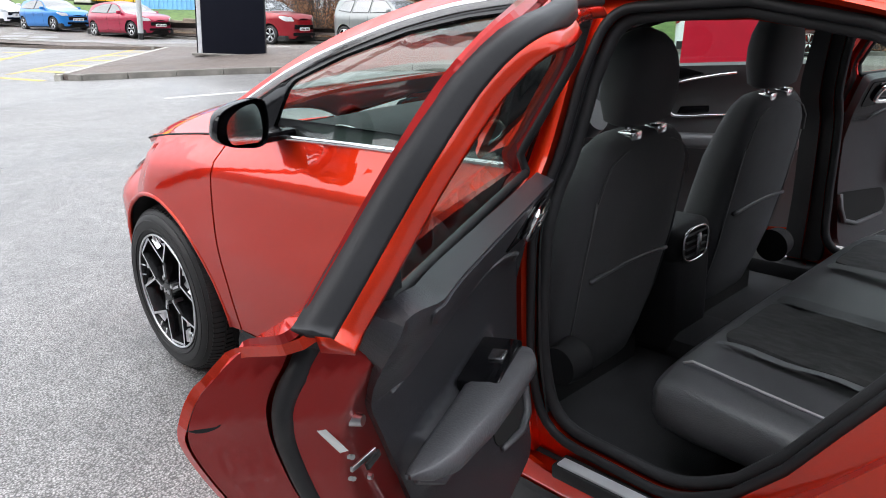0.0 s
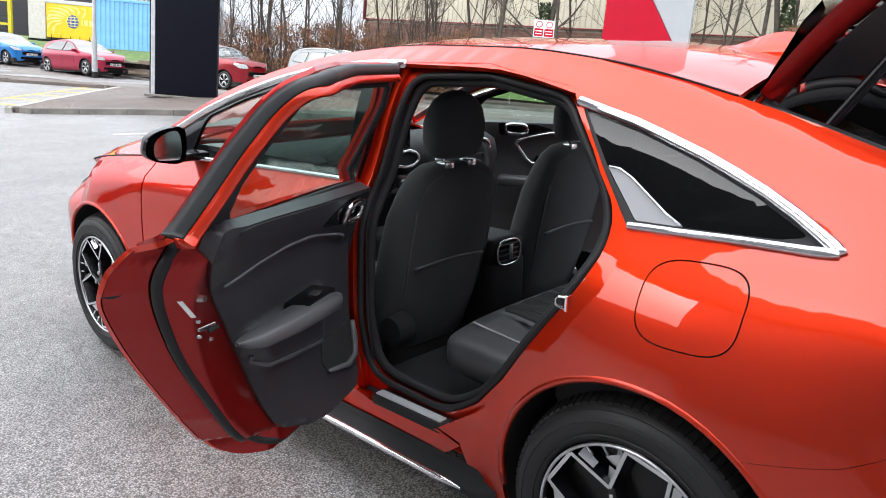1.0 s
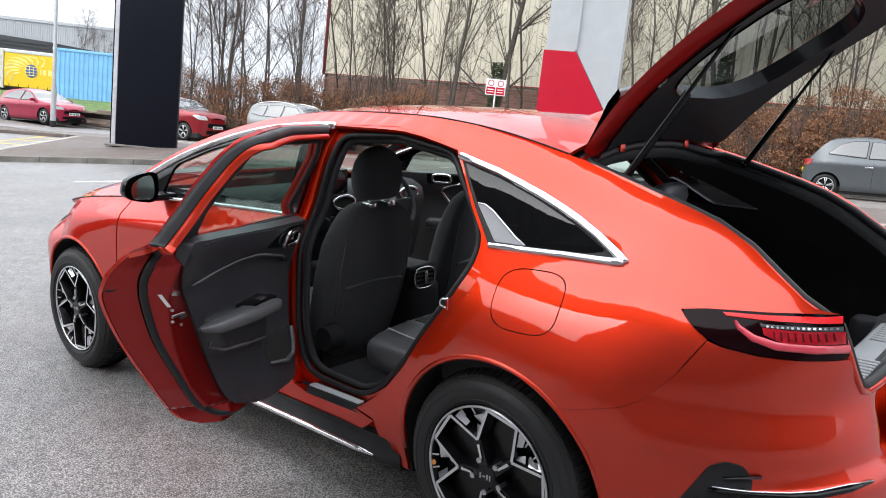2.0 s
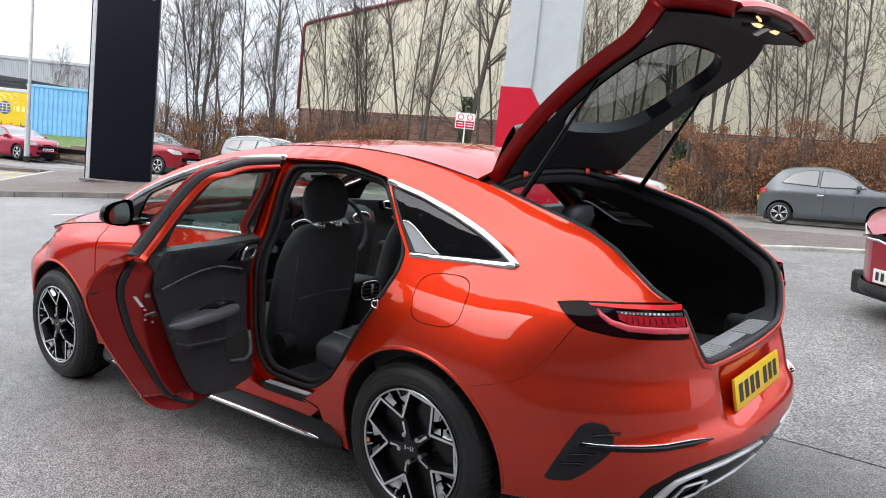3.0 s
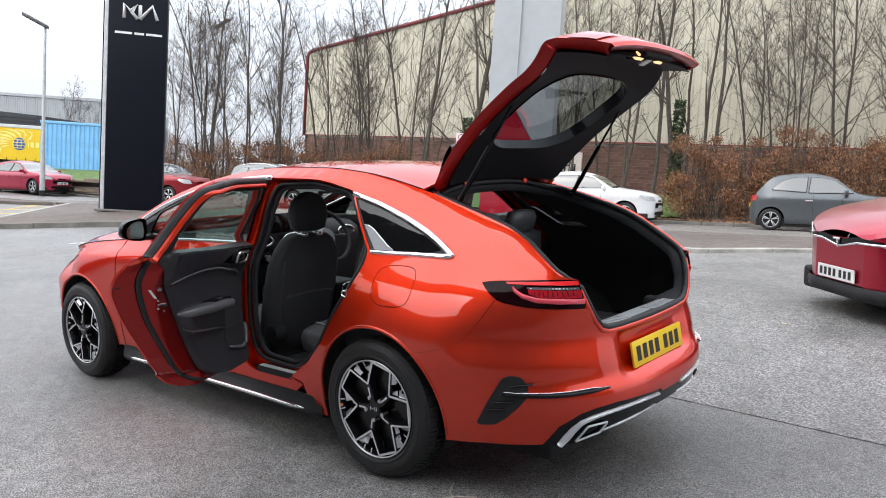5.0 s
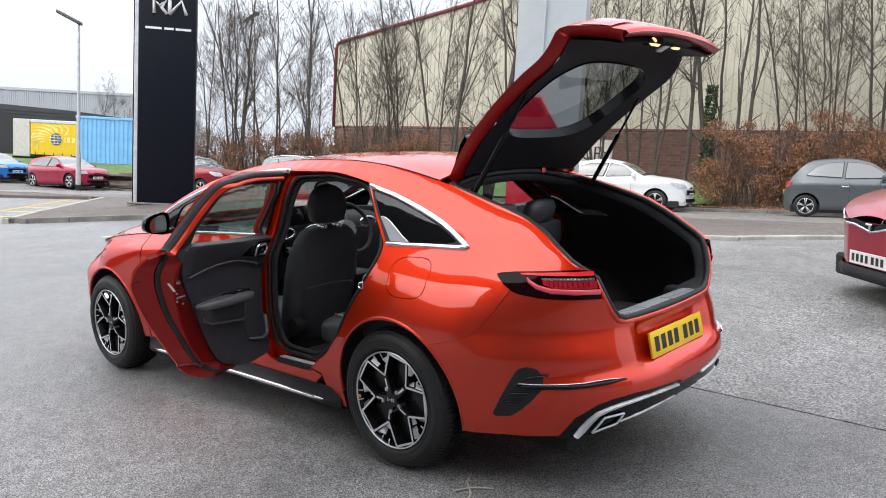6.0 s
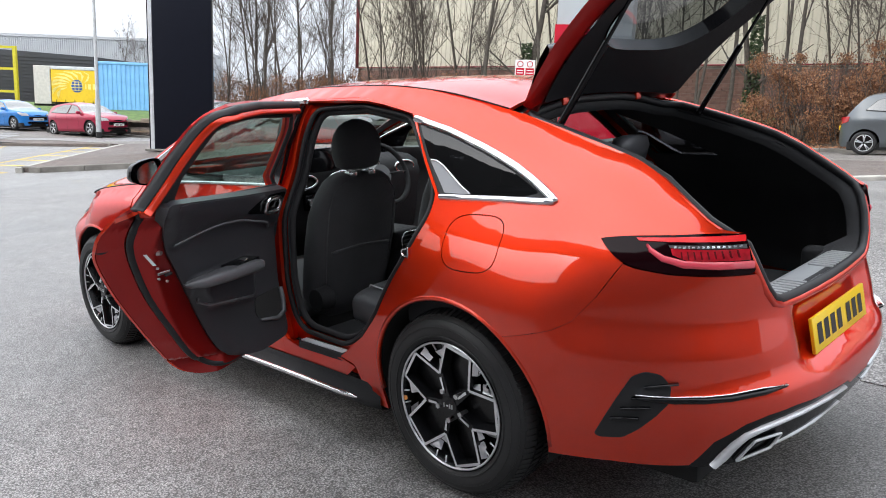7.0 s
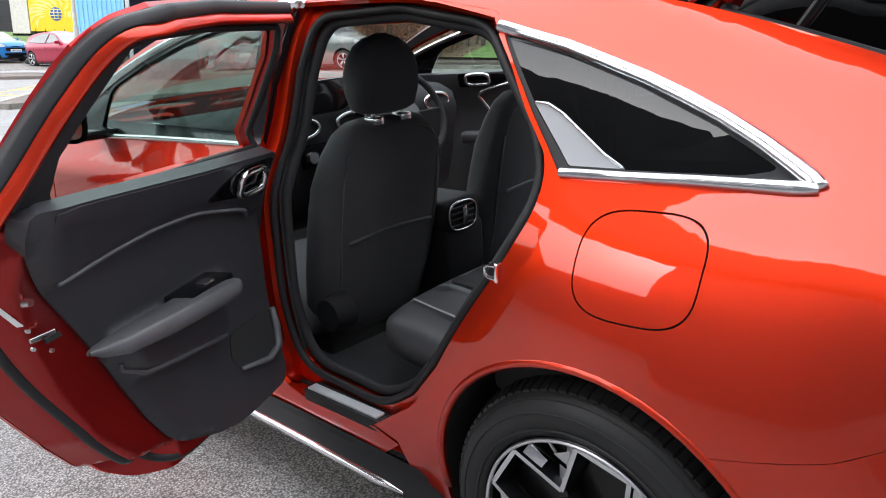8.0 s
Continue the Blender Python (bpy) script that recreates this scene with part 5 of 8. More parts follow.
        for a, b, far in ((star[1], star[0], c - 36), (star[2], star[3], c + 36)):
            out = (P(0.19, far, 0) - (a + b) / 2)
            out = (out - (b - a).normalized() * out.dot((b - a).normalized())).normalized()
            p, q_ = a.lerp(b, 0.12), a.lerp(b, 0.52)
            dp = Vector((0, 0.006, 0))
            V = [p + out * 0.007 + dp, q_ + out * 0.007 + dp, q_ + out * 0.020 + dp * 3, p + out * 0.026 + dp * 3]
            mesh("facet", V, [(0, 1, 2, 3)], ALLOY, rim, "bright angled facet", smooth=False)
        V = [P(0.155, c + 22, 0.012), P(0.195, c + 21, 0.004), P(0.185, c + 33, 0.006), P(0.160, c + 31, 0.02)]
        mesh("facet", V, [(0, 1, 2, 3)], ALLOY, rim, "bright angled facet", smooth=False)
        V = [P(0.118, c + 35, 0.012), P(0.150, c + 27, 0.012), P(0.158, c + 35, 0.02), P(0.13, c + 40, 0.02)]
        mesh("facet", V, [(0, 1, 2, 3)], ALLOY, rim, "bright angled facet", smooth=False)
        for ang in (30, 42):
            v_, f_ = tube([P(0.190, c + ang, 0.002), P(0.212, c + ang + 1, -0.004)], 0.003, 5)
            mesh("rim_tick", v_, f_, ALLOY, rim)
    bm = bmesh.new()
    rod(bm, (0, -0.004, 0), (0, 0.06, 0), 0.034, 0.05, 24)
    rod(bm, (0, 0.045, 0), (0, 0.06, 0), 0.20, 0.20, 36)
    part("hub", bm, WHEEL_BLACK, rim, "gloss black hub cap")
    for k in range(5):
        p = P(0.052, turn + 36 + 72 * k + 10, 0)
        bm = bmesh.new()
        rod(bm, p + Vector((0, -0.006, 0)), p + Vector((0, 0.03, 0)), 0.0095, 0.0095, 6)
        part("wheel_nut", bm, STEEL, rim, "steel wheel nut")
    for i, (x0, x1, z0, z1) in enumerate(((-0.021, -0.017, -0.008, 0.008), (-0.010, -0.002, -0.002, 0.002), (0.004, 0.008, -0.008, 0.008), (0.014, 0.018, -0.008, 0.008))):
        bm = bmesh.new()
        box(bm, x0, x1, -0.007, -0.004, z0, z1)
        part("cap_mark", bm, ALLOY, rim)
    if spot:
        bm = bmesh.new()
        rod(bm, P(0.206, 186, -0.007), P(0.206, 186, -0.003), 0.0085, n=14)
        part("paper_dot", bm, ORANGE_DOT, rim, "small orange paper dot")
    # brake
    bm = bmesh.new()
    rod(bm, (0, 0.075, 0), (0, 0.09, 0), 0.145, 0.145, 40)
    part("brake_disc", bm, STEEL, tyre, "steel brake disc")
    return tyre


wheel_build(pose(0, -0.875, ZC), 76, True)
wheel_build(pose(-2.65, -0.875, ZC), 60)
wheel_build(pose(0, 0.875, ZC, 0, 0, 180), 20)
wheel_build(pose(-2.65, 0.875, ZC, 0, 0, 180), 40)


# ---------------------------------------------------------------- the orange car: tailgate and load space
gate_path = [(0.035, 1.330, 0.505), (0.112, 1.314, 0.515), (0.231, 1.277, 0.535), (0.367, 1.219, 0.55), (0.504, 1.141, 0.565), (0.622, 1.062, 0.57), (0.713, 1.004, 0.565), (0.786, 0.977, 0.56), (0.854, 0.966, 0.55), (0.884, 0.933, 0.535), (0.909, 0.858, 0.515), (0.924, 0.780, 0.485), (0.926, 0.724, 0.455), (0.912, 0.702, 0.44)]
gx_ = pchip(*[(i, p[0]) for i, p in enumerate(gate_path)])
gz_ = pchip(*[(i, p[1]) for i, p in enumerate(gate_path)])
gw_ = pchip(*[(i, p[2]) for i, p in enumerate(gate_path)])
drop = pchip((0, 0.065), (3, 0.06), (5, 0.045), (8, 0.02), (13, 0.0))


def gate_at(u, v, inset=0.0, shrink=1.0):
    """The tailgate's outer face when shut: u from the hinge (0) to the lip (13), v across from -1 to 1; inset goes inwards."""
    x, z, w = gx_(u), gz_(u) - drop(u) * abs(v) ** 2.4, gw_(u)
    bow = 0.05 * (1 - v * v) if u > 6 else 0.05 * (1 - v * v) * max(0, (u - 2) / 4)
    dx, dz = gx_(min(u + 0.1, 13)) - gx_(max(u - 0.1, 0)), gz_(min(u + 0.1, 13)) - gz_(max(u - 0.1, 0))
    l = math.hypot(dx, dz) or 1
    nx, nz = dz / l, -dx / l
    x -= 0.035 * abs(v) ** 4 * float(np.interp(u, [5, 8, 10, 13], [0, 1, 1, 0.35]))
    return (x + bow * 0.4 + nx * inset, v * w * shrink, z + nz * inset)


SW = 65.6
us = np.linspace(0, 13, 53)
vs = np.linspace(-1, 1, 33)


VS = 6.5


def gate_loop(u0, u1, v_, n=24):
    """A rectangle in the tailgate's coordinates."""
    a, b = [], []
    for i in range(n + 1):
        u = u0 + (u1 - u0) * i / n
        a.append((u, -v_ * VS))
        b.append((u, v_ * VS))
    return a + b[::-1]


def glass_loop(grow=0.0, n=72):
    r = lambda c_: math.copysign(abs(c_) ** (2 / 3.2), c_)
    return [(4.25 + (1.95 + 2 * grow) * r(math.cos(t)), (0.73 + grow) * VS * r(math.sin(t))) for t in np.linspace(0, 2 * math.pi, n, endpoint=False)]


def gate_face(inset, shrink=1.0):
    def at(a, b):
        v_ = max(-1, min(1, b / VS))
        u = max(0.0, min(13.0, a))
        return gate_at(u, v_, inset(u, v_) if callable(inset) else inset, shrink)
    return at


gate = skin("tailgate", gate_loop(0.01, 12.99, 0.999), gate_face(0.0), PAINT, car, "raised orange-red tailgate with black lining", holes=[glass_loop(0.08)], step=0.28, lip=0.0)
g = skin("rear_window", glass_loop(0.09), gate_face(-0.003), GLASS_HATCH, gate, "grey tinted rear window", step=0.4, lip=0)
g.visible_shadow = False
skin("gate_lining", rounded([(0.5, -0.965 * VS), (12.6, -0.965 * VS), (12.6, 0.965 * VS), (0.5, 0.965 * VS)], 0.6), gate_face(lambda u, v_: 0.055 + 0.03 * (1 - v_ * v_) / (1 + math.exp(-(u - 7.4) * 5)) * (1 - 0.5 / (1 + math.exp(-(u - 11.3) * 6))), 0.97), GATE_TRIM, gate, "black plastic tailgate lining", holes=[glass_loop(0.0)], step=0.22, lip=0.0, flip=True)
# glass reveal in the lining
V, F = [], []
for i in range(61):
    t = 2 * math.pi * i / 60
    r = lambda c_: math.copysign(abs(c_) ** (2 / 3.2), c_)
    u, v_ = 4.25 + 1.91 * r(math.cos(t)), 0.72 * r(math.sin(t))
    V += [gate_at(u, v_, 0.005), gate_at(u, v_, 0.062, 0.985)]
F = [(2 * i, 2 * i + 2, 2 * i + 3, 2 * i + 1) for i in range(60)]
mesh("window_reveal", V, F, GLOSS, gate)
# painted edge between outer face and lining
for sg in (-1, 1):
    V = []
    for u in us:
        V += [gate_at(u, sg), gate_at(u, sg * 0.985, 0.02, 0.995), gate_at(u, sg * 0.935, 0.05, 0.985)]
    F = [(3 * i + k, 3 * i + 3 + k, 3 * i + 4 + k, 3 * i + 1 + k) for i in range(len(us) - 1) for k in (0, 1)]
    mesh("gate_edge", V, F, PAINT_SHADED, gate)
V = []
for v_ in vs:
    V += [gate_at(13, v_), gate_at(13, v_, 0.03), gate_at(12.6, v_ * 0.965, 0.05, 0.985)]
mesh("gate_lip", V, [(3 * i + k, 3 * i + 3 + k, 3 * i + 4 + k, 3 * i + 1 + k) for i in range(32) for k in (0, 1)], PAINT_SHADED, gate)
V = []
for v_ in vs:
    V += [gate_at(0, v_), gate_at(0.0, v_, 0.03), gate_at(0.5, v_ * 0.965, 0.05, 0.985)]
mesh("gate_lip", V, [(3 * i + k, 3 * i + 3 + k, 3 * i + 4 + k, 3 * i + 1 + k) for i in range(32) for k in (0, 1)], PAINT_SHADED, gate)
# spoiler blade at the hinge end, lamp ends, lights, grip
for sg in (-1, 1):
    V, F = grid(lambda i, j: gate_at(9.6 + 1.5 * j / 4, sg * (0.62 + 0.37 * i / 8), -0.005), 9, 5)
    mesh("gate_lamp", V, F, LAMP_DEEP, gate, "red lamp across the tailgate")
for v_ in (-0.22, 0.22):
    c = Vector(gate_at(12.3, v_, 0.078))
    bm = bmesh.new()
    box(bm, -0.014, 0.016, -0.034, 0.034, -0.012, 0.012, 0.004, 2, Matrix.Translation(c) @ pose(0, 0, 0, 0, 25, 0))
    part("courtesy_lamp", bm, WARM, gate, "lit warm courtesy lamp")
bm = bmesh.new()
box(bm, -0.03, 0.03, -0.02, 0.03, -0.01, 0.01, 0.004, 2, Matrix.Translation(Vector(gate_at(11.1, 0.02, 0.085))) @ pose(0, 0, 0, 0, 40, 0))
part("grip", bm, STEEL, gate, "grey pull grip")
bm = bmesh.new()
box(bm, -0.05, 0.05, -0.12, 0.16, -0.01, 0.03, 0.008, 2, Matrix.Translation(Vector(gate_at(11.3, 0.0, 0.07))) @ pose(0, 0, 0, 0, 60, 0))
part("latch_cover", bm, UNDER, gate)
# wiper and inner sill of the window
v_, f_ = tube([gate_at(6.9, 0.0, -0.03), gate_at(6.8, -0.25, -0.022), gate_at(6.65, -0.55, -0.018)], 0.008, 6)
mesh("rear_wiper", v_, f_, TRIM, gate, "black rear wiper")
# roof spoiler over the hinge
V, F = [], []
for i, y in enumerate(np.linspace(-0.50, 0.50, 25)):
    for (u, up) in ((0.0, 0.004), (0.9, 0.010), (1.7, 0.028), (2.1, 0.030), (2.05, 0.012), (1.6, -0.002)):
        V.append(gate_at(u, y / 0.52, -up))
F = [(i * 6 + k, (i + 1) * 6 + k, (i + 1) * 6 + k + 1, i * 6 + k + 1) for i in range(24) for k in range(5)]
mesh("spoiler", V, F, GLOSS, gate, "gloss black roof spoiler")
hx, hz = 0.03, 1.285
gate.matrix_local = pose(hx, 0, hz, 0, -SW, 0) @ pose(-hx, 0, -hz)

# gas struts
for sg in (-1, 1):
    a, b = Vector((0.197, sg * 0.515, 1.205)), Vector((0.508, sg * 0.49, 1.677))
    bm = bmesh.new()
    rod(bm, a, a.lerp(b, 0.55), 0.012, n=12)
    rod(bm, a.lerp(b, 0.5), b, 0.006, n=10)
    bmesh.ops.create_uvsphere(bm, u_segments=10, v_segments=6, radius=0.014, matrix=Matrix.Translation(a))
    bmesh.ops.create_uvsphere(bm, u_segments=10, v_segments=6, radius=0.014, matrix=Matrix.Translation(b))
    part("gas_strut", bm, GLOSS, car, "black gas strut")
for sg in (-0.26, 0.26):
    bm = bmesh.new()
    box(bm, -0.03, 0.06, sg - 0.02, sg + 0.02, 1.27, 1.30, 0.006, 2)
    part("hinge", bm, PAINT, car)

# the opening's rim and seal
rim_half = [(0.02, 0.0), (0.02, 0.15), (0.02, 0.30), (0.025, 0.42), (0.035, 0.48)]
rim3 = [Vector((x, y, roof(0.02, y)[2] - 0.045)) for x, y in rim_half]
side3 = [Vector((x, half(x, Z_EDGE(x)) - 0.015, Z_EDGE(x) - 0.018)) for x in (0.10, 0.2, 0.3, 0.4, 0.5, 0.6, 0.68, 0.75, 0.80)]
tail3 = [Vector((0.835, 0.545, 0.88)), Vector((0.855, 0.525, 0.82)), Vector((0.87, 0.49, 0.755)), Vector((0.878, 0.45, 0.712)), Vector((0.885, 0.40, 0.695)), Vector((0.892, 0.30, 0.69)), Vector((0.90, 0.15, 0.688)), Vector((0.902, 0.0, 0.687))]
ring = rim3 + side3 + tail3
ring = ring + [Vector((p.x, -p.y, p.z)) for p in ring[1:-1][::-1]]
mid = Vector((0.45, 0, 1.0))
v_, f_ = tube(ring, 0.013, 8, True)
rim_ob = mesh("load_opening", v_, f_, PAINT, car, "painted flange round the load opening")
v_, f_ = tube([p + (Vector((mid.x, 0, mid.z)) - p).normalized() * 0.018 + Vector((0.006, 0, 0.006)) for p in ring], 0.015, 8, True)
mesh("load_seal", v_, f_, RUBBER, rim_ob, "black rubber load opening seal")
# inner frame: black plastic from the seal inwards
n = len(ring)
V = []
for p in ring:
    q = p + (mid - p).normalized() * 0.045
    V += [p + (mid - p).normalized() * 0.02, q + Vector((-0.012, 0, -0.012)), q + Vector((-0.10, 0, -0.02)) if p.z < 0.75 else q + Vector((-0.03, math.copysign(0.0, p.y), -0.03))]
F = [(3 * i + k, 3 * ((i + 1) % n) + k, 3 * ((i + 1) % n) + k + 1, 3 * i + k + 1) for i in range(n) for k in (0, 1)]
mesh("opening_lining", V, F, TRIM, rim_ob)
SILLPLATE = mat("grey ribbed plastic", (0.30, 0.31, 0.32), 0.4, vary=0.08, grain=0.06, grain_scale=300)
bm = bmesh.new()
box(bm, 0.765, 0.875, -0.42, 0.42, 0.640, 0.700, 0.012, 3)
sill_plate = part("sill_plate", bm, SILLPLATE, car, "grey ribbed plastic loading sill")
for sg in (-1, 1):
    for k in range(9):
        bm = bmesh.new()
        y = sg * (0.13 + 0.03 * k)
        box(bm, 0.785, 0.865, y - 0.009, y + 0.009, 0.698, 0.705, 0.002, 1)
        part("sill_rib", bm, SILLPLATE, sill_plate)
    bm = bmesh.new()
    box(bm, 0.66, 0.775, sg * 0.45 - 0.04, sg * 0.45 + 0.04, 0.54, 0.70, 0.03, 3)
    part("corner_lining", bm, TRIM, car)
bm = bmesh.new()
box(bm, 0.765, 0.80, -0.42, 0.42, 0.50, 0.65, 0.008, 2)
part("sill_wall", bm, TRIM, car)
bm = bmesh.new()
box(bm, -0.15, 0.80, -0.62, 0.62, 0.50, 0.545, 0.004, 1)
part("boot_floor", bm, CARPET, car, "black carpeted boot floor")

# side linings with a window hole, headlining, floor
lining = rounded([(-0.135, 0.99), (-0.13, 0.92), (-0.165, 0.85), (-0.235, 0.74), (-0.24, 0.55), (0.70, 0.50), (0.80, 0.60), (0.82, 0.84), (0.54, 1.075), (0.30, 1.16), (0.06, 1.235), (-0.33, 1.315), (-0.345, 1.25), (-0.245, 1.135), (-0.168, 1.05)], 0.015)
hole = rounded([(-0.25, 1.205), (0.0, 1.115), (0.24, 1.015), (-0.09, 1.012), (-0.135, 1.07)], 0.02)
for sg, fl in ((-1, True), (1, False)):
    at = lambda x, z: (x, sg * max(min(half(min(x, 0.62), z) - 0.075, half(x, z) - 0.035), 0.20), z)
    skin("side_lining", lining, at, TRIM, car, "black plastic side lining", holes=[hole], flip=fl, lip=0, step=0.05)
    at2 = lambda x, z: (x, sg * (half(x, z) - 0.085), z)
    at3 = lambda x, z: (x, sg * (half(x, z) - 0.028), z)
    skin("rail_lining", [*rail(-2.26, -0.36, 24), *[(x, z - 0.012) for x, z in edge(-0.36, -2.26, 24)]], at3, TRIM_GREY, car, "grey roof rail lining", flip=fl, step=0.05, lip=0.01)
    skin("pillar_trim", rounded([(-1.07, 0.36), (-0.935, 0.36), (-0.94, 0.95), (-0.87, 1.30), (-0.97, 1.31), (-1.06, 0.95)], 0.03), at2, TRIM, car, flip=fl, step=0.06, lip=0.02)
    at3 = lambda x, z: (x, sg * (half(x, z) - 0.03), z)
    skin("middle_pillar", [(-1.06, 0.34), (-0.955, 0.34), (-0.955, 0.95), (-0.885, 1.31), (-0.96, 1.31), (-1.045, 0.95)], at3, PAINT, car, flip=not fl, step=0.06, lip=0.03)
V, F = grid(lambda i, j: Vector(roof(np.linspace(-1.32, 0.02, 14)[i], W_EDGE(np.linspace(-1.32, 0.02, 14)[i]) * np.linspace(-1.08, 1.08, 13)[j])) - Vector((0, 0, 0.035 + 0.02 * (abs(np.linspace(-1, 1, 13)[j]) > 0.9))), 14, 13)
mesh("headlining", V, F, LINER, car, "black headlining")
bm = bmesh.new()
box(bm, -2.1, -0.2, -0.76, 0.76, 0.25, 0.29, 0.004, 1)
box(bm, -0.52, -0.15, -0.74, 0.74, 0.28, 0.42, 0.03, 2)
box(bm, -2.1, -0.3, -0.12, 0.12, 0.28, 0.36, 0.04, 2)
part("cabin_floor", bm, CARPET, car, "black carpeted cabin floor")
for sg in (-1, 1):
    bm = bmesh.new()
    box(bm, -2.0, -0.5, min(sg * 0.70, sg * 0.79), max(sg * 0.70, sg * 0.79), 0.26, 0.345, 0.015, 2)
    part("sill_trim", bm, TRIM, car)

# windscreen
V, F = grid(lambda i, j: (lambda x, q, s: (x, q * W_EDGE(x), Z_EDGE(x) + (0.075 * (1 - s) + (Z_ROOF(-1.32) - Z_EDGE(-1.32)) * s) * (1 - abs(q) ** 2.4)))(-2.30 + 0.98 * i / 14, -1 + 2 * j / 16, i / 14), 15, 17)
ws = mesh("windscreen", V, F, glass("clear windscreen", (0.78, 0.82, 0.80)), car, "clear windscreen")
ws.visible_shadow = False

# ---------------------------------------------------------------- seats and dashboard
def cushion(name, levels, material, parent, label="", n=28, power=3.2):
    """A padded form through cross-sections (centre, half-width across y, half-thickness, direction of thickness)."""
    V, F = [], []
    for c, w, d, ax in levels:
        c, ax = Vector(c), Vector(ax).normalized()
        for k in range(n):
            a = 2 * math.pi * k / n
            p = lambda t: math.copysign(abs(t) ** (2 / power), t)
            V.append(c + Vector((0, w * p(math.cos(a)), 0)) + ax * d * p(math.sin(a)))
    for i in range(len(levels) - 1):
        for k in range(n):
            F.append((i * n + k, i * n + (k + 1) % n, (i + 1) * n + (k + 1) % n, (i + 1) * n + k))
    F += [tuple(range(n))[::-1], tuple(range((len(levels) - 1) * n, len(levels) * n))]
    return mesh(name, V, F, material, parent, label)


def front_seat(y, label):
    lean = (0.985, 0, -0.17)
    pts = [(-1.165, 0.335, 0.17, 0.05), (-1.16, 0.35, 0.20, 0.07), (-1.145, 0.43, 0.225, 0.082), (-1.11, 0.55, 0.238, 0.085), (-1.07, 0.70, 0.245, 0.08), (-1.04, 0.82, 0.240, 0.075), (-1.015, 0.91, 0.215, 0.066), (-1.005, 0.965, 0.180, 0.055), (-1.0, 0.992, 0.14, 0.042), (-1.0, 1.003, 0.08, 0.02)]
    seat = cushion("front_seat", [((x, y, z), w, d, lean) for x, z, w, d in pts], CLOTH, car, label, 40, 3.0)
    hp = [(1.014, 0.05, 0.018), (1.019, 0.088, 0.036), (1.03, 0.113, 0.05), (1.08, 0.131, 0.056), (1.13, 0.131, 0.057), (1.17, 0.117, 0.054), (1.20, 0.092, 0.047), (1.22, 0.060, 0.034), (1.232, 0.022, 0.012)]
    cushion("headrest", [((-0.995 + 0.05 * (z - 1.0), y, z), w, d, (1, 0, -0.1)) for z, w, d in hp], CLOTH, seat, "black cloth headrest", 32, 2.4)
    for dy in (-0.055, 0.055):
        bm = bmesh.new()
        rod(bm, (-0.985, y + dy, 0.985), (-0.982, y + dy, 1.04), 0.0075, n=10)
        part("headrest_post", bm, CHROME, seat, "chrome headrest post")
        bm = bmesh.new()
        box(bm, -1.0, -0.958, y + dy - 0.022, y + dy + 0.022, 0.984, 1.006, 0.005, 2)
        part("post_collar", bm, SATIN, seat, "satin silver post collar")
    cushion("seat_cushion", [((-1.62, y, 0.44), 0.20, 0.03, (0, 0, 1)), ((-1.60, y, 0.44), 0.24, 0.07, (0, 0, 1)), ((-1.40, y, 0.43), 0.255, 0.085, (0, 0, 1)), ((-1.18, y, 0.40), 0.25, 0.08, (0, 0, 1)), ((-1.12, y, 0.39), 0.22, 0.05, (0, 0, 1))], CLOTH, seat, "black cloth seat cushion")
    back = lambda z: np.interp(z, [p[1] for p in pts], [p[0] + p[3] * 0.985 for p in pts])
    # seat back shell edge, pocket line and stitching
    v_, f_ = tube([(back(z) + 0.001, y + yy, z) for yy, z in [(-0.17 + 0.34 * i / 14, 0.655 + 0.012 * math.sin(math.pi * i / 14)) for i in range(15)]], 0.006, 6)
    mesh("pocket_edge", v_, f_, LEATHER, seat, "black map pocket edge")
    v_, f_ = tube([(back(z) - 0.006, y + yy, z) for yy, z in [(-0.195, 0.86), (-0.18, 0.91), (-0.15, 0.945), (-0.10, 0.965), (0, 0.972), (0.10, 0.965), (0.15, 0.945), (0.18, 0.91), (0.195, 0.86)]], 0.0022, 5)
    mesh("stitching", v_, f_, TRIM_GREY, seat, "grey stitched seam")
    for sg in (-1, 1):
        v_, f_ = tube([(back(z) - 0.012, y + sg * yy, z) for yy, z in [(0.165, 0.40), (0.185, 0.55), (0.195, 0.70), (0.19, 0.86)]], 0.003, 5)
        mesh("side_seam", v_, f_, LEATHER, seat)
    bm = bmesh.new()
    out = -1 if y < 0 else 1
    rod(bm, (-1.03, y + out * 0.19, 0.455), (-1.03, y + out * 0.258, 0.455), 0.056, 0.048, 28)
    part("recliner_cover", bm, TRIM, seat, "round black recliner cover")
    bm = bmesh.new()
    box(bm, -1.6, -1.1, y - 0.2, y + 0.2, 0.28, 0.36, 0.005, 1)
    part("seat_base", bm, UNDER, seat)
    return seat


front_seat(-0.36, "black cloth front seat with headrest")
front_seat(0.36, "black cloth front seat with headrest")

# centre console with its rear vent
bm = bmesh.new()
box(bm, -1.75, -1.01, -0.13, 0.09, 0.30, 0.60, 0.03, 3)
box(bm, -1.42, -1.0, -0.135, 0.065, 0.58, 0.685, 0.03, 3)
console = part("centre_console", bm, TRIM, car, "black centre console")
ringp = [(-0.045 + 0.068 * math.copysign(abs(math.cos(t)) ** 0.7, math.cos(t)), 0.63 + 0.048 * math.copysign(abs(math.sin(t)) ** 0.7, math.sin(t))) for t in np.linspace(0, 2 * math.pi, 28, endpoint=False)]
v_, f_ = tube([(-0.992, y, z) for y, z in ringp], 0.004, 6, True)
vent_ring = mesh("rear_vent", v_, f_, SATIN, console, "satin rimmed rear air vent")
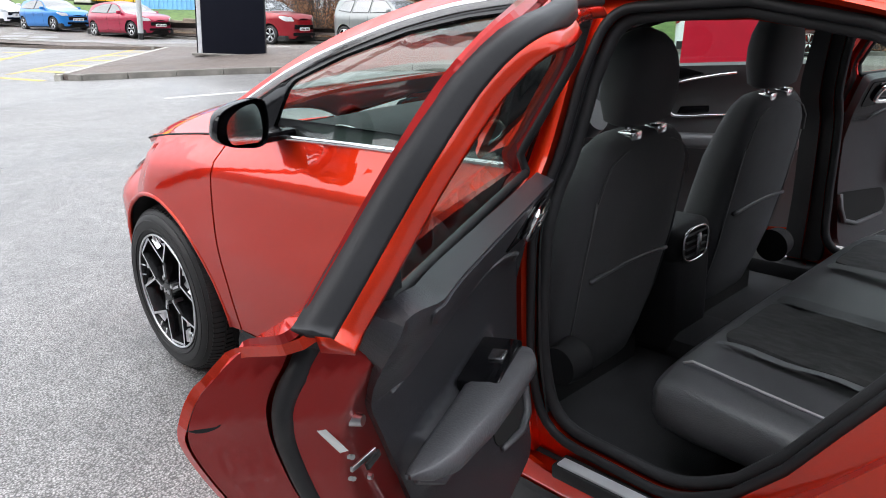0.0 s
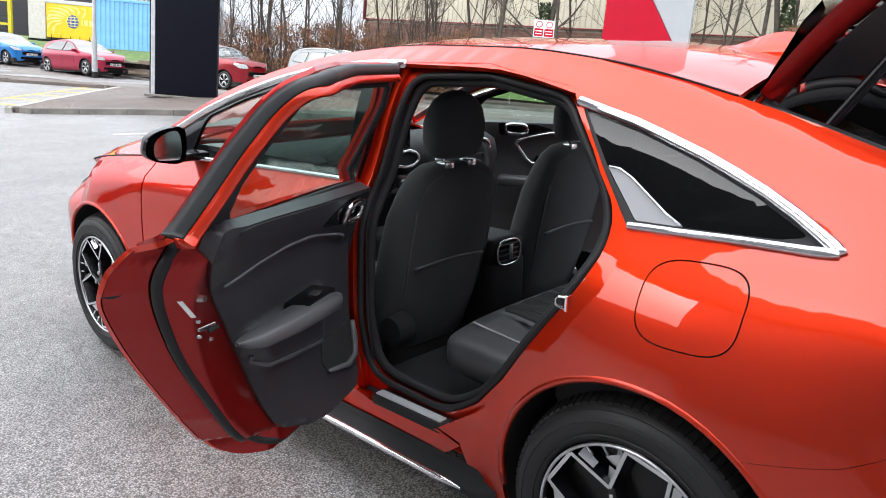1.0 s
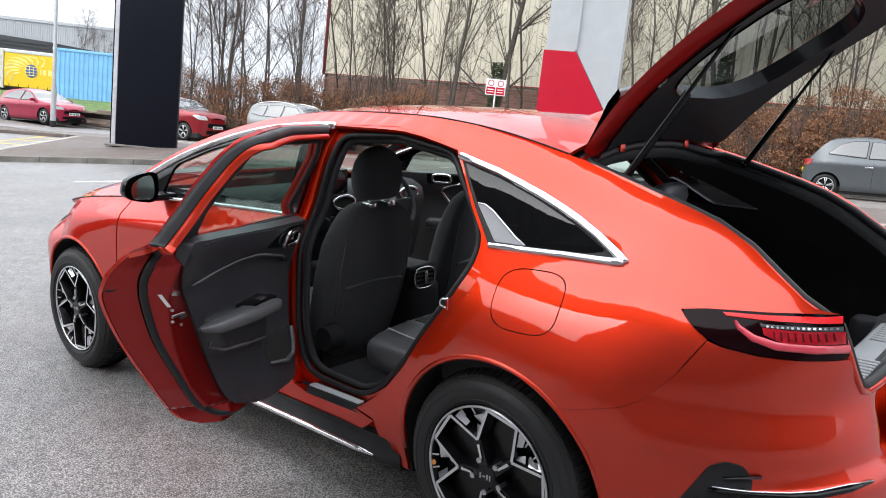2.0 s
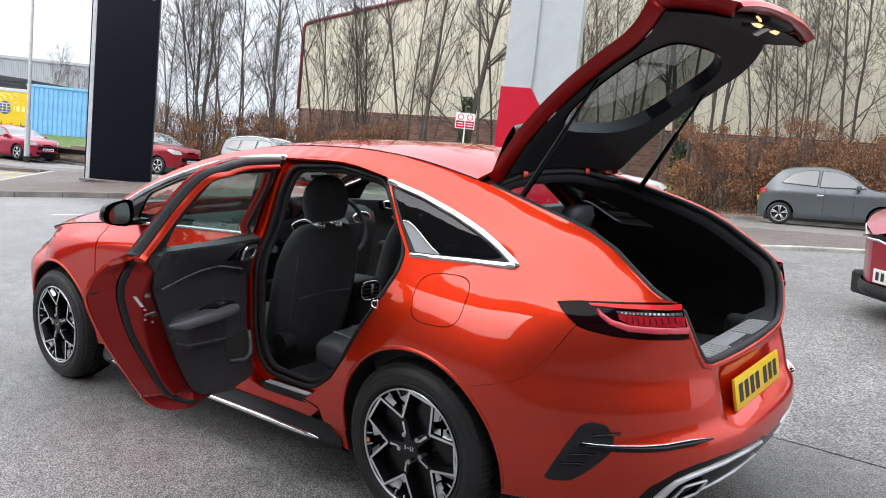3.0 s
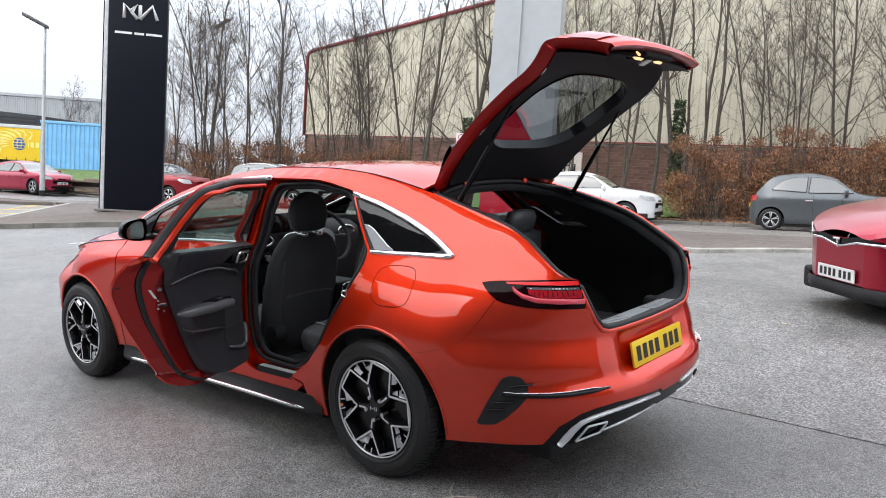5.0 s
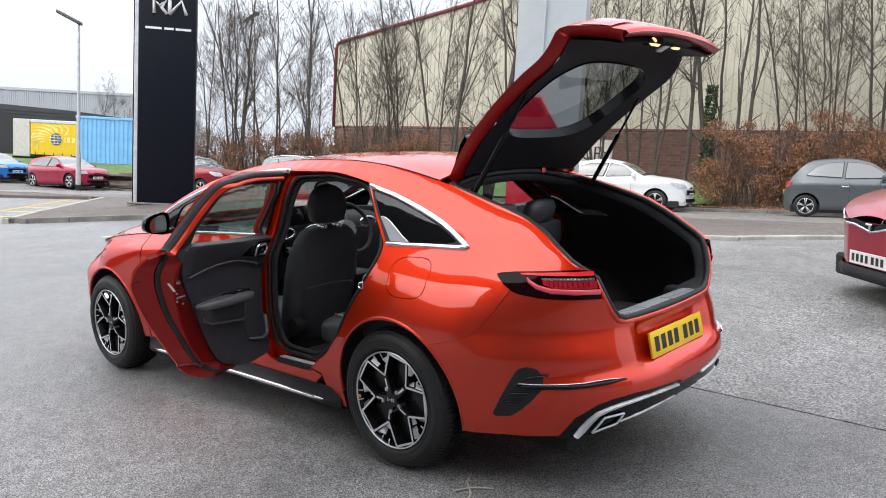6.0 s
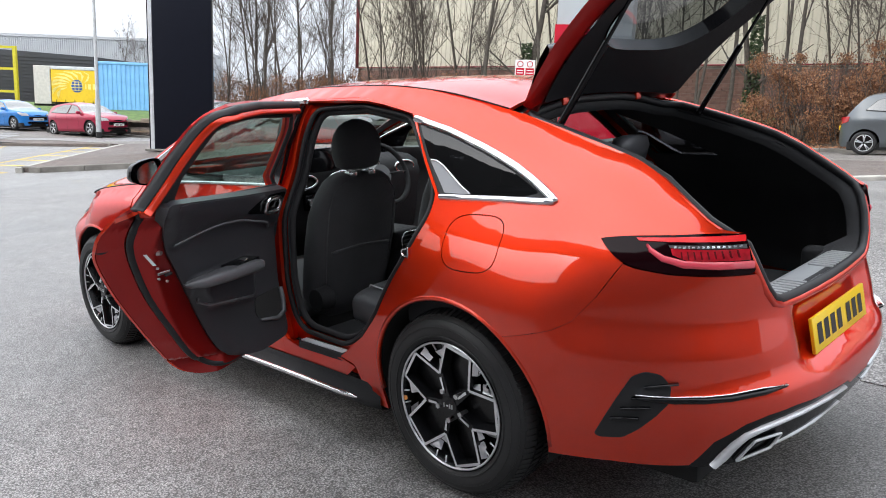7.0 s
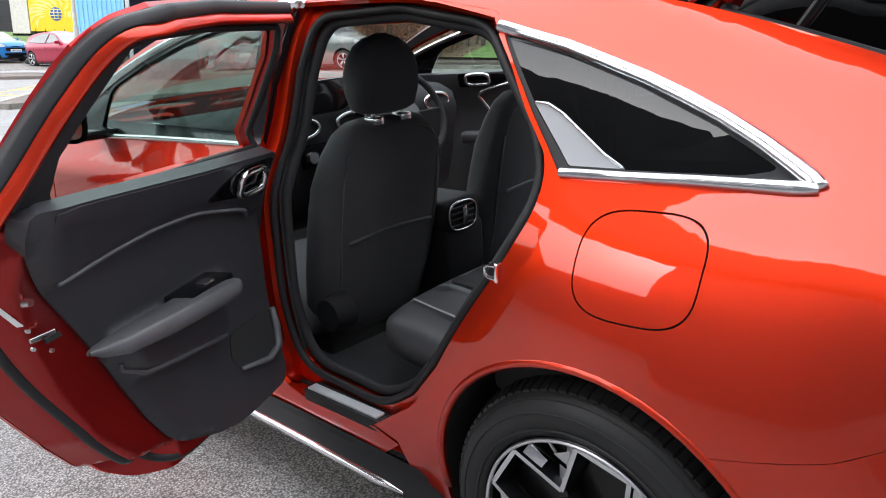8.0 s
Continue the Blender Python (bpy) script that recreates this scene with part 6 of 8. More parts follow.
V = [(-0.996, y, z) for y, z in ringp]
mesh("vent_back", V, [tuple(range(28))], UNDER, vent_ring, smooth=False)
for k in range(4):
    bm = bmesh.new()
    z = 0.60 + 0.02 * k
    box(bm, -0.997, -0.988, -0.100, 0.010, z - 0.002, z + 0.002, 0.001, 1)
    part("vent_slat", bm, TRIM_GREY, vent_ring)
bm = bmesh.new()
box(bm, -0.99, -0.980, -0.055, -0.035, 0.598, 0.662, 0.003, 2)
part("vent_tab", bm, SATIN, vent_ring)

# rear bench
bench = cushion("rear_bench", [((-0.765, 0, 0.475), 0.60, 0.03, (0, 0, 1)), ((-0.76, 0, 0.475), 0.635, 0.065, (0, 0, 1)), ((-0.735, 0, 0.475), 0.655, 0.085, (0, 0, 1)), ((-0.66, 0, 0.475), 0.665, 0.092, (0, 0, 1)), ((-0.45, 0, 0.46), 0.66, 0.085, (0, 0, 1)), ((-0.24, 0, 0.45), 0.64, 0.08, (0, 0, 1)), ((-0.20, 0, 0.45), 0.60, 0.05, (0, 0, 1))], LEATHER, car, "black leatherette rear bench with cloth centre and grey piping", 64, 4.5)
QUILT = mat("black quilted cloth", (0.06, 0.06, 0.063), 0.85, vary=0.35, scale=26, grain=0.3, grain_scale=300, bump=0.6, stretch=(1, 2.4, 1))


def bench_top(x, y):
    front = min(1, max(0, (x + 0.76) / 0.08))
    return (x, y, 0.536 + 0.028 * front**0.5 - 0.05 * (x + 0.66) + 0.004 * math.sin(34 * x + 5 * math.sin(9 * y)) * math.sin(22 * y) - 0.02 * max(0, abs(y) - 0.5) / 0.15)


for y0, y1 in ((-0.46, -0.17), (0.17, 0.46)):
    skin("cloth_panel", rounded([(-0.705, y0 + 0.02), (-0.26, y0), (-0.26, y1), (-0.705, y1 - 0.02)], 0.03), bench_top, QUILT, bench, "quilted black cloth panel", step=0.018, lip=0.012, lift=0.010)
for y in (-0.475, -0.155, 0.155, 0.475):
    V, F = grid(lambda i, j: Vector(bench_top(-0.70 + 0.44 * i / 12, y + (0.022 if abs(y) < 0.3 else 0.010) * (j - 1) + 0.02 * (-0.7 + 0.44 * i / 12 + 0.5))) + Vector((0, 0, 0.014)), 13, 3)
    mesh("pale_band", V, F, TRIM_GREY if abs(y) < 0.3 else PIPING, bench, "pale grey seam band")
for sg in (-1, 1):
    v_, f_ = tube([(-0.768, sg * 0.53, 0.46), (-0.755, sg * 0.55, 0.53), (-0.70, sg * 0.58, 0.566), (-0.55, sg * 0.60, 0.562), (-0.35, sg * 0.61, 0.548)], 0.003, 5)
    mesh("piping", v_, f_, STITCH, bench, "pale grey piping")
for y, w in ((-0.33, 0.30), (0.33, 0.30)):
    cushion("bench_back", [((-0.245, y, 0.46), w * 0.95, 0.05, (1, 0, -0.3)), ((-0.225, y, 0.52), w, 0.075, (1, 0, -0.3)), ((-0.15, y, 0.72), w, 0.075, (1, 0, -0.3)), ((-0.09, y, 0.90), w * 0.97, 0.06, (1, 0, -0.3)), ((-0.06, y, 0.985), w * 0.85, 0.04, (1, 0, -0.3)), ((-0.055, y, 1.0), w * 0.6, 0.02, (1, 0, -0.3))], LEATHER, bench, "black seat back")
for y in (-0.36, 0.0, 0.36):
    cushion("rear_headrest", [((-0.055, y, 0.99), 0.09, 0.03, (1, 0, 0)), ((-0.055, y, 1.01), 0.125, 0.05, (1, 0, 0)), ((-0.04, y, 1.07), 0.13, 0.052, (1, 0, 0)), ((-0.035, y, 1.11), 0.11, 0.04, (1, 0, 0)), ((-0.035, y, 1.12), 0.06, 0.015, (1, 0, 0))], LEATHER, bench, "black rear headrest", 24, 2.8)

# dashboard and steering wheel
V, F = [], []
prof = [(-2.06, 0.96), (-1.95, 0.975), (-1.82, 0.965), (-1.74, 0.93), (-1.72, 0.86), (-1.74, 0.78), (-1.76, 0.66), (-1.80, 0.52), (-1.90, 0.45)]
V, F = grid(lambda i, j: (prof[j][0] + 0.03 * abs(np.linspace(-1, 1, 15)[i]) ** 2, np.linspace(-0.73, 0.73, 15)[i], prof[j][1]), 15, len(prof))
dash = mesh("dashboard", V, F, TRIM, car, "black dashboard with silver vents")
v_, f_ = tube([(-1.715, -0.68, 0.87), (-1.705, -0.3, 0.865), (-1.70, -0.12, 0.865)], 0.008, 6)
mesh("trim_strip", v_, f_, SATIN, dash, "satin silver trim strip")
for y, z in ((-0.62, 0.90), (-0.12, 0.885), (0.12, 0.885), (0.62, 0.90)):
    v_, f_ = tube([(-1.708, y + 0.075 * math.cos(t), z + 0.035 * math.sin(t)) for t in np.linspace(0, 2 * math.pi, 20, endpoint=False)], 0.008, 6, True)
    vent_ob = mesh("dash_vent", v_, f_, SATIN, dash, "silver rimmed air vent")
    mesh("vent_back", [(-1.714, y + 0.075 * math.cos(t), z + 0.035 * math.sin(t)) for t in np.linspace(0, 2 * math.pi, 20, endpoint=False)], [tuple(range(20))], UNDER, vent_ob, smooth=False)
bm = bmesh.new()
box(bm, -1.735, -1.70, -0.14, 0.14, 0.93, 1.06, 0.01, 2)
part("display", bm, GLOSS, dash, "dark display screen")
bm = bmesh.new()
box(bm, -1.735, -1.705, -0.13, 0.13, 0.73, 0.82, 0.008, 2)
panel_ob = part("control_panel", bm, GLOSS, dash, "black control panel")
for y in (-0.10, 0.10):
    bm = bmesh.new()
    rod(bm, (-1.71, y, 0.775), (-1.685, y, 0.775), 0.024, 0.022, 20)
    part("control_knob", bm, SATIN, panel_ob, "silver control knob")
sw_m = pose(-1.645, 0.365, 0.872, 0, 66, 0)
bm = bmesh.new()
bmesh.ops.create_cone(bm, cap_ends=True, segments=24, radius1=0.075, radius2=0.06, depth=0.05, matrix=sw_m)
wheel_ob = part("steering_wheel", bm, LEATHER, car, "black steering wheel with silver spokes")
v_, f_ = tube([sw_m @ Vector((0.178 * math.cos(t), 0.178 * math.sin(t), 0.03)) for t in np.linspace(0, 2 * math.pi, 40, endpoint=False)], 0.015, 8, True)
mesh("wheel_rim", v_, f_, TRIM, wheel_ob)
for a in (0, 90, 180):
    c_, s_ = math.cos(radians(a + 90)), math.sin(radians(a + 90))
    v_, f_ = tube([sw_m @ Vector((0.05 * c_, 0.05 * s_, 0.02)), sw_m @ Vector((0.12 * c_, 0.12 * s_, 0.025)), sw_m @ Vector((0.17 * c_, 0.17 * s_, 0.03))], 0.010, 8, False, 0.5)
    mesh("spoke", v_, f_, SATIN if a else TRIM, wheel_ob, "satin silver spoke" if a else "black spoke")
# roof aerial fin
V, F = [], []
for i in range(9):
    t = i / 8
    x = -0.26 + 0.20 * t
    h = 0.002 + 0.062 * math.sin(min(1, t * 1.15) * math.pi / 2) ** 1.6 * (1 if t < 0.95 else 0.7)
    base = roof(x, 0)[2]
    V += [(x, -0.028 * (1 - 0.4 * t), base - 0.004), (x + 0.02 * t, 0, base + h), (x, 0.028 * (1 - 0.4 * t), base - 0.004)]
F = [(3 * i + k, 3 * i + 3 + k, 3 * i + 4 + k, 3 * i + 1 + k) for i in range(8) for k in (0, 1)] + [(24, 26, 25)]
mesh("aerial_fin", V, F, PAINT, car, "body-coloured aerial fin")


# ---------------------------------------------------------------- kerbs, pavements, markings
ROAD_DIR, ROAD_TURN = Vector((0.978, 0.208)), 12.0
ROAD_AT = Vector((-4.0, 18.9))  # the row of parked cars


def road_xy(along, across):
    """A place by the metres along the row of parked cars and across it, away from the forecourt."""
    n = Vector((-ROAD_DIR.y, ROAD_DIR.x))
    p = ROAD_AT + ROAD_DIR * along + n * across
    return p.x, p.y


def strip(a0, a1, c0, c1, n=40):
    lo = [road_xy(a0 + (a1 - a0) * i / n, c0) for i in range(n + 1)]
    hi = [road_xy(a0 + (a1 - a0) * i / n, c1) for i in range(n + 1)]
    return lo + hi[::-1]


flat_patch("road", strip(-90, 45, -6.6, 1.25), 0.006, ROAD, "grey worn asphalt road with parked cars", "road", 1.5)
far_bank = strip(-90, 45, 1.4, 3.4)
flat_patch("far_pavement", far_bank, 0.10, PAVING, "brown-grey leaf-strewn far pavement", "pavement", 1.5)


def kerb_row(name, pts, height, material, label, w=0.125, length=0.915, sink=0.0):
    """A row of kerb stones along points, each a block of its own."""
    top = tagged(new(name), label, "kerb", kind="structure")
    P = [Vector(p) for p in pts]
    seg = [(b - a).length for a, b in zip(P, P[1:])]
    total = sum(seg)
    bm = bmesh.new()
    box(bm, -0.5 * length + 0.005, 0.5 * length - 0.005, -w / 2, w / 2, -0.1, height, 0.014, 2)
    me = bpy.data.meshes.new("kerb_stone")
    bm.to_mesh(me)
    bm.free()
    me.materials.append(material)

    def at(d):
        for a, b, l in zip(P, P[1:], seg):
            if d <= l:
                return a + (b - a) * d / l
            d -= l
        return P[-1]

    d = 0.0
    while d + length <= total:
        p, q = at(d), at(d + length)
        m_ = (p + q) / 2
        z0, z1 = ground_z(p.x, p.y), ground_z(q.x, q.y)
        ob = new("kerb_stone", me)
        ob.parent = top
        ob.matrix_world = Matrix.Translation((m_.x, m_.y, (z0 + z1) / 2 - sink)) @ pose(0, 0, 0, 0, -math.degrees(math.atan2(z1 - z0, length)), math.degrees(math.atan2(q.y - p.y, q.x - p.x)))
        d += length
    return top


kerb_row("far_kerb", [road_xy(-45, 1.3), road_xy(24, 1.3)], 0.11, KERB_DARK, "dirty concrete kerb along the far side")
# pavement under the tall sign
pave = [(-15.75, 3.05), (-15.3, 3.5), (-13.8, 4.9), (-11.5, 6.6), (-8.5, 7.9), (-5.0, 8.6), road_xy(-2, -6.7), road_xy(-16, -6.7), road_xy(-24.5, -6.7), (-21.8, 8.1)]
flat_patch("pavement", rounded(pave, 0.3, 4), 0.10, PAVING, "brown-grey asphalt pavement", "pavement", 0.8)
kerb_row("pavement_kerb", [(-16.0, 3.2), (-15.65, 2.98), (-15.2, 3.4), (-13.75, 4.84), (-11.45, 6.52), (-8.45, 7.82), (-5.0, 8.52)], 0.115, KERB_DARK, "weathered concrete kerb round the pavement")
flat_patch("verge_pavement", [(-21.6, 8.0), (-28, 8.5), (-33.0, 7.35), (-60, 1.2), road_xy(-57, -6.7), road_xy(-24.5, -6.7), (-21.8, 8.1)], 0.10, PAVING, "asphalt pavement beside the road", "pavement", 1.2)
kerb_row("bay_kerb", [(-60, 1.1), (-33.0, 7.2), (-28, 8.4), (-21.6, 7.95)], 0.12, KERB_DARK, "weathered kerb behind the marked bay")
# light kerb and pavement beside the far entrance
kerb_row("entrance_kerb", [(-7.0, 8.0), (-3.2, 7.45), (-1.95, 7.35), (-0.85, 8.24), (0.9, 9.3), (9.0, 12.5)], 0.055, KERB, "pale concrete kerb at the entrance", 0.15)
flat_patch("entrance_pavement", [(-7.0, 8.1), (-3.2, 7.55), (-1.95, 7.45), (-0.9, 8.33), (0.85, 9.4), (9.0, 12.6), road_xy(14, -6.7), road_xy(-2, -6.7)], 0.045, PAVING, "worn asphalt pavement at the entrance", "pavement", 0.8)
# the marked bay
for k in range(9):
    if k < 5:
        a, b = Vector((-18.6, 3.0)).lerp(Vector((-23.5, 7.9)), 0.1 + k * 0.19), Vector((-16.2, 3.3)).lerp(Vector((-21.6, 8.0)), 0.12 + k * 0.2)
    else:
        a, b = Vector((-22.3, 3.4)).lerp(Vector((-29.5, 7.6)), (k - 5) * 0.3), Vector((-25.2, 2.2)).lerp(Vector((-33.0, 6.6)), (k - 5) * 0.3)
    flat_patch("yellow_stripe", [(a.x, a.y), (a.x - 0.10, a.y + 0.12), (b.x - 0.10, b.y + 0.12), (b.x, b.y)][:: 1 if k >= 5 else -1], 0.004, YELLOW_LINE, "worn yellow hatching line", "road marking", 0.8)
for a, b in (((-18.6, 3.0), (-23.7, 8.0)), ((-22.3, 3.2), (-29.5, 7.6)), ((-16.1, 2.9), (-20.4, 2.3))):
    a, b = Vector(a), Vector(b)
    n_ = Vector((-(b - a).y, (b - a).x)).normalized() * 0.06
    flat_patch("yellow_edge_line", [tuple(a - n_), tuple(b - n_), tuple(b + n_), tuple(a + n_)], 0.005, YELLOW_LINE, "worn yellow bay line", "road marking", 0.8)
flat_patch("pale_edge_line", [(-15.68, 3.08), (-21.55, 8.0), (-21.68, 7.93), (-15.8, 3.0)], 0.108, KERB, "pale line along the pavement's edge", "road marking", 0.8)
flat_patch("white_dash", [(-11.0, 2.95), (-10.4, 4.15), (-10.28, 4.1), (-10.88, 2.9)], 0.004, WHITE_LINE, "worn white painted dash", "road marking", 0.4)
for a0 in (-30, -22, -14, -6, 2, 10):
    flat_patch("centre_dash", strip(a0, a0 + 3, -2.75, -2.65, 4), 0.010, WHITE_LINE, "worn white centre line dash", "road marking", 0.8)
# seam and patch in the asphalt, twigs
SEAM_LOOP = [(-6.0, 1.25), (-2.0, 1.1), (0.53, 0.98), (0.97, 0.95), (1.72, 0.88), (10, 0.3), (10, 12.6), (0.9, 9.15), (-0.85, 8.05), (-1.95, 7.2), (-3.2, 7.28), (-6.0, 7.7)]
flat_patch("coarse_patch", SEAM_LOOP, 0.004, COARSE, "coarser pale grey asphalt beyond a seam", "ground", 0.5)
TWIG = mat("pale dry twig", (0.42, 0.38, 0.32), 0.8)
for pts in ([(0.50, -0.98), (0.44, -0.87), (0.36, -0.80), (0.32, -0.72)], [(0.37, -0.90), (0.41, -0.83), (0.49, -0.78)]):
    v_, f_ = tube([LEAN @ Vector((x, y, 0.006)) for x, y in pts], 0.004, 5)
    tagged(mesh("twig", v_, f_, TWIG), "pale dry twig lying on the asphalt", "twig")
LEAF_FLAT = mat("pale fallen leaf", (0.40, 0.33, 0.22), 0.8)
v_ = [LEAN @ Vector((0.56 + 0.05 * math.cos(t), 3.37 + 0.022 * math.sin(t), 0.008 + 0.006 * math.cos(2 * t))) for t in np.linspace(0, 2 * math.pi, 10, endpoint=False)]
tagged(mesh("fallen_leaf", v_, [tuple(range(10))], LEAF_FLAT), "pale dry leaf lying on the asphalt", "leaf")

# ---------------------------------------------------------------- the bank and the building
def bank_z(x, y):
    p = Vector((x, y)) - ROAD_AT
    n = Vector((-ROAD_DIR.y, ROAD_DIR.x))
    c = p.dot(n)
    return ground_z(x, y) + 0.08 + float(np.interp(c, [3.0, 4.2, 6.5, 12, 40], [0, 0.30, 0.85, 1.0, 1.0]))


V, F = grid(lambda i, j: (lambda x, y: (x, y, bank_z(x, y) + 0.05 * noise.noise(Vector((x, y, 0)))))(*road_xy(-70 + 2.0 * i, [3.2, 3.8, 4.4, 5.2, 6.2, 7.5, 9, 11, 14, 18, 30][j])), 58, 11)
tagged(mesh("bank", V, F, SOIL), "bank of soil and dead leaves below the building", "bank", kind="structure")
V, F = grid(lambda i, j: (lambda x, y: (x, y, bank_z(x, y) + 0.05 + 0.05 * noise.noise(Vector((x, y, 0)))))(*road_xy(-14 + 0.5 * i, [3.25, 3.8, 4.4, 5.2, 6.2, 7.5, 9][j])), 23, 7)
tagged(mesh("grass_verge", V, F, GRASS), "bright green grass on the bank", "grass", kind="structure")

V, F = grid(lambda i, j: (lambda x, y: (x, y, bank_z(x, y) + 0.06 + 0.05 * noise.noise(Vector((x, y, 0)))))(*road_xy(-66 + 1.5 * i, [3.75, 4.4, 5.2, 6.2, 7.5, 9, 12][j])), 25, 7)
tagged(mesh("far_verge", V, F, GRASS), "green grass verge before the container", "grass", kind="structure")

BRICK = mat("brown-red brick", (0.145, 0.082, 0.063), 0.9, vary=0.25, scale=3, grain=0.2, grain_scale=60, random_tint=0.2)
MORTAR = mat("brown mortar", (0.22, 0.19, 0.16), 0.95, vary=0.15)
CLAD = mat("cream ribbed steel cladding", (0.52, 0.49, 0.39), 0.5, vary=0.10, scale=0.6, grain=0.05, grain_scale=8)
RED_TRIM = mat("faded red steel trim", (0.24, 0.03, 0.04), 0.5, vary=0.15)
WALL_Y, WALL_L, WALL_R = 30.2, -36.6, 22.0
BASE_Z, EAVES = 3.42, 8.75
gable = lambda x: EAVES + 0.132 * (x - WALL_L)
warehouse = thing("warehouse", Matrix.Identity(4), "cream clad warehouse with brown brick base and red trim", "building")
bm = bmesh.new()
box(bm, WALL_L, WALL_R, WALL_Y + 0.06, WALL_Y + 0.3, -1.5, BASE_Z)
base_wall = part("brick_base", bm, MORTAR, warehouse, "brown brick base wall")
# ribbed cladding
n_rib = 176
V, F = [], []
pitch = (WALL_R - WALL_L) / n_rib
for i in range(n_rib):
    x = WALL_L + pitch * i
    for dx, dy in ((0, 0.0), (0.14, 0.0), (0.17, -0.045), (0.26, -0.045), (0.30, 0.0)):
        xx = x + dx * pitch / 0.333
        V += [(xx, WALL_Y + dy, BASE_Z + 0.08), (xx, WALL_Y + dy, gable(xx))]
F = [(2 * i, 2 * i + 2, 2 * i + 3, 2 * i + 1) for i in range(len(V) // 2 - 1)]
mesh("ribbed_cladding", V, F, CLAD, warehouse, "cream ribbed steel cladding", smooth=False)
bm = bmesh.new()
box(bm, WALL_L, WALL_R, WALL_Y + 0.06, WALL_Y + 0.5, BASE_Z, EAVES - 0.3)
box(bm, WALL_L, WALL_L + 0.3, WALL_Y + 0.06, WALL_Y + 30, -1.5, EAVES - 0.3)
part("back_wall", bm, CLAD, warehouse)
for name_, pts, r_ in (("roof_trim", [(WALL_L + 0.5, WALL_Y - 0.06, EAVES + 0.05), (WALL_R, WALL_Y - 0.06, gable(WALL_R) + 0.05)], 0.11), ("corner_trim", [(WALL_L, WALL_Y - 0.05, BASE_Z), (WALL_L, WALL_Y - 0.05, EAVES - 0.4), (WALL_L + 0.12, WALL_Y - 0.05, EAVES - 0.1), (WALL_L + 0.5, WALL_Y - 0.06, EAVES + 0.05)], 0.11), ("base_trim", [(WALL_L, WALL_Y - 0.05, BASE_Z + 0.05), (WALL_R, WALL_Y - 0.05, BASE_Z + 0.05)], 0.035)):
    v_, f_ = tube(pts, r_, 6)
    mesh(name_, v_, f_, RED_TRIM, warehouse, "faded red steel trim")
# sign board on the brick
bm = bmesh.new()
box(bm, -18.1, -16.2, WALL_Y - 0.08, WALL_Y + 0.0, 1.6, 2.95, 0.01, 1)
board = part("sign_board", bm, mat("off-white sign board", (0.62, 0.56, 0.50), 0.5), warehouse, "off-white sign board with dark shapes")
SIGN_INK = mat("dark sign ink", (0.03, 0.03, 0.035), 0.6)
for cx, kind_ in ((-17.55, "ring"), (-17.0, "bowl"), (-16.55, "bar")):
    if kind_ == "ring":
        v_, f_ = tube([(cx + 0.26 * math.cos(t), WALL_Y - 0.09, 2.3 + 0.30 * math.sin(t)) for t in np.linspace(0.8, 5.5, 18)], 0.05, 5)
    elif kind_ == "bowl":
        v_, f_ = tube([(cx - 0.1, WALL_Y - 0.09, 2.0), (cx - 0.1, WALL_Y - 0.09, 2.6), (cx + 0.12, WALL_Y - 0.09, 2.58), (cx + 0.2, WALL_Y - 0.09, 2.44), (cx + 0.12, WALL_Y - 0.09, 2.3), (cx - 0.1, WALL_Y - 0.09, 2.28)], 0.045, 5)
    else:
        v_, f_ = tube([(cx, WALL_Y - 0.09, 2.0), (cx, WALL_Y - 0.09, 2.38)], 0.05, 5)
    mesh("sign_shape", v_, f_, SIGN_INK, board)

# ---------------------------------------------------------------- the tall dark sign
SIGN_BLACK = mat("satin black sign panel", (0.007, 0.008, 0.014), 0.42, vary=0.06, spec=0.12)
SIGN_WHITE = mat("white sign lettering", (0.75, 0.75, 0.75), 0.5)
SIGN_EDGE = mat("brushed silver sign edge", (0.62, 0.63, 0.65), 0.35, 0.3)
ang = math.degrees(math.atan2(7.64 - 6.5, -15.96 + 16.87))
totem = thing("tall_sign", Matrix.Translation((-16.87, 6.5, ground_z(-16.4, 7.0) + 0.10)) @ pose(0, 0, 0, 0, 0, ang), "tall black pylon sign with white emblem and silver edge", "sign")
bm = bmesh.new()
box(bm, 0.10, 1.50, 0.0, 0.30, 0.02, 6.6, 0.02, 2)
part("panel", bm, SIGN_BLACK, totem, "satin black panel")
bm = bmesh.new()
box(bm, 0.0, 0.098, 0.03, 0.27, 0.02, 6.6, 0.01, 1)
part("silver_edge", bm, SIGN_EDGE, totem, "brushed silver edge")
bm = bmesh.new()
box(bm, -0.03, -0.002, 0.05, 0.25, 0.02, 6.6, 0.005, 1)
part("edge_strip", bm, SIGN_BLACK, totem)
bm = bmesh.new()
box(bm, -0.12, 1.55, -0.08, 0.38, -0.02, 0.03, 0.01, 1)
part("base_plate", bm, KERB_DARK, totem, "grey base plate")
lz = 5.02
for pts in ([(0.42, -0.2), (0.42, 0.2), (0.56, 0.02), (0.72, 0.2), (0.60, -0.02), (0.74, -0.2)], [(0.80, 0.2), (0.80, -0.2)], [(0.80, -0.2), (1.10, 0.2), (1.22, -0.2)]):
    v_, f_ = tube([(0.06 + p[0] * 0.98, -0.012, lz + p[1] * 0.85) for p in pts], 0.045, 4)
    mesh("emblem_stroke", v_, f_, SIGN_WHITE, totem, "white emblem stroke")
for a, b in ((0.26, 0.66), (0.72, 0.95), (1.0, 1.38)):
    bm = bmesh.new()
    box(bm, a, b, -0.012, -0.001, lz - 0.56, lz - 0.505)
    part("lettering_bar", bm, SIGN_WHITE, totem)

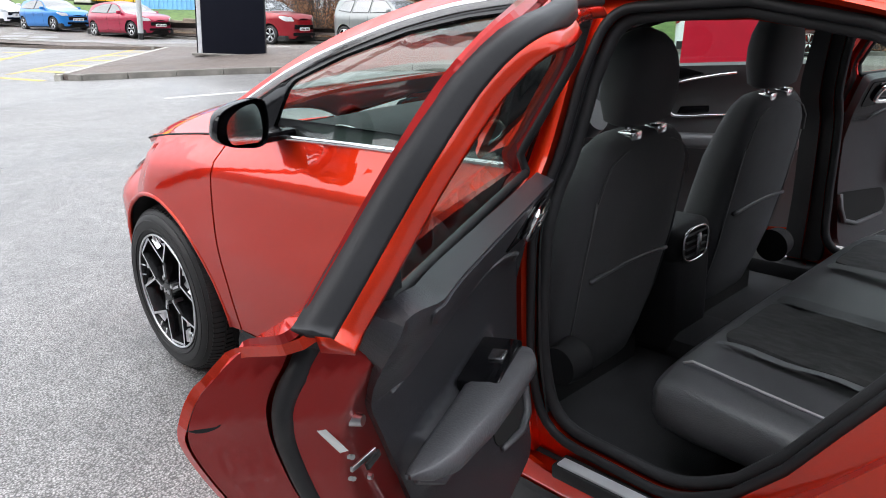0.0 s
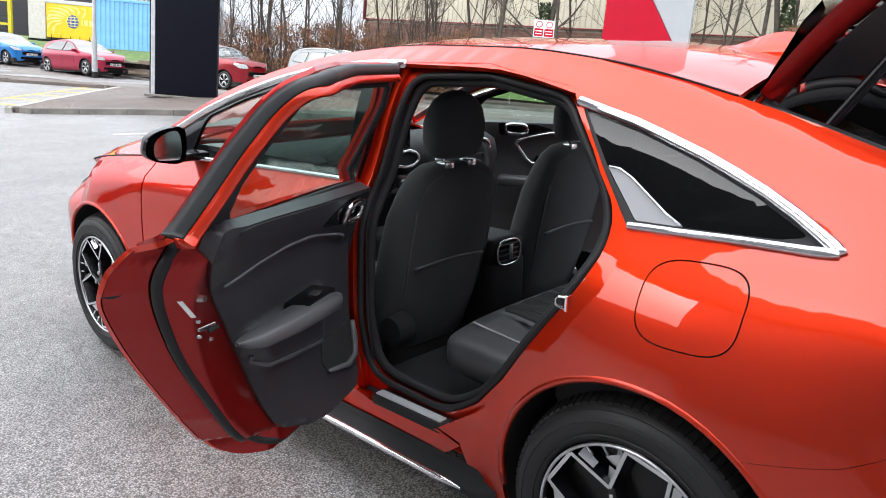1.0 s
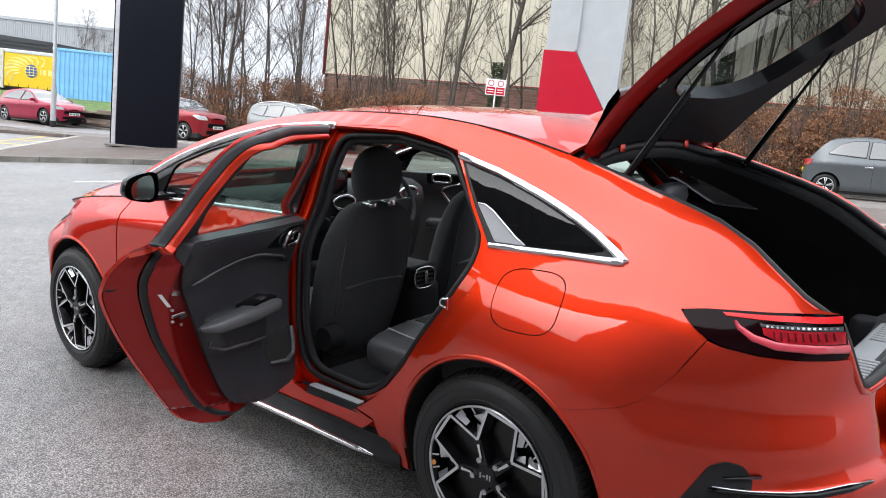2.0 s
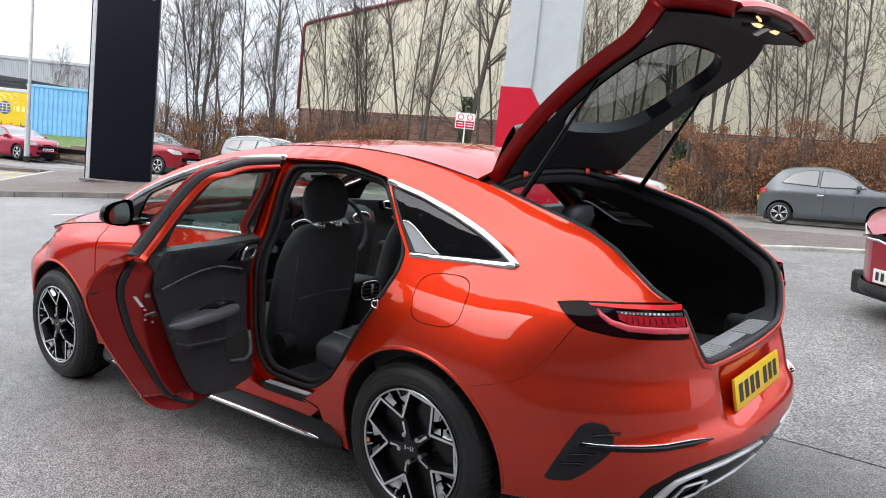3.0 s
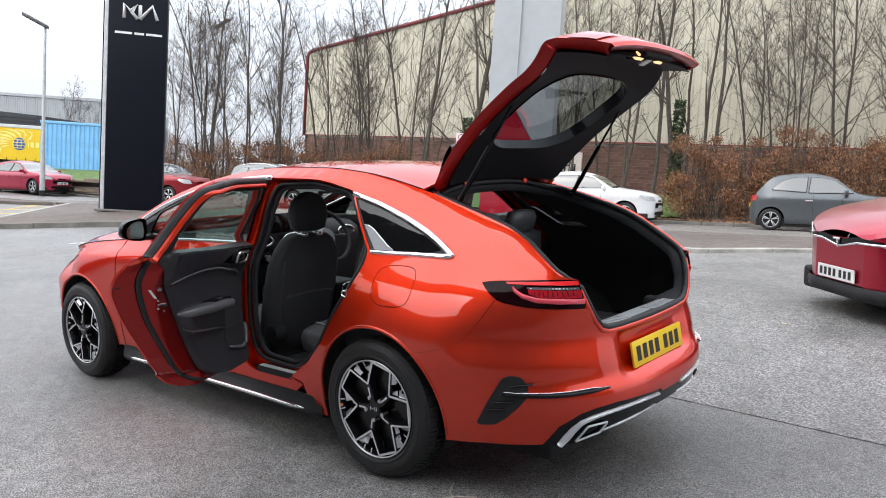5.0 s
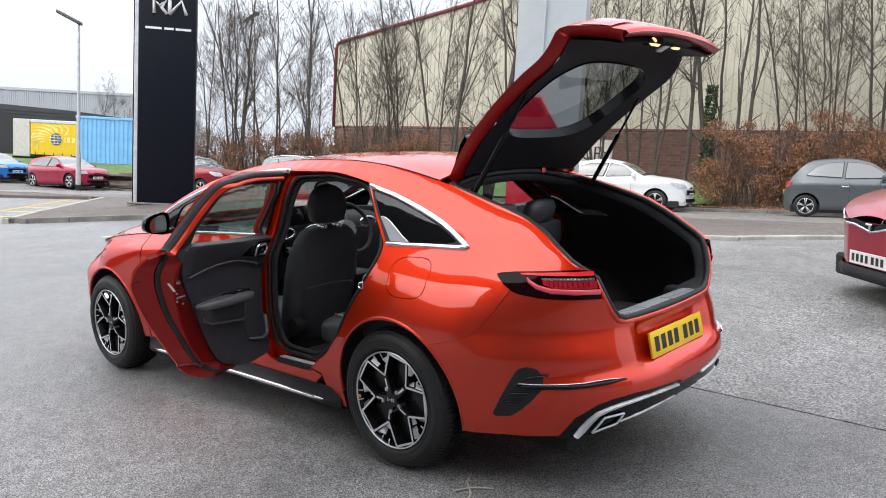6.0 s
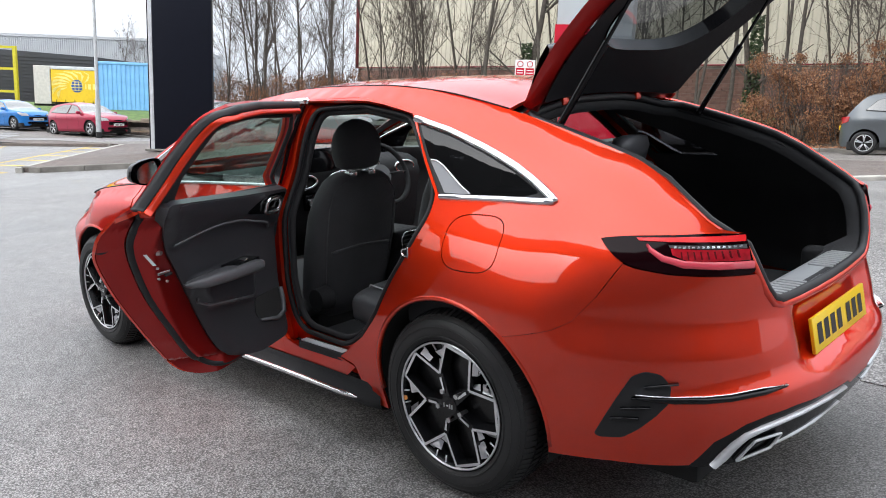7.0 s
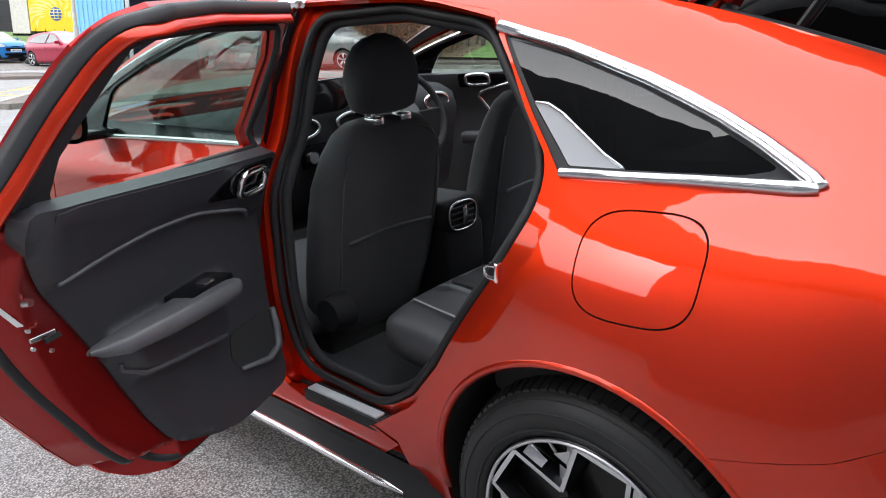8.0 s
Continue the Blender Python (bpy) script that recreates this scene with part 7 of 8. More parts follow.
# ---------------------------------------------------------------- the white and red pylon behind the car
PYLON_WHITE = mat("pale grey-white enamel panel", (0.45, 0.48, 0.50), 0.35, vary=0.04)
PYLON_RED = mat("glossy red panel", (0.52, 0.008, 0.03), 0.25, vary=0.04, coat=0.3)
pyl = thing("pylon", Matrix.Translation((-4.55, 6.0, ground_z(-4.1, 6.2))) @ pose(0, 0, 0, 0, 0, 23), "white pylon with a slanted red base, on the forecourt", "pylon")
H0 = 2.36 - ground_z(-4.1, 6.2)
prism("red_base", [(0, 0), (0.98, 0), (0.98, H0 - 0.9), (0.88, H0 - 0.72), (0.42, H0), (0, H0)], 0, 0.42, PYLON_RED, pyl, "glossy red base", 0.01)
prism("white_column", [(0.02, H0 + 0.004), (0.424, H0 + 0.004), (0.884, H0 - 0.715), (0.984, H0 - 0.895), (0.984, 0.0), (1.0, 0.0), (1.0, 7.0), (0.02, 7.0)], 0.02, 0.40, PYLON_WHITE, pyl, "white column", 0.006)
for x0 in (0.40,):
    prism("column_rib", [(x0, H0 + 0.02), (x0 + 0.03, H0 + 0.02), (x0 + 0.03, 6.98), (x0, 6.98)], -0.02, 0.018, PYLON_WHITE, pyl, "", 0.004)

# ---------------------------------------------------------------- lamp posts and the small sign
GALV = mat("galvanised steel", (0.48, 0.50, 0.51), 0.5, 0.5, vary=0.12)


def lamp_post(x, y, h, turn, label):
    t = thing("street_lamp", Matrix.Translation((x, y, ground_z(x, y) + 0.08)) @ pose(0, 0, 0, 0, 0, turn), label, "street lamp")
    bm = bmesh.new()
    rod(bm, (0, 0, 0.25), (0, 0, 1.6), 0.105, n=16)
    rod(bm, (0, 0, 1.6), (0, 0, h), 0.075, 0.05, n=16)
    part("column", bm, GALV, t, "grey steel column")
    bm = bmesh.new()
    rod(bm, (0, 0, 0), (0, 0, 0.25), 0.112, n=16)
    part("base_band", bm, UNDER, t, "black base band")
    bm = bmesh.new()
    box(bm, -0.90, 0.10, -0.15, 0.15, h - 0.04, h + 0.11, 0.04, 2)
    for v in bm.verts:
        v.co.z -= v.co.x * 0.5 + (0.03 if v.co.x < -0.5 else 0)
    part("lantern", bm, mat("dark grey lantern", (0.06, 0.06, 0.065), 0.5), t, "dark grey lantern head")
    return t


lamp_post(-31.0, 11.3, 6.95, 40, "grey steel street lamp on the pavement")
lamp_post(-36.8, 23.4, 9.6, 190, "grey steel street lamp behind the hedge")
sx, sy = -15.85, 20.3
warn = thing("warning_sign", Matrix.Translation((sx, sy, ground_z(sx, sy) + 0.1)) @ pose(0, 0, 0, 0, 0, 35), "white and red warning sign on a white post", "sign")
bm = bmesh.new()
rod(bm, (0, 0.03, -0.2), (0, 0.03, 2.95), 0.03, n=10)
part("post", bm, SIGN_WHITE, warn, "white post")
bm = bmesh.new()
box(bm, -0.36, 0.36, -0.012, 0.012, 2.40, 2.98, 0.004, 1)
part("board", bm, SIGN_WHITE, warn, "white board")
for x0 in (-0.33, 0.02):
    bm = bmesh.new()
    box(bm, x0, x0 + 0.31, -0.018, -0.013, 2.43, 2.69)
    part("red_panel", bm, PYLON_RED, warn, "red panel")
    for k in range(2):
        bm = bmesh.new()
        box(bm, x0 + 0.04, x0 + 0.27, -0.021, -0.0185, 2.50 + 0.09 * k, 2.53 + 0.09 * k)
        part("lettering_bar", bm, SIGN_WHITE, warn)
    v_, f_ = tube([(x0 + 0.155 + 0.10 * math.cos(t), -0.02, 2.83 + 0.10 * math.sin(t)) for t in np.linspace(0, 2 * math.pi, 18, endpoint=False)], 0.014, 5, True)
    mesh("red_ring", v_, f_, PYLON_RED, warn)

# ---------------------------------------------------------------- far things: container, lorry, sheds
BLUE_STEEL = mat("faded light blue steel", (0.20, 0.47, 0.78), 0.55, vary=0.1, scale=2)
cont = thing("container", Matrix.Translation((-45.2, 17.4, ground_z(-44, 18) + 0.35)) @ pose(0, 0, 0, 0, 0, 41), "light blue corrugated steel container", "container")
V, F = [], []
for i in range(23):
    for dx, dy in ((0, 0), (0.10, 0), (0.13, 0.04), (0.23, 0.04), (0.26, 0)):
        V += [(i * 0.27 + dx, dy, 0.12), (i * 0.27 + dx, dy, 3.35)]
mesh("corrugated_side", V, [(2 * i, 2 * i + 2, 2 * i + 3, 2 * i + 1) for i in range(len(V) // 2 - 1)], BLUE_STEEL, cont, smooth=False)
bm = bmesh.new()
box(bm, 0, 6.2, 0.06, 2.5, -0.3, 3.35)
part("box_body", bm, BLUE_STEEL, cont)
bm = bmesh.new()
box(bm, -0.05, 6.25, -0.03, 0.06, 3.30, 3.46, 0.02, 1)
part("rail", bm, BLUE_STEEL, cont)
bm = bmesh.new()
box(bm, -0.05, 6.25, -0.03, 0.06, -0.3, 0.12, 0.02, 1)
part("rail", bm, BLUE_STEEL, cont)

YELLOW = mat("bright yellow curtain", (0.78, 0.50, 0.01), 0.5, vary=0.06)
lorry = thing("lorry_trailer", Matrix.Translation((-52.6, 16.1, ground_z(-52, 17) + 0.14)) @ pose(0, 0, 0, 0, 0, 40), "yellow curtain-sided lorry trailer with a pale rear", "lorry")
bm = bmesh.new()
box(bm, 1.6, 9.0, 0.0, 2.4, 1.15, 3.2, 0.03, 1)
part("curtain", bm, YELLOW, lorry, "yellow side curtain")
bm = bmesh.new()
box(bm, 1.55, 9.0, -0.02, 2.45, 3.2, 3.42, 0.03, 1)
part("roof_rail", bm, mat("pale grey rail", (0.55, 0.56, 0.58), 0.5), lorry)
bm = bmesh.new()
box(bm, 0.45, 1.55, 0.0, 2.4, 1.0, 3.42, 0.03, 1)
part("rear_end", bm, mat("dusty white door", (0.55, 0.52, 0.48), 0.6), lorry, "dusty white rear end")
bm = bmesh.new()
box(bm, 0.3, 8.6, 0.2, 2.2, 0.55, 1.0)
for x in (1.2, 2.4, 3.6):
    rod(bm, (x, 0.05, 0.5), (x, 0.4, 0.5), 0.48, n=20)
part("chassis", bm, UNDER, lorry, "black chassis and wheels")
EMBLEM_BLUE = mat("blue emblem", (0.04, 0.10, 0.32), 0.5)
PALE_PRINT = mat("pale yellow print", (0.85, 0.70, 0.22), 0.5)
disc = [(3.3 + 0.40 * math.cos(t), 2.2 + 0.40 * math.sin(t)) for t in np.linspace(0, 2 * math.pi, 28, endpoint=False)]
emb = prism("round_emblem", disc, -0.012, -0.004, EMBLEM_BLUE, lorry, "blue globe emblem with a pale grid", 0.0)
for k in (-0.26, -0.09, 0.09, 0.26):
    e = math.sqrt(0.16 - k * k)
    v_, f_ = tube([(3.3 + k * 1.25, -0.014, 2.2 - e * 0.8), (3.3 + k * 1.5, -0.014, 2.2), (3.3 + k * 1.25, -0.014, 2.2 + e * 0.8)], 0.022, 4)
    mesh("emblem_line", v_, f_, PALE_PRINT, emb)
    v_, f_ = tube([(3.3 - e, -0.014, 2.2 + k), (3.3 + e, -0.014, 2.2 + k)], 0.022, 4)
    mesh("emblem_line", v_, f_, PALE_PRINT, emb)
for k in range(9):
    a = 0.75 + 0.34 * k
    ring_ = [(0.55, a), (0.95, a + 0.10), (1.35, a + 0.32), (1.7, a + 0.62)]
    mid_ = [(3.3 + r_ * 1.25 * math.cos(t), min(3.12, 2.2 + r_ * 0.62 * math.sin(t))) for r_, t in ring_]
    w_ = (0.015, 0.075, 0.05, 0.0)
    loop = [(x - w * 0.4, z - w) for (x, z), w in zip(mid_, w_)] + [(x + w * 0.4, z + w) for (x, z), w in zip(mid_[::-1], w_[::-1])][1:]
    mesh("printed_flame", [(max(1.65, x), -0.003 - 0.0005 * k, z) for x, z in loop], [tuple(range(len(loop)))], PALE_PRINT, lorry, smooth=False)
for a, b in ((3.85, 3.92), (4.02, 4.22), (4.34, 4.56)):
    bm = bmesh.new()
    box(bm, a, b, -0.012, -0.002, 2.02, 2.36)
    part("lettering_bar", bm, PALE_PRINT, lorry)
for k in range(12):
    bm = bmesh.new()
    box(bm, 1.9 + 0.6 * k, 1.94 + 0.6 * k, -0.012, 0.0, 0.98, 1.32)
    part("curtain_strap", bm, UNDER, lorry)

GREY_SHED = mat("pale grey shed cladding", (0.40, 0.42, 0.44), 0.6, vary=0.06, scale=0.3)
DARK_SHED = mat("dark slate shed cladding", (0.035, 0.038, 0.045), 0.6, vary=0.1, scale=0.3)
shed = thing("grey_shed", Matrix.Translation((-100, 28, -1)) @ pose(0, 0, 0, 0, 0, 41), "long pale grey industrial shed in the distance", "building")
V, F = [], []
for i in range(160):
    for dx, dy in ((0, 0), (0.12, 0), (0.14, 0.05), (0.23, 0.05)):
        V += [(-20 + i * 0.25 + dx, dy, 0), (-20 + i * 0.25 + dx, dy, 8.4)]
mesh("wall", V, [(2 * i, 2 * i + 2, 2 * i + 3, 2 * i + 1) for i in range(len(V) // 2 - 1)], GREY_SHED, shed, smooth=False)
bm = bmesh.new()
box(bm, -20, 20, 0.2, 25, 0, 8.3)
box(bm, -20.2, 20.2, -0.1, 0.3, 8.3, 8.6)
part("roof", bm, GREY_SHED, shed)
dshed = thing("dark_shed", Matrix.Translation((-72, 15.2, 0.1)) @ pose(0, 0, 0, 0, 0, 39), "low dark slate industrial shed", "building")
bm = bmesh.new()
for v0, h0, h1 in ((-8.0, 0, 5.4),):
    box(bm, -10, 14.0, 0, 12, 0, 5.0)
for v in bm.verts:
    if v.co.z > 1:
        v.co.z -= (v.co.x + 10) * 0.045
part("wall", bm, DARK_SHED, dshed)
for k in range(14):
    bm = bmesh.new()
    box(bm, -10, 14.0, -0.06, 0.0, 0.6 + 0.27 * k, 0.72 + 0.27 * k)
    for v in bm.verts:
        v.co.z -= (v.co.x + 10) * 0.02
    part("cladding_plank", bm, DARK_SHED, dshed)
gantry = thing("yellow_gantry", Matrix.Translation((-63.8, 18.7, -0.8)) @ pose(0, 0, 0, 0, 0, 40), "yellow steel gantry frame", "gantry")
YEL_STEEL = mat("yellow painted steel", (0.55, 0.48, 0.02), 0.5)
for x in (-1.6, 0.6):
    bm = bmesh.new()
    box(bm, x - 0.12, x + 0.12, -0.12, 0.12, 0, 5.3)
    part("post", bm, YEL_STEEL, gantry)
for z in (1.9, 3.6, 5.2):
    bm = bmesh.new()
    box(bm, -1.6, 0.6, -0.1, 0.1, z - 0.09, z + 0.09)
    part("rail", bm, YEL_STEEL, gantry)
# low stone wall and verge behind the far parked cars
STONE = mat("brown-grey stone", (0.16, 0.13, 0.10), 0.95, vary=0.35, scale=3, grain=0.3, grain_scale=20, bump=0.5)
bm = bmesh.new()
for i in range(50):
    p, q = Vector(road_xy(-62 + i, 3.5)), Vector(road_xy(-61 + i, 3.5))
    h = 0.75 + 0.08 * math.sin(i * 1.7)
    box(bm, 0, 1.0, -0.15, 0.15, -0.1, h, 0.03, 1, Matrix.Translation((p.x, p.y, ground_z(p.x, p.y))) @ pose(0, 0, 0, 0, 0, ROAD_TURN))
    if i == 33:
        break
tagged(part("low_wall", bm, STONE, None), "low brown stone wall behind the parked cars", "wall", kind="structure")

# ---------------------------------------------------------------- the showroom and its canopy, behind the camera
SHOW_Y = -5.6
show_z = ground_z(2, SHOW_Y)
CHARCOAL = mat("grey wall cladding", (0.13, 0.13, 0.135), 0.5, vary=0.15, scale=1.5, grain=0.1)
FASCIA = mat("satin black fascia", (0.012, 0.012, 0.014), 0.4, vary=0.1, scale=1.5)
bm = bmesh.new()
box(bm, -1.5, 30.0, SHOW_Y - 8.0, SHOW_Y - 0.30, show_z - 1.2, show_z + 5.9, 0.02, 1)
showroom = tagged(part("wall_showroom", bm, CHARCOAL, None), "grey clad showroom wall beside the forecourt", "wall", kind="structure")
bm = bmesh.new()
box(bm, -14.0, 30.2, SHOW_Y - 0.9, SHOW_Y, show_z + 5.8, show_z + 7.8, 0.02, 1)
part("fascia", bm, FASCIA, showroom, "satin black canopy beam")
for x_ in (-13.6, -13.0):
    bm = bmesh.new()
    box(bm, x_ - 0.15, x_ + 0.15, SHOW_Y - 0.6, SHOW_Y - 0.3, show_z - 1.4, show_z + 5.8, 0.02, 1)
    part("canopy_post", bm, FASCIA, showroom, "black canopy post")
# the low building beyond the canopy
bm = bmesh.new()
box(bm, -40.0, 40.0, -18.4, -17.0, -3.0, 4.6, 0.02, 1)
tagged(part("wall_south", bm, CHARCOAL, None), "plain grey wall beyond the canopy", "wall", kind="structure")
# unseen wall, added so that the car's rear faces reflect something dark
bm = bmesh.new()
box(bm, 19.0, 19.6, -20.0, 8.0, -2.0, 6.0, 0.02, 1)
tagged(part("wall_east", bm, CHARCOAL, None), "unseen plain grey wall, added to darken the car's rear reflections", "wall", kind="structure")


# ---------------------------------------------------------------- other parked cars
CAR_GLASS = mat("dark car window", (0.02, 0.024, 0.026), 0.05, vary=0.05, coat=0.8)
PALE_GLASS = mat("sky-grey car window", (0.06, 0.07, 0.075), 0.05, vary=0.05, coat=1.0)
for m_ in (CAR_GLASS, PALE_GLASS):
    m_.node_tree.nodes["Principled BSDF"].inputs["Coat IOR"].default_value = 2.1
LAMP_CLEAR = mat("clear lamp glass", (0.62, 0.64, 0.66), 0.08, 0.2, vary=0.15, scale=20, coat=1.0)
LAMP_REAR = mat("red lamp glass", (0.35, 0.008, 0.01), 0.1, coat=1.0)
SILVER_RIM = mat("silver wheel", (0.55, 0.56, 0.58), 0.3, 0.8)


def small_wheel(x, y, r, side, parent, spokes=5):
    """A wheel with tyre, rim and spokes; side: -1 if its face looks to -y."""
    n = 32
    prof = [(0.66, 0.02), (0.70, -0.004), (0.82, -0.012), (0.94, 0.004), (1.0, 0.05), (1.0, 0.15), (0.93, 0.19)]
    V, F = grid(lambda i, j: (r * prof[j][0] * math.cos(2 * math.pi * i / n), -side * prof[j][1], r * prof[j][0] * math.sin(2 * math.pi * i / n)), n, len(prof), True)
    t = mesh("wheel", V, F, TYRE, parent)
    t.matrix_local = pose(x, y, r)
    bm = bmesh.new()
    rod(bm, (0, -side * 0.06, 0), (0, -side * 0.07, 0), r * 0.68, n=28)
    rim = part("rim", bm, WHEEL_BLACK, t)
    v_, f_ = tube([(r * 0.67 * math.cos(a), -side * 0.004, r * 0.67 * math.sin(a)) for a in np.linspace(0, 2 * math.pi, 28, endpoint=False)], r * 0.03, 5, True)
    mesh("rim_edge", v_, f_, SILVER_RIM, rim)
    for k in range(spokes):
        a = 2 * math.pi * k / spokes + 0.3
        for da in (-0.13, 0.13):
            v_, f_ = tube([(r * 0.08 * math.cos(a), -side * 0.02, r * 0.08 * math.sin(a)), (r * 0.66 * math.cos(a + da), -side * 0.008, r * 0.66 * math.sin(a + da))], r * 0.045, 5)
            mesh("spoke", v_, f_, SILVER_RIM, rim)
    return t


def parked_car(m, label, L, W, H, paint, top, belt_z, wb, windows, r=0.31, pale=False, grille=True, bar=True, roof_rails=False, plate_z=0.30):
    """A parked car; x ahead, y to its left. top: its outline from nose to tail as (x, z) shares of length and height."""
    c = thing("parked_car", m, label, "car", "cars parked along the road")
    T = pchip(*sorted([(x * L, z * H) for x, z in top]))
    hw = pchip((0.10 * H, 0.86), (0.20 * H, 0.955), (0.30 * H, 0.965), (0.42 * H, 0.975), (0.54 * H, 1.0), ((belt_z - 0.06) * H, 0.985), (belt_z * H, 0.93), (0.80 * H, 0.81), (0.92 * H, 0.72), (1.0 * H, 0.62))

    def wid(x, z):
        t = min(abs(x) / (L / 2), 0.9995)
        return W / 2 * hw(z) * (1 - t**5.5) ** (1 / 2.6)

    axles = (wb / 2 - 0.01 * L, -wb / 2 - 0.01 * L)
    R = r * 1.16
    x0, x1 = -0.494 * L, 0.494 * L
    z0 = 0.13 * H
    low = [(x0, z0 + 0.1), (x0 + 0.06, z0)]
    for ax in axles[::-1]:
        low += [(ax - R, z0)] + arc(ax, r, R, 175, 5, 12) + [(ax + R, z0)]
    low += [(x1 - 0.06, z0), (x1, z0 + 0.1)]
    xs = np.linspace(x1, x0, 40)
    loop = low + [(x, T(x)) for x in xs]
    for sg in (-1, 1):
        at = lambda x, z: (x, sg * wid(x, z), z)
        fl = sg > 0
        skin("body_side", loop, at, paint, c, flip=fl, step=0.10, lip=0)
        for wloop in windows:
            w_ = rounded([(x * L, z * H) for x, z in wloop], 0.035, 4)
            skin("window_gasket", rounded([(sum(p[0] for p in wloop) / len(wloop) * L * -0.05 + x * L * 1.05, sum(p[1] for p in wloop) / len(wloop) * H * -0.085 + z * H * 1.085) for x, z in wloop], 0.04, 4), at, TRIM, c, flip=fl, step=0.06, lip=0.014, lift=0.010)
            skin("side_window", w_, at, PALE_GLASS if pale else CAR_GLASS, c, "dark side window", flip=fl, step=0.06, lip=0.02, lift=0.016)
        for ax in axles:
            small_wheel(ax, sg * (wid(ax, 0.35 * H) - 0.02), r, sg, c)
            V = []
            for px, pz in arc(ax, r, R, 0, 180, 14):
                V += [(px, sg * (wid(px, 0.3 * H) - 0.005), pz), (px, sg * (W / 2 - 0.3), pz)]
            F = [(2 * i, 2 * i + 2, 2 * i + 3, 2 * i + 1) for i in range(14)] + [tuple(range(1, 30, 2))]
            mesh("wheel_arch", V, F, UNDER, c)
        bm = bmesh.new()
        mx, my = 0.155 * L, sg * (wid(0.155 * L, belt_z * H) + 0.10)
        box(bm, mx - 0.05, mx + 0.06, my - 0.10, my + 0.10, belt_z * H - 0.01, belt_z * H + 0.13, 0.04, 2)
        part("door_mirror", bm, paint, c)
        for hx in (-0.08 * L, 0.02 * L)[: 1 if L < 3.7 else 2]:
            bm = bmesh.new()
            hy = sg * (wid(hx, 0.53 * H) + 0.008)
            box(bm, hx - 0.09, hx + 0.09, hy - 0.012, hy + 0.012, 0.52 * H, 0.545 * H, 0.006, 1)
            part("door_handle", bm, SATIN if L < 3.7 else paint, c)
        # door gaps
        for gx1 in (0.135 * L, -0.055 * L, -0.24 * L)[: 2 if L < 3.7 else 3]:
            v_, f_ = tube([at(gx1, z) for z in np.linspace(0.2 * H, belt_z * H, 8)], 0.004, 4)
            mesh("door_gap", v_, f_, UNDER, c)
        lo, hi = T(0.45 * L), T(0.40 * L)
        nose = rounded([(0.485 * L, lo * 0.80), (0.475 * L, lo * 0.94), (0.40 * L, hi * 0.955), (0.39 * L, hi * 0.90), (0.44 * L, lo * 0.80)], 0.03)
        skin("headlamp", nose, at, LAMP_CLEAR, c, "clear headlamp", flip=fl, step=0.08, lip=0.01, lift=0.008)
        zt = 0.60 * H
        tail_l = rounded([(-0.488 * L, zt - 0.16), (-0.485 * L, zt + 0.02), (-0.43 * L, zt + 0.03), (-0.44 * L, zt - 0.10)], 0.03)
        skin("tail_lamp", tail_l, at, LAMP_REAR, c, "red tail lamp", flip=fl, step=0.08, lip=0.01, lift=0.008)
    # top: bonnet, screens, roof, tail
    n = 61
    X = np.linspace(x1, x0, n)
    cow, rf, rr, rb = top_marks(top, L)
    for name_, a, b, material in (("bonnet", x1, cow, paint), ("windscreen", cow, rf, PALE_GLASS if pale else CAR_GLASS), ("roof_panel", rf, rr, paint), ("rear_screen", rr, rb, CAR_GLASS), ("tail_panel", rb, x0, paint)):
        xs = np.linspace(a, b, 12)
        V, F = grid(lambda i, j: (lambda x, q: (x, q * wid(x, T(x)), T(x) + 0.035 * H * (1 - q * q)))(xs[i], -1 + 2 * j / 10), 12, 11)
        mesh(name_, V, F, material, c)
    # closed nose and tail
    for xe in (x1, x0):
        V, F = grid(lambda i, j: (lambda q, z: (xe, q * wid(xe, z), z))(-1 + 2 * i / 8, z0 + 0.1 + (T(xe) - z0 - 0.1) * j / 6), 9, 7)
        mesh("end_panel", V, F, paint, c)
    bm = bmesh.new()
    box(bm, x1 - 0.03, x1 + 0.016, -0.30 * W, 0.30 * W, 0.19 * H, 0.26 * H, 0.01, 1)
    if grille:
        part("lower_grille", bm, GLOSS, c, "dark lower grille")
    if grille:
        bm = bmesh.new()
        box(bm, x1 - 0.03, x1 + 0.014, -0.26 * W, 0.26 * W, 0.33 * H, 0.43 * H, 0.02, 2)
        part("grille", bm, GLOSS, c, "dark grille")
    bm = bmesh.new()
    box(bm, x1 + 0.017, x1 + 0.028, -0.26, 0.26, plate_z * H, plate_z * H + 0.11, 0.003, 1)
    pl = part("number_plate", bm, WHITE_PLATE, c, "white number plate with black bars")
    for k in range(7):
        a = -0.225 + 0.064 * k + (0.02 if k > 3 else 0)
        mesh("bar", [(x1 + 0.0295, a, plate_z * H + 0.022), (x1 + 0.0295, a + 0.04, plate_z * H + 0.022), (x1 + 0.0295, a + 0.04, plate_z * H + 0.088), (x1 + 0.0295, a, plate_z * H + 0.088)], [(0, 1, 2, 3)], INK, pl, smooth=False)
    bm = bmesh.new()
    box(bm, x0 - 0.02, x0 + 0.03, -0.26, 0.26, 0.40 * H, 0.40 * H + 0.11, 0.003, 1)
    part("rear_plate", bm, YELLOW_PLATE, c, "yellow number plate")
    bm = bmesh.new()
    box(bm, x0 + 0.2, x1 - 0.2, -W / 2 + 0.12, W / 2 - 0.12, 0.12, 0.32, 0.02, 1)
    part("underbody", bm, UNDER, c)
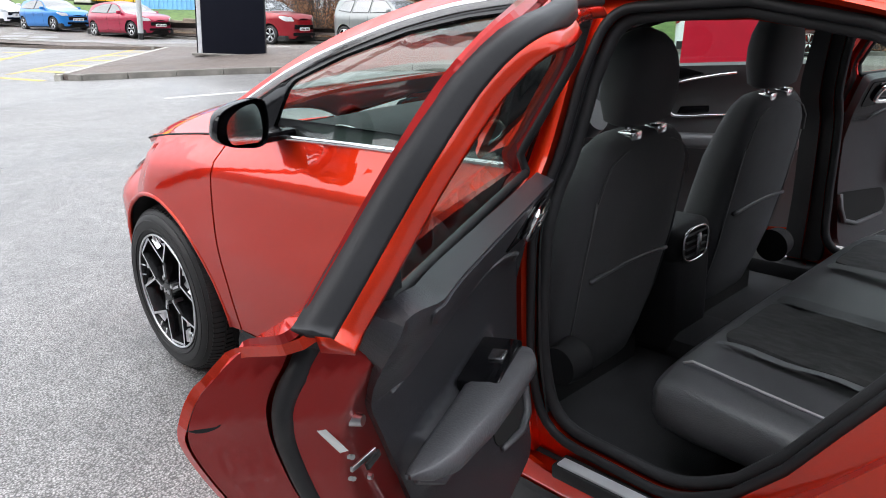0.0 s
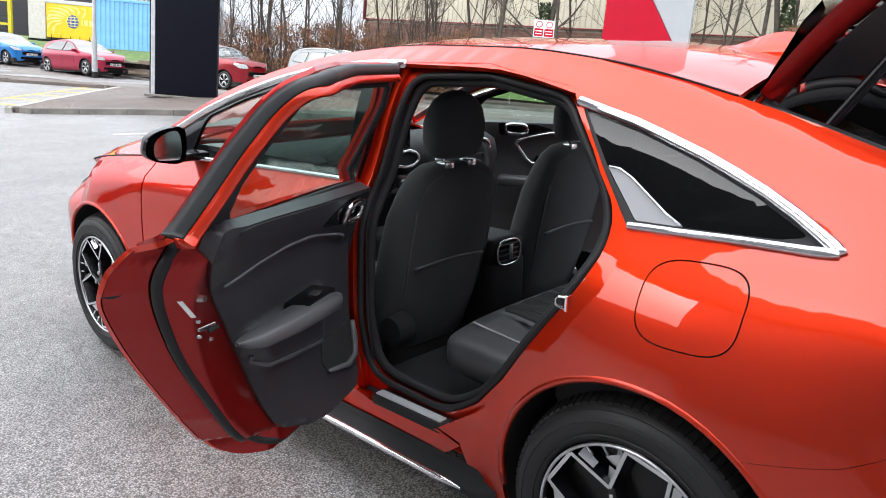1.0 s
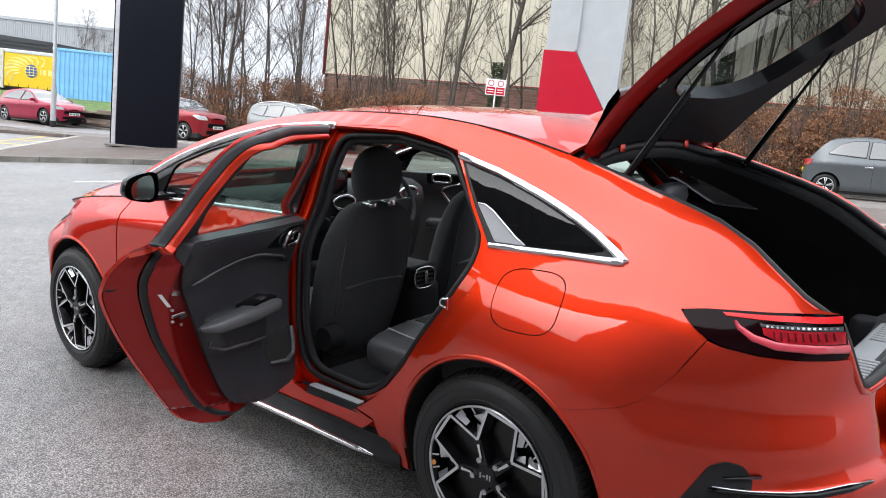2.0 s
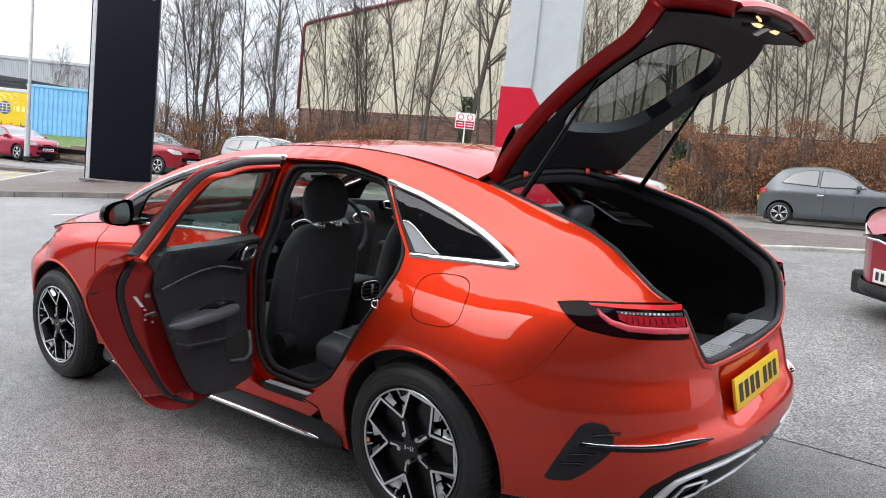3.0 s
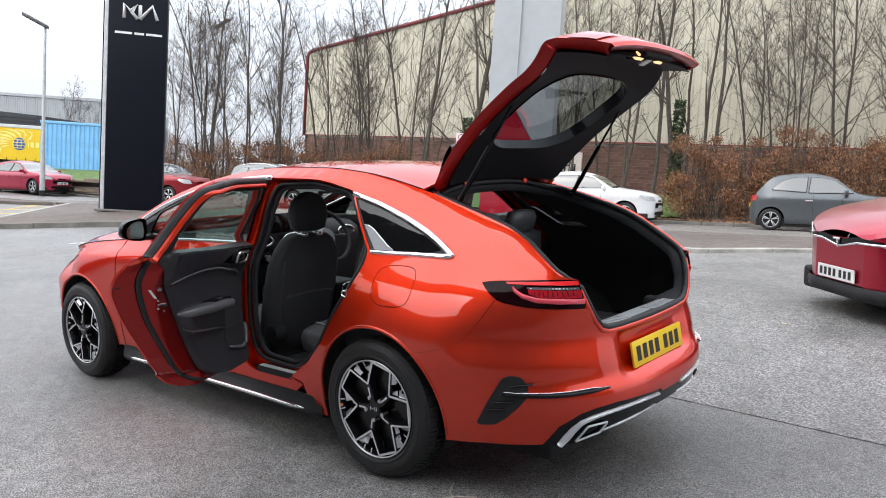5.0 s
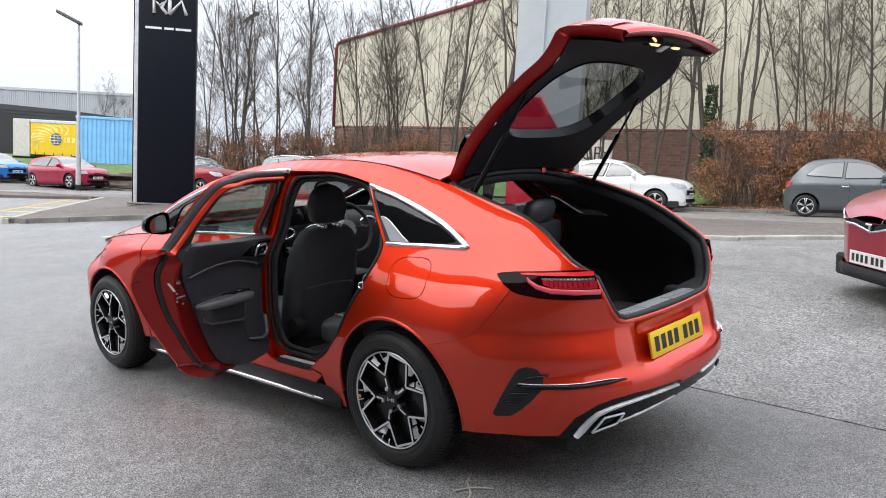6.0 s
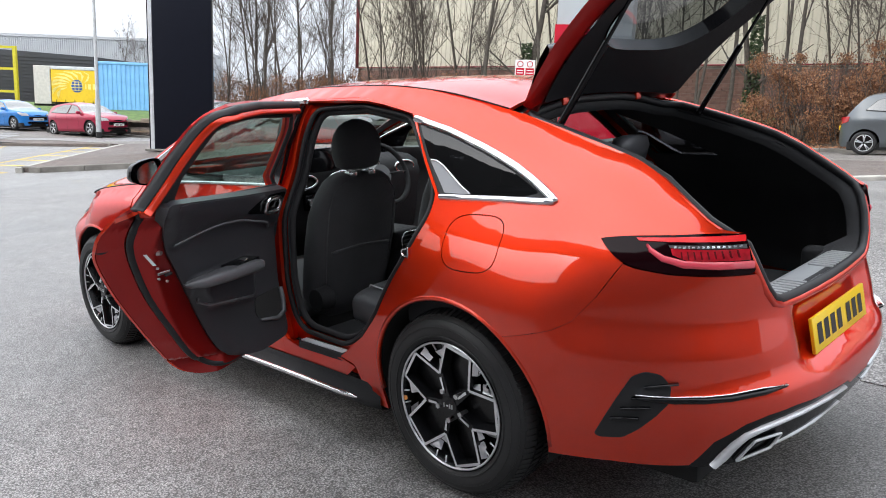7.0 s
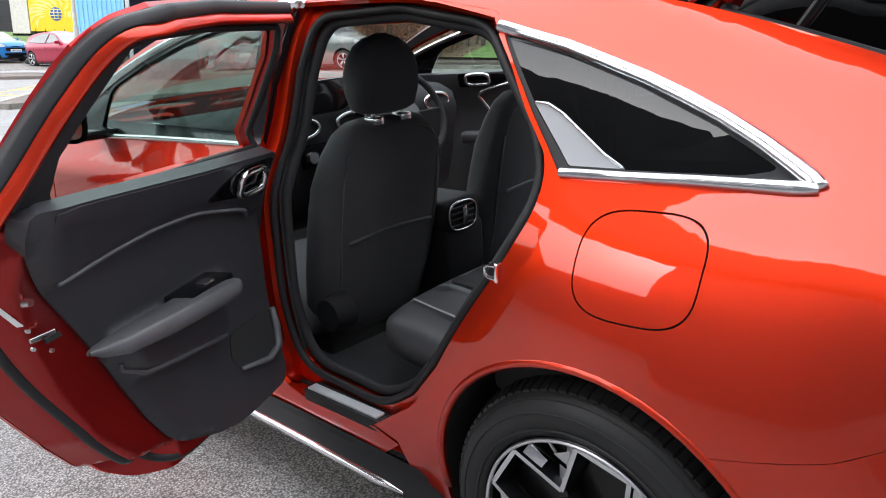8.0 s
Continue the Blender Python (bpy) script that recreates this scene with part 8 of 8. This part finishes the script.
    if roof_rails:
        for sg in (-1, 1):
            xs = np.linspace(rf - 0.1, rr + 0.1, 10)
            v_, f_ = tube([(x, sg * wid(x, T(x)) * 0.97, T(x) + 0.05 * math.sin(math.pi * (i + 0.5) / 10)) for i, x in enumerate(xs)], 0.018, 6)
            mesh("roof_rail", v_, f_, SATIN, c, "silver roof rail")
    return c


def top_marks(top, L):
    return [top[i][0] * L for i in (3, 4, 6, 7)]


HATCH = [(0.5, 0.42), (0.475, 0.54), (0.40, 0.61), (0.225, 0.685), (0.05, 0.935), (-0.09, 1.0), (-0.32, 0.93), (-0.445, 0.715), (-0.5, 0.48)]
SUV = [(0.5, 0.50), (0.475, 0.60), (0.40, 0.645), (0.24, 0.70), (0.09, 0.94), (-0.10, 1.0), (-0.40, 0.95), (-0.465, 0.68), (-0.5, 0.48)]
MINI = [(0.5, 0.42), (0.475, 0.54), (0.40, 0.61), (0.25, 0.665), (0.07, 0.93), (-0.09, 1.0), (-0.31, 0.955), (-0.435, 0.68), (-0.5, 0.40)]
SALOON = [(0.5, 0.40), (0.465, 0.52), (0.38, 0.58), (0.20, 0.68), (0.0, 0.95), (-0.12, 1.0), (-0.32, 0.90), (-0.455, 0.68), (-0.5, 0.46)]
WIN4 = [[(0.165, 0.695), (0.065, 0.89), (-0.02, 0.935), (-0.045, 0.68)], [(-0.065, 0.68), (-0.04, 0.94), (-0.17, 0.93), (-0.275, 0.86), (-0.345, 0.715)]]
WIN4_SUV = [[(0.185, 0.695), (0.085, 0.905), (-0.03, 0.94), (-0.04, 0.685)], [(-0.06, 0.685), (-0.05, 0.94), (-0.20, 0.935), (-0.22, 0.695)], [(-0.24, 0.695), (-0.225, 0.93), (-0.33, 0.91), (-0.385, 0.74)]]
WIN2 = [[(0.20, 0.69), (0.085, 0.885), (0.01, 0.93), (-0.075, 0.945), (-0.085, 0.675)], [(-0.105, 0.685), (-0.10, 0.945), (-0.19, 0.935), (-0.27, 0.87), (-0.335, 0.72)]]


def on_road(along, across, turn=0.0, lift=0.008):
    x, y = road_xy(along, across)
    return Matrix.Translation((x, y, ground_z(x, y) + lift)) @ pose(0, 0, 0, 0, -2.4, ROAD_TURN + turn)


def paint_of(name, color, metal=0.3):
    return mat(name, color, 0.3, metal, vary=0.03, coat=0.7)


parked_car(on_road(1.25, -0.25), "small grey hatchback with two doors, parked at the kerb", 3.55, 1.63, 1.49, paint_of("blue-grey paint", (0.085, 0.097, 0.108)), MINI, 0.66, 2.30, WIN2, 0.29)
parked_car(on_road(-5.1, -0.05), "white hatchback parked at the kerb", 4.25, 1.79, 1.47, paint_of("white paint", (0.72, 0.73, 0.74), 0.0), HATCH, 0.66, 2.62, WIN4, 0.315)
parked_car(on_road(-31.6, 0.2), "bright red hatchback parked at the kerb", 4.46, 1.80, 1.46, paint_of("cherry red paint", (0.30, 0.003, 0.035)), HATCH, 0.66, 2.70, WIN4, 0.33)
parked_car(on_road(-37.45, 0.2), "bright blue hatchback parked at the kerb", 4.06, 1.75, 1.43, paint_of("bright blue paint", (0.01, 0.16, 0.48)), HATCH, 0.66, 2.54, WIN4, 0.31)
parked_car(on_road(-42.9, 0.2), "white saloon car parked at the kerb", 4.5, 1.80, 1.45, paint_of("white paint", (0.70, 0.71, 0.72), 0.0), SALOON, 0.66, 2.70, WIN4, 0.32, True)
parked_car(on_road(-23.4, 0.3), "dark red sport utility car parked at the kerb", 4.48, 1.85, 1.65, paint_of("dark red paint", (0.24, 0.004, 0.012)), SUV, 0.67, 2.67, WIN4_SUV, 0.35, True)
parked_car(on_road(-17.2, 0.3), "silver-grey utility car with roof rails, parked at the kerb", 4.3, 1.83, 1.60, paint_of("silver grey paint", (0.20, 0.215, 0.215)), SUV, 0.67, 2.60, WIN4_SUV, 0.34, True, roof_rails=True)
tx, ty = 0.83 + 2.45 * 0.719, 3.9 + 2.45 * 0.695
maroon = parked_car(Matrix.Translation((tx, ty, ground_z(tx, ty) + 0.005)) @ pose(0, 0, 0, -1.3, 4.7, -136), "deep red glossy car parked across the forecourt", 4.95, 2.0, 1.62, paint_of("deep red multi-coat paint", (0.36, 0.006, 0.028), 0.6), [(0.5, 0.41), (0.485, 0.445), (0.42, 0.52), (0.25, 0.61), (0.02, 0.95), (-0.08, 1.0), (-0.32, 0.90), (-0.46, 0.66), (-0.5, 0.46)], 0.62, 2.97, WIN4, 0.36, False, False, plate_z=0.20)
nose_x = 0.494 * 4.95
round_nose = lambda y: min(nose_x, 2.475 * (1 - min(1, abs(y) / 0.99) ** 2.6) ** (1 / 5.5))
v_, f_ = tube([(round_nose(y) + 0.006, y, 0.66 - 0.05 * (1 - min(1, abs(y) / 0.25))) for y in np.linspace(-0.62, 0.62, 25)], 0.011, 6)
V, F = grid(lambda i, j: (round_nose(-0.86 + 1.72 * i / 30) + (0.004, 0.03, 0.012, -0.06)[j], -0.86 + 1.72 * i / 30, (0.30, 0.26, 0.20, 0.17)[j]), 31, 4)
mesh("lower_lip", V, F, TRIM, maroon, "black lower bumper lip")
V, F = grid(lambda i, j: (round_nose(-0.62 + 1.24 * i / 24) + 0.004, -0.62 + 1.24 * i / 24, 0.665 - 0.045 * (1 - min(1, abs(-0.62 + 1.24 * i / 24) / 0.25)) + 0.05 * j * (1 - ((i - 12) / 12) ** 2) / 3), 25, 4)
mesh("nose_slot", V, F, GLOSS, maroon, "dark slot above the trim")
mesh("nose_trim", v_, f_, CHROME, maroon, "thin chrome nose trim")
bm = bmesh.new()
rod(bm, (nose_x + 0.02, -0.045, 0.675), (nose_x + 0.02, 0.045, 0.675), 0.012, n=8)
rod(bm, (nose_x + 0.02, 0, 0.67), (nose_x + 0.02, 0, 0.60), 0.012, 0.004, n=8)
part("nose_emblem", bm, CHROME, maroon, "chrome nose emblem")
dx_, dy_ = -31.4, 5.2
parked_car(Matrix.Translation((dx_ - 2.6, dy_ - 0.4, ground_z(dx_ - 2, dy_))) @ pose(0, 0, 0, 0, -2.0, 10), "black car parked beside the marked bay", 4.4, 1.82, 1.50, paint_of("black paint", (0.01, 0.01, 0.012)), HATCH, 0.66, 2.65, WIN4, 0.33)


# ---------------------------------------------------------------- trees and hedges
BARK = mat("grey-brown bark", (0.078, 0.066, 0.056), 0.95, vary=0.3, scale=8, grain=0.3, grain_scale=60, bump=0.5)
TWIGS = mat("brown twigs", (0.075, 0.060, 0.050), 0.95, vary=0.25, scale=5)


def island_mat(name, colors, rough=0.8, trans=0.0):
    m = bpy.data.materials.new(name)
    m.use_nodes = True
    n, l = m.node_tree.nodes, m.node_tree.links
    b = n["Principled BSDF"]
    b.inputs["Roughness"].default_value = rough
    g = n.new("ShaderNodeNewGeometry")
    r = n.new("ShaderNodeValToRGB")
    r.color_ramp.elements[0].color, r.color_ramp.elements[1].color = (*colors[0], 1), (*colors[-1], 1)
    for i, c in enumerate(colors[1:-1]):
        e = r.color_ramp.elements.new((i + 1) / (len(colors) - 1))
        e.color = (*c, 1)
    l.new(g.outputs["Random Per Island"], r.inputs["Fac"])
    l.new(r.outputs["Color"], b.inputs["Base Color"])
    return m


BEECH = island_mat("dry copper beech leaves", [(0.07, 0.03, 0.018), (0.16, 0.07, 0.035), (0.26, 0.12, 0.055), (0.34, 0.18, 0.09), (0.20, 0.085, 0.04)])
IVY = island_mat("ivy leaves", [(0.02, 0.04, 0.015), (0.04, 0.07, 0.025), (0.06, 0.09, 0.03)], 0.5)


def grow(seed, height, stems, spread, droop, girth, start=0.2):
    """A bare tree: trunk and limbs as one set of tubes, fine twigs as another."""
    rng = random.Random(seed)
    thick, thin = ([], []), ([], [])

    def add(store, pts, r0, r1, n):
        k = len(store[0])
        m_ = len(pts)
        v_, f_ = tube(pts, [r0 + (r1 - r0) * (i / (m_ - 1)) for i in range(m_)], n)
        store[0].extend(v_)
        store[1].extend(tuple(i + k for i in f) for f in f_[:-2])

    def limb(p, d, length, r, order):
        steps_ = (9, 6, 4, 2)[order]
        pts, q, dd = [p], p, d.normalized()
        for i in range(steps_):
            wob = Vector((rng.uniform(-1, 1), rng.uniform(-1, 1), rng.uniform(-0.6, 0.6)))
            dd = (dd + wob * (0.09, 0.17, 0.22, 0.25)[order] + Vector((0, 0, (0.03, 0.10, 0.06, 0.0)[order]))).normalized()
            q = q + dd * length / steps_
            pts.append(q)
        add(thick if order < 2 else thin, pts, r, max(r * (0.30, 0.35, 0.5, 0.7)[order], 0.004), (8, 5, 3, 3)[order])
        if order == 3:
            return
        count = (rng.randint(13, 18), rng.randint(5, 7), rng.randint(3, 5))[order]
        for _ in range(count):
            t = rng.uniform(start if order == 0 else 0.12, 0.98)
            i = min(int(t * steps_), steps_ - 1)
            base = pts[i].lerp(pts[i + 1], t * steps_ - i)
            along = (pts[i + 1] - pts[i]).normalized()
            a = rng.uniform(0, 2 * math.pi)
            side = Vector((math.cos(a), math.sin(a), 0))
            nd = (along * rng.uniform(0.6, 1.0) + side * spread * rng.uniform(0.5, 1.0) + Vector((0, 0, -droop * rng.random()))).normalized()
            k = (1 - t * 0.62) * rng.uniform(0.26, 0.44) if order == 0 else rng.uniform(0.35, 0.62) * (1 - 0.35 * t)
            limb(base, nd, length * k, max(r * (1 - 0.55 * t) * rng.uniform(0.30, 0.46), 0.0055), order + 1)

    for s in range(stems):
        a = 2 * math.pi * s / stems + rng.random()
        lean_ = Vector((math.cos(a), math.sin(a), 0)) * (0.14 if stems > 1 else 0.03)
        limb(Vector((math.cos(a), math.sin(a), 0)) * (0.12 if stems > 1 else 0), Vector((0, 0, 1)) + lean_, height * rng.uniform(0.82, 1.0), girth * rng.uniform(0.8, 1.0), 0)
    return thick, thin


def tree_kind(seed, height, stems, spread, droop, girth, label, start=0.2):
    thick, thin = grow(seed, height, stems, spread, droop, girth, start)
    t = thing("tree", Matrix.Translation((0, 0, -400)), label, "tree", "bare trees on the bank")
    mesh("trunk", thick[0], thick[1], BARK, t, "bare grey-brown trunk and limbs")
    mesh("twig_crown", thin[0], thin[1], TWIGS, t, "fine bare twigs")
    return t


KINDS = [
    tree_kind(3, 10.5, 1, 0.75, 0.1, 0.075, "slender bare tree on the bank"),
    tree_kind(7, 9.5, 2, 0.7, 0.1, 0.052, "two-stemmed slender bare tree on the bank"),
    tree_kind(12, 11.5, 1, 0.6, 0.0, 0.085, "tall slender bare tree on the bank"),
    tree_kind(18, 8.5, 3, 0.7, 0.1, 0.038, "many-stemmed bare tree on the bank"),
    tree_kind(29, 10.0, 2, 0.8, 0.2, 0.06, "forked bare tree on the bank"),
]
BIG = tree_kind(41, 11.0, 1, 1.15, 0.25, 0.19, "broad bare tree with an ivy-clad trunk", 0.16)
rng = random.Random(5)


def stand(kind, along, across, s, turn):
    x, y = road_xy(along, across)
    return copy_thing(KINDS[kind] if kind is not None else BIG, Matrix.Translation((x, y, bank_z(x, y) - 0.15)) @ pose(0, 0, 0, 0, 0, turn) @ Matrix.Scale(s, 4))


def along_at(x, y):
    p = Vector((x, y)) - ROAD_AT
    return p.dot(ROAD_DIR), p.dot(Vector((-ROAD_DIR.y, ROAD_DIR.x)))


a_big, c_big = along_at(-18.6, 24.0)
stand(None, a_big, c_big, 1.0, 30)
a2, c2 = along_at(-9.4, 25.0)
stand(None, a2, c2, 0.78, 200)
for i in range(62):
    along = -28.6 + i * 0.77 + rng.uniform(-0.4, 0.4)
    if along > -14 and rng.random() < 0.35:
        continue
    stand(rng.randrange(5), along, rng.uniform(4.2, 9.5), rng.uniform(0.75, 1.15), rng.uniform(0, 360))
for i in range(9):
    x, y = -62 - 5 * rng.random() * i, 26 + 3.2 * i + rng.uniform(-2, 2)
    copy_thing(KINDS[(3 * i) % 5], Matrix.Translation((x, y, -0.9)) @ pose(0, 0, 0, 0, 0, 40 * i) @ Matrix.Scale(rng.uniform(0.7, 0.9), 4))
for k in KINDS + [BIG]:
    for ob in (*k.children_recursive, k):
        bpy.data.objects.remove(ob)


def leaf_cloud(name, places, size, material, label, category, flat=0.5):
    """Many small folded leaves, each a pair of triangles with its own turn."""
    P = np.array(places)
    n_ = len(P)
    r = np.random.RandomState(n_)
    a = r.normal(size=(n_, 3))
    a /= np.linalg.norm(a, axis=1)[:, None]
    b = np.cross(a, r.normal(size=(n_, 3)))
    b /= np.linalg.norm(b, axis=1)[:, None]
    c = np.cross(a, b)
    s = size * r.uniform(0.6, 1.3, size=(n_, 1))
    v0, v1, v2, v3 = P - a * s, P + b * s * flat + c * s * 0.12, P + a * s, P - b * s * flat + c * s * 0.12
    V = np.stack([v0, v1, v2, v3], 1).reshape(-1, 3)
    me = bpy.data.meshes.new(name)
    me.vertices.add(len(V))
    me.vertices.foreach_set("co", V.ravel())
    idx = np.arange(n_)[:, None] * 4 + np.array([0, 1, 2, 0, 2, 3])
    me.loops.add(n_ * 6)
    me.loops.foreach_set("vertex_index", idx.ravel())
    me.polygons.add(n_ * 2)
    me.polygons.foreach_set("loop_start", np.arange(n_ * 2) * 3)
    me.update(calc_edges=True)
    me.validate()
    me.materials.append(material)
    return tagged(new(name, me), label, category, kind="stuff")


def hedge_points(a0, a1, c0, c1, h0, h1, count, seed, clump=0.28):
    r = np.random.RandomState(seed)
    out = []
    blobs = []
    for _ in range(int((a1 - a0) * 20)):
        al, ac = r.uniform(a0, a1), r.uniform(c0, c1)
        hh = (h0 + (h1 - h0) * (0.5 + 0.5 * noise.noise(Vector((al * 0.45, ac * 0.3, seed))))) * (1 - 0.55 * max(0, (c0 + 0.5 - ac)) / 0.5)
        blobs.append((al, ac, hh * r.uniform(0, 1) ** 0.7, clump * r.uniform(0.5, 1.5)))
    per = count // len(blobs)
    for al, ac, z, s in blobs:
        q = r.normal(size=(per, 3)) * s * 0.55
        x0, y0 = road_xy(al, ac)
        zb = bank_z(x0, y0)
        for k in range(per):
            out.append((x0 + q[k, 0], y0 + q[k, 1], max(zb + 0.03, zb + z + q[k, 2] * 0.8)))
    return out


pts = hedge_points(-3.5, 16.0, 2.9, 5.2, 1.5, 3.2, 140000, 2, 0.34)
leaf_cloud("beech_hedge", pts, 0.036, BEECH, "overgrown beech hedge with dry copper leaves", "hedge")
pts = hedge_points(-28.7, -15.0, 3.4, 6.5, 0.9, 2.6, 62000, 4, 0.4)
leaf_cloud("far_hedge", pts, 0.042, BEECH, "straggling hedge with dry brown leaves", "hedge")
pts = []
r_ = np.random.RandomState(9)
for _ in range(9000):
    al, ac = r_.uniform(-29, 16), r_.uniform(1.6, 5.0)
    x, y = road_xy(al, ac)
    if al > -4 or al < -16 or r_.random() < 0.2:
        pts.append((x, y, (bank_z(x, y) if ac > 3.2 else ground_z(x, y) + 0.1) + 0.03))
leaf_cloud("leaf_litter", pts, 0.05, BEECH, "dry brown leaves lying along the bank", "leaves")
# ivy on the two broad trunks
pts = []
for (x, y), hgt, rad in (((-18.6, 24.0), 3.2, 0.26), ((-9.4, 25.0), 3.6, 0.24)):
    zb = bank_z(x, y)
    for _ in range(2600):
        a, h = r_.uniform(0, 6.283), r_.uniform(0, 1) ** 1.3 * hgt
        q = rad * (1.05 - 0.35 * h / hgt) * r_.uniform(0.75, 1.25)
        pts.append((x + q * math.cos(a), y + q * math.sin(a), zb + h))
leaf_cloud("ivy", pts, 0.05, IVY, "dark green ivy on the tree trunks", "ivy", 0.8)
# hedge stems
V, F = [], []
for _ in range(1500):
    al, ac = (r_.uniform(-3.0, 18.0), r_.uniform(3.0, 5.2)) if r_.random() < 0.55 else (r_.uniform(-28.7, -15), r_.uniform(3.4, 6.5))
    x, y = road_xy(al, ac)
    p = Vector((x, y, bank_z(x, y) - 0.05))
    pl = [p]
    d = Vector((r_.uniform(-0.35, 0.35), r_.uniform(-0.35, 0.35), 1))
    for k in range(4):
        d = (d + Vector((r_.uniform(-0.25, 0.25), r_.uniform(-0.25, 0.25), 0))).normalized()
        pl.append(pl[-1] + d * r_.uniform(0.5, 0.85))
    v_, f_ = tube(pl, [0.016, 0.013, 0.010, 0.008, 0.005], 3)
    k = len(V)
    V += v_
    F += [tuple(i + k for i in f) for f in f_[:-2]]
tagged(mesh("hedge_stems", V, F, TWIGS), "bare brown hedge stems among the leaves", "stems", kind="stuff")


# ---------------------------------------------------------------- bricks of the warehouse base
def brick_mesh(l, h):
    bm = bmesh.new()
    box(bm, 0.005, l - 0.005, 0, 0.05, 0.005, h - 0.005)
    me = bpy.data.meshes.new("brick")
    bm.to_mesh(me)
    bm.free()
    me.materials.append(BRICK)
    return me


# seen from afar: courses 0.15 m high, joined but for the stretch behind the open tailgate
B_L, B_H = 0.45, 0.15
whole = brick_mesh(B_L, B_H)
V, F = [], []
rows = int((BASE_Z - 0.6) / B_H)
for j in range(rows):
    for i in range(int((WALL_R - WALL_L) / B_L)):
        x = WALL_L + i * B_L + (B_L / 2 if j % 2 else 0)
        z = 0.6 + j * B_H
        if -18.9 < x < -12.0 and z > 1.35:
            ob = new("brick", whole)
            ob.parent = base_wall
            ob.location = (x, WALL_Y + 0.012, z)
        elif x < -5:
            k = len(V)
            V += [(x + a, WALL_Y + b, z + c) for a in (0.005, B_L - 0.005) for b in (0.012, 0.06) for c in (0.005, B_H - 0.005)]
            F += [(k, k + 1, k + 5, k + 4), (k + 1, k + 3, k + 7, k + 5), (k, k + 4, k + 6, k + 2), (k, k + 2, k + 3, k + 1), (k + 4, k + 5, k + 7, k + 6)]
BRICK_REST = island_mat("brown-red bricks", [(0.105, 0.06, 0.048), (0.145, 0.082, 0.063), (0.19, 0.105, 0.08)], 0.9)
tagged(mesh("brickwork", V, F, BRICK_REST, base_wall, smooth=False), kind="stuff")
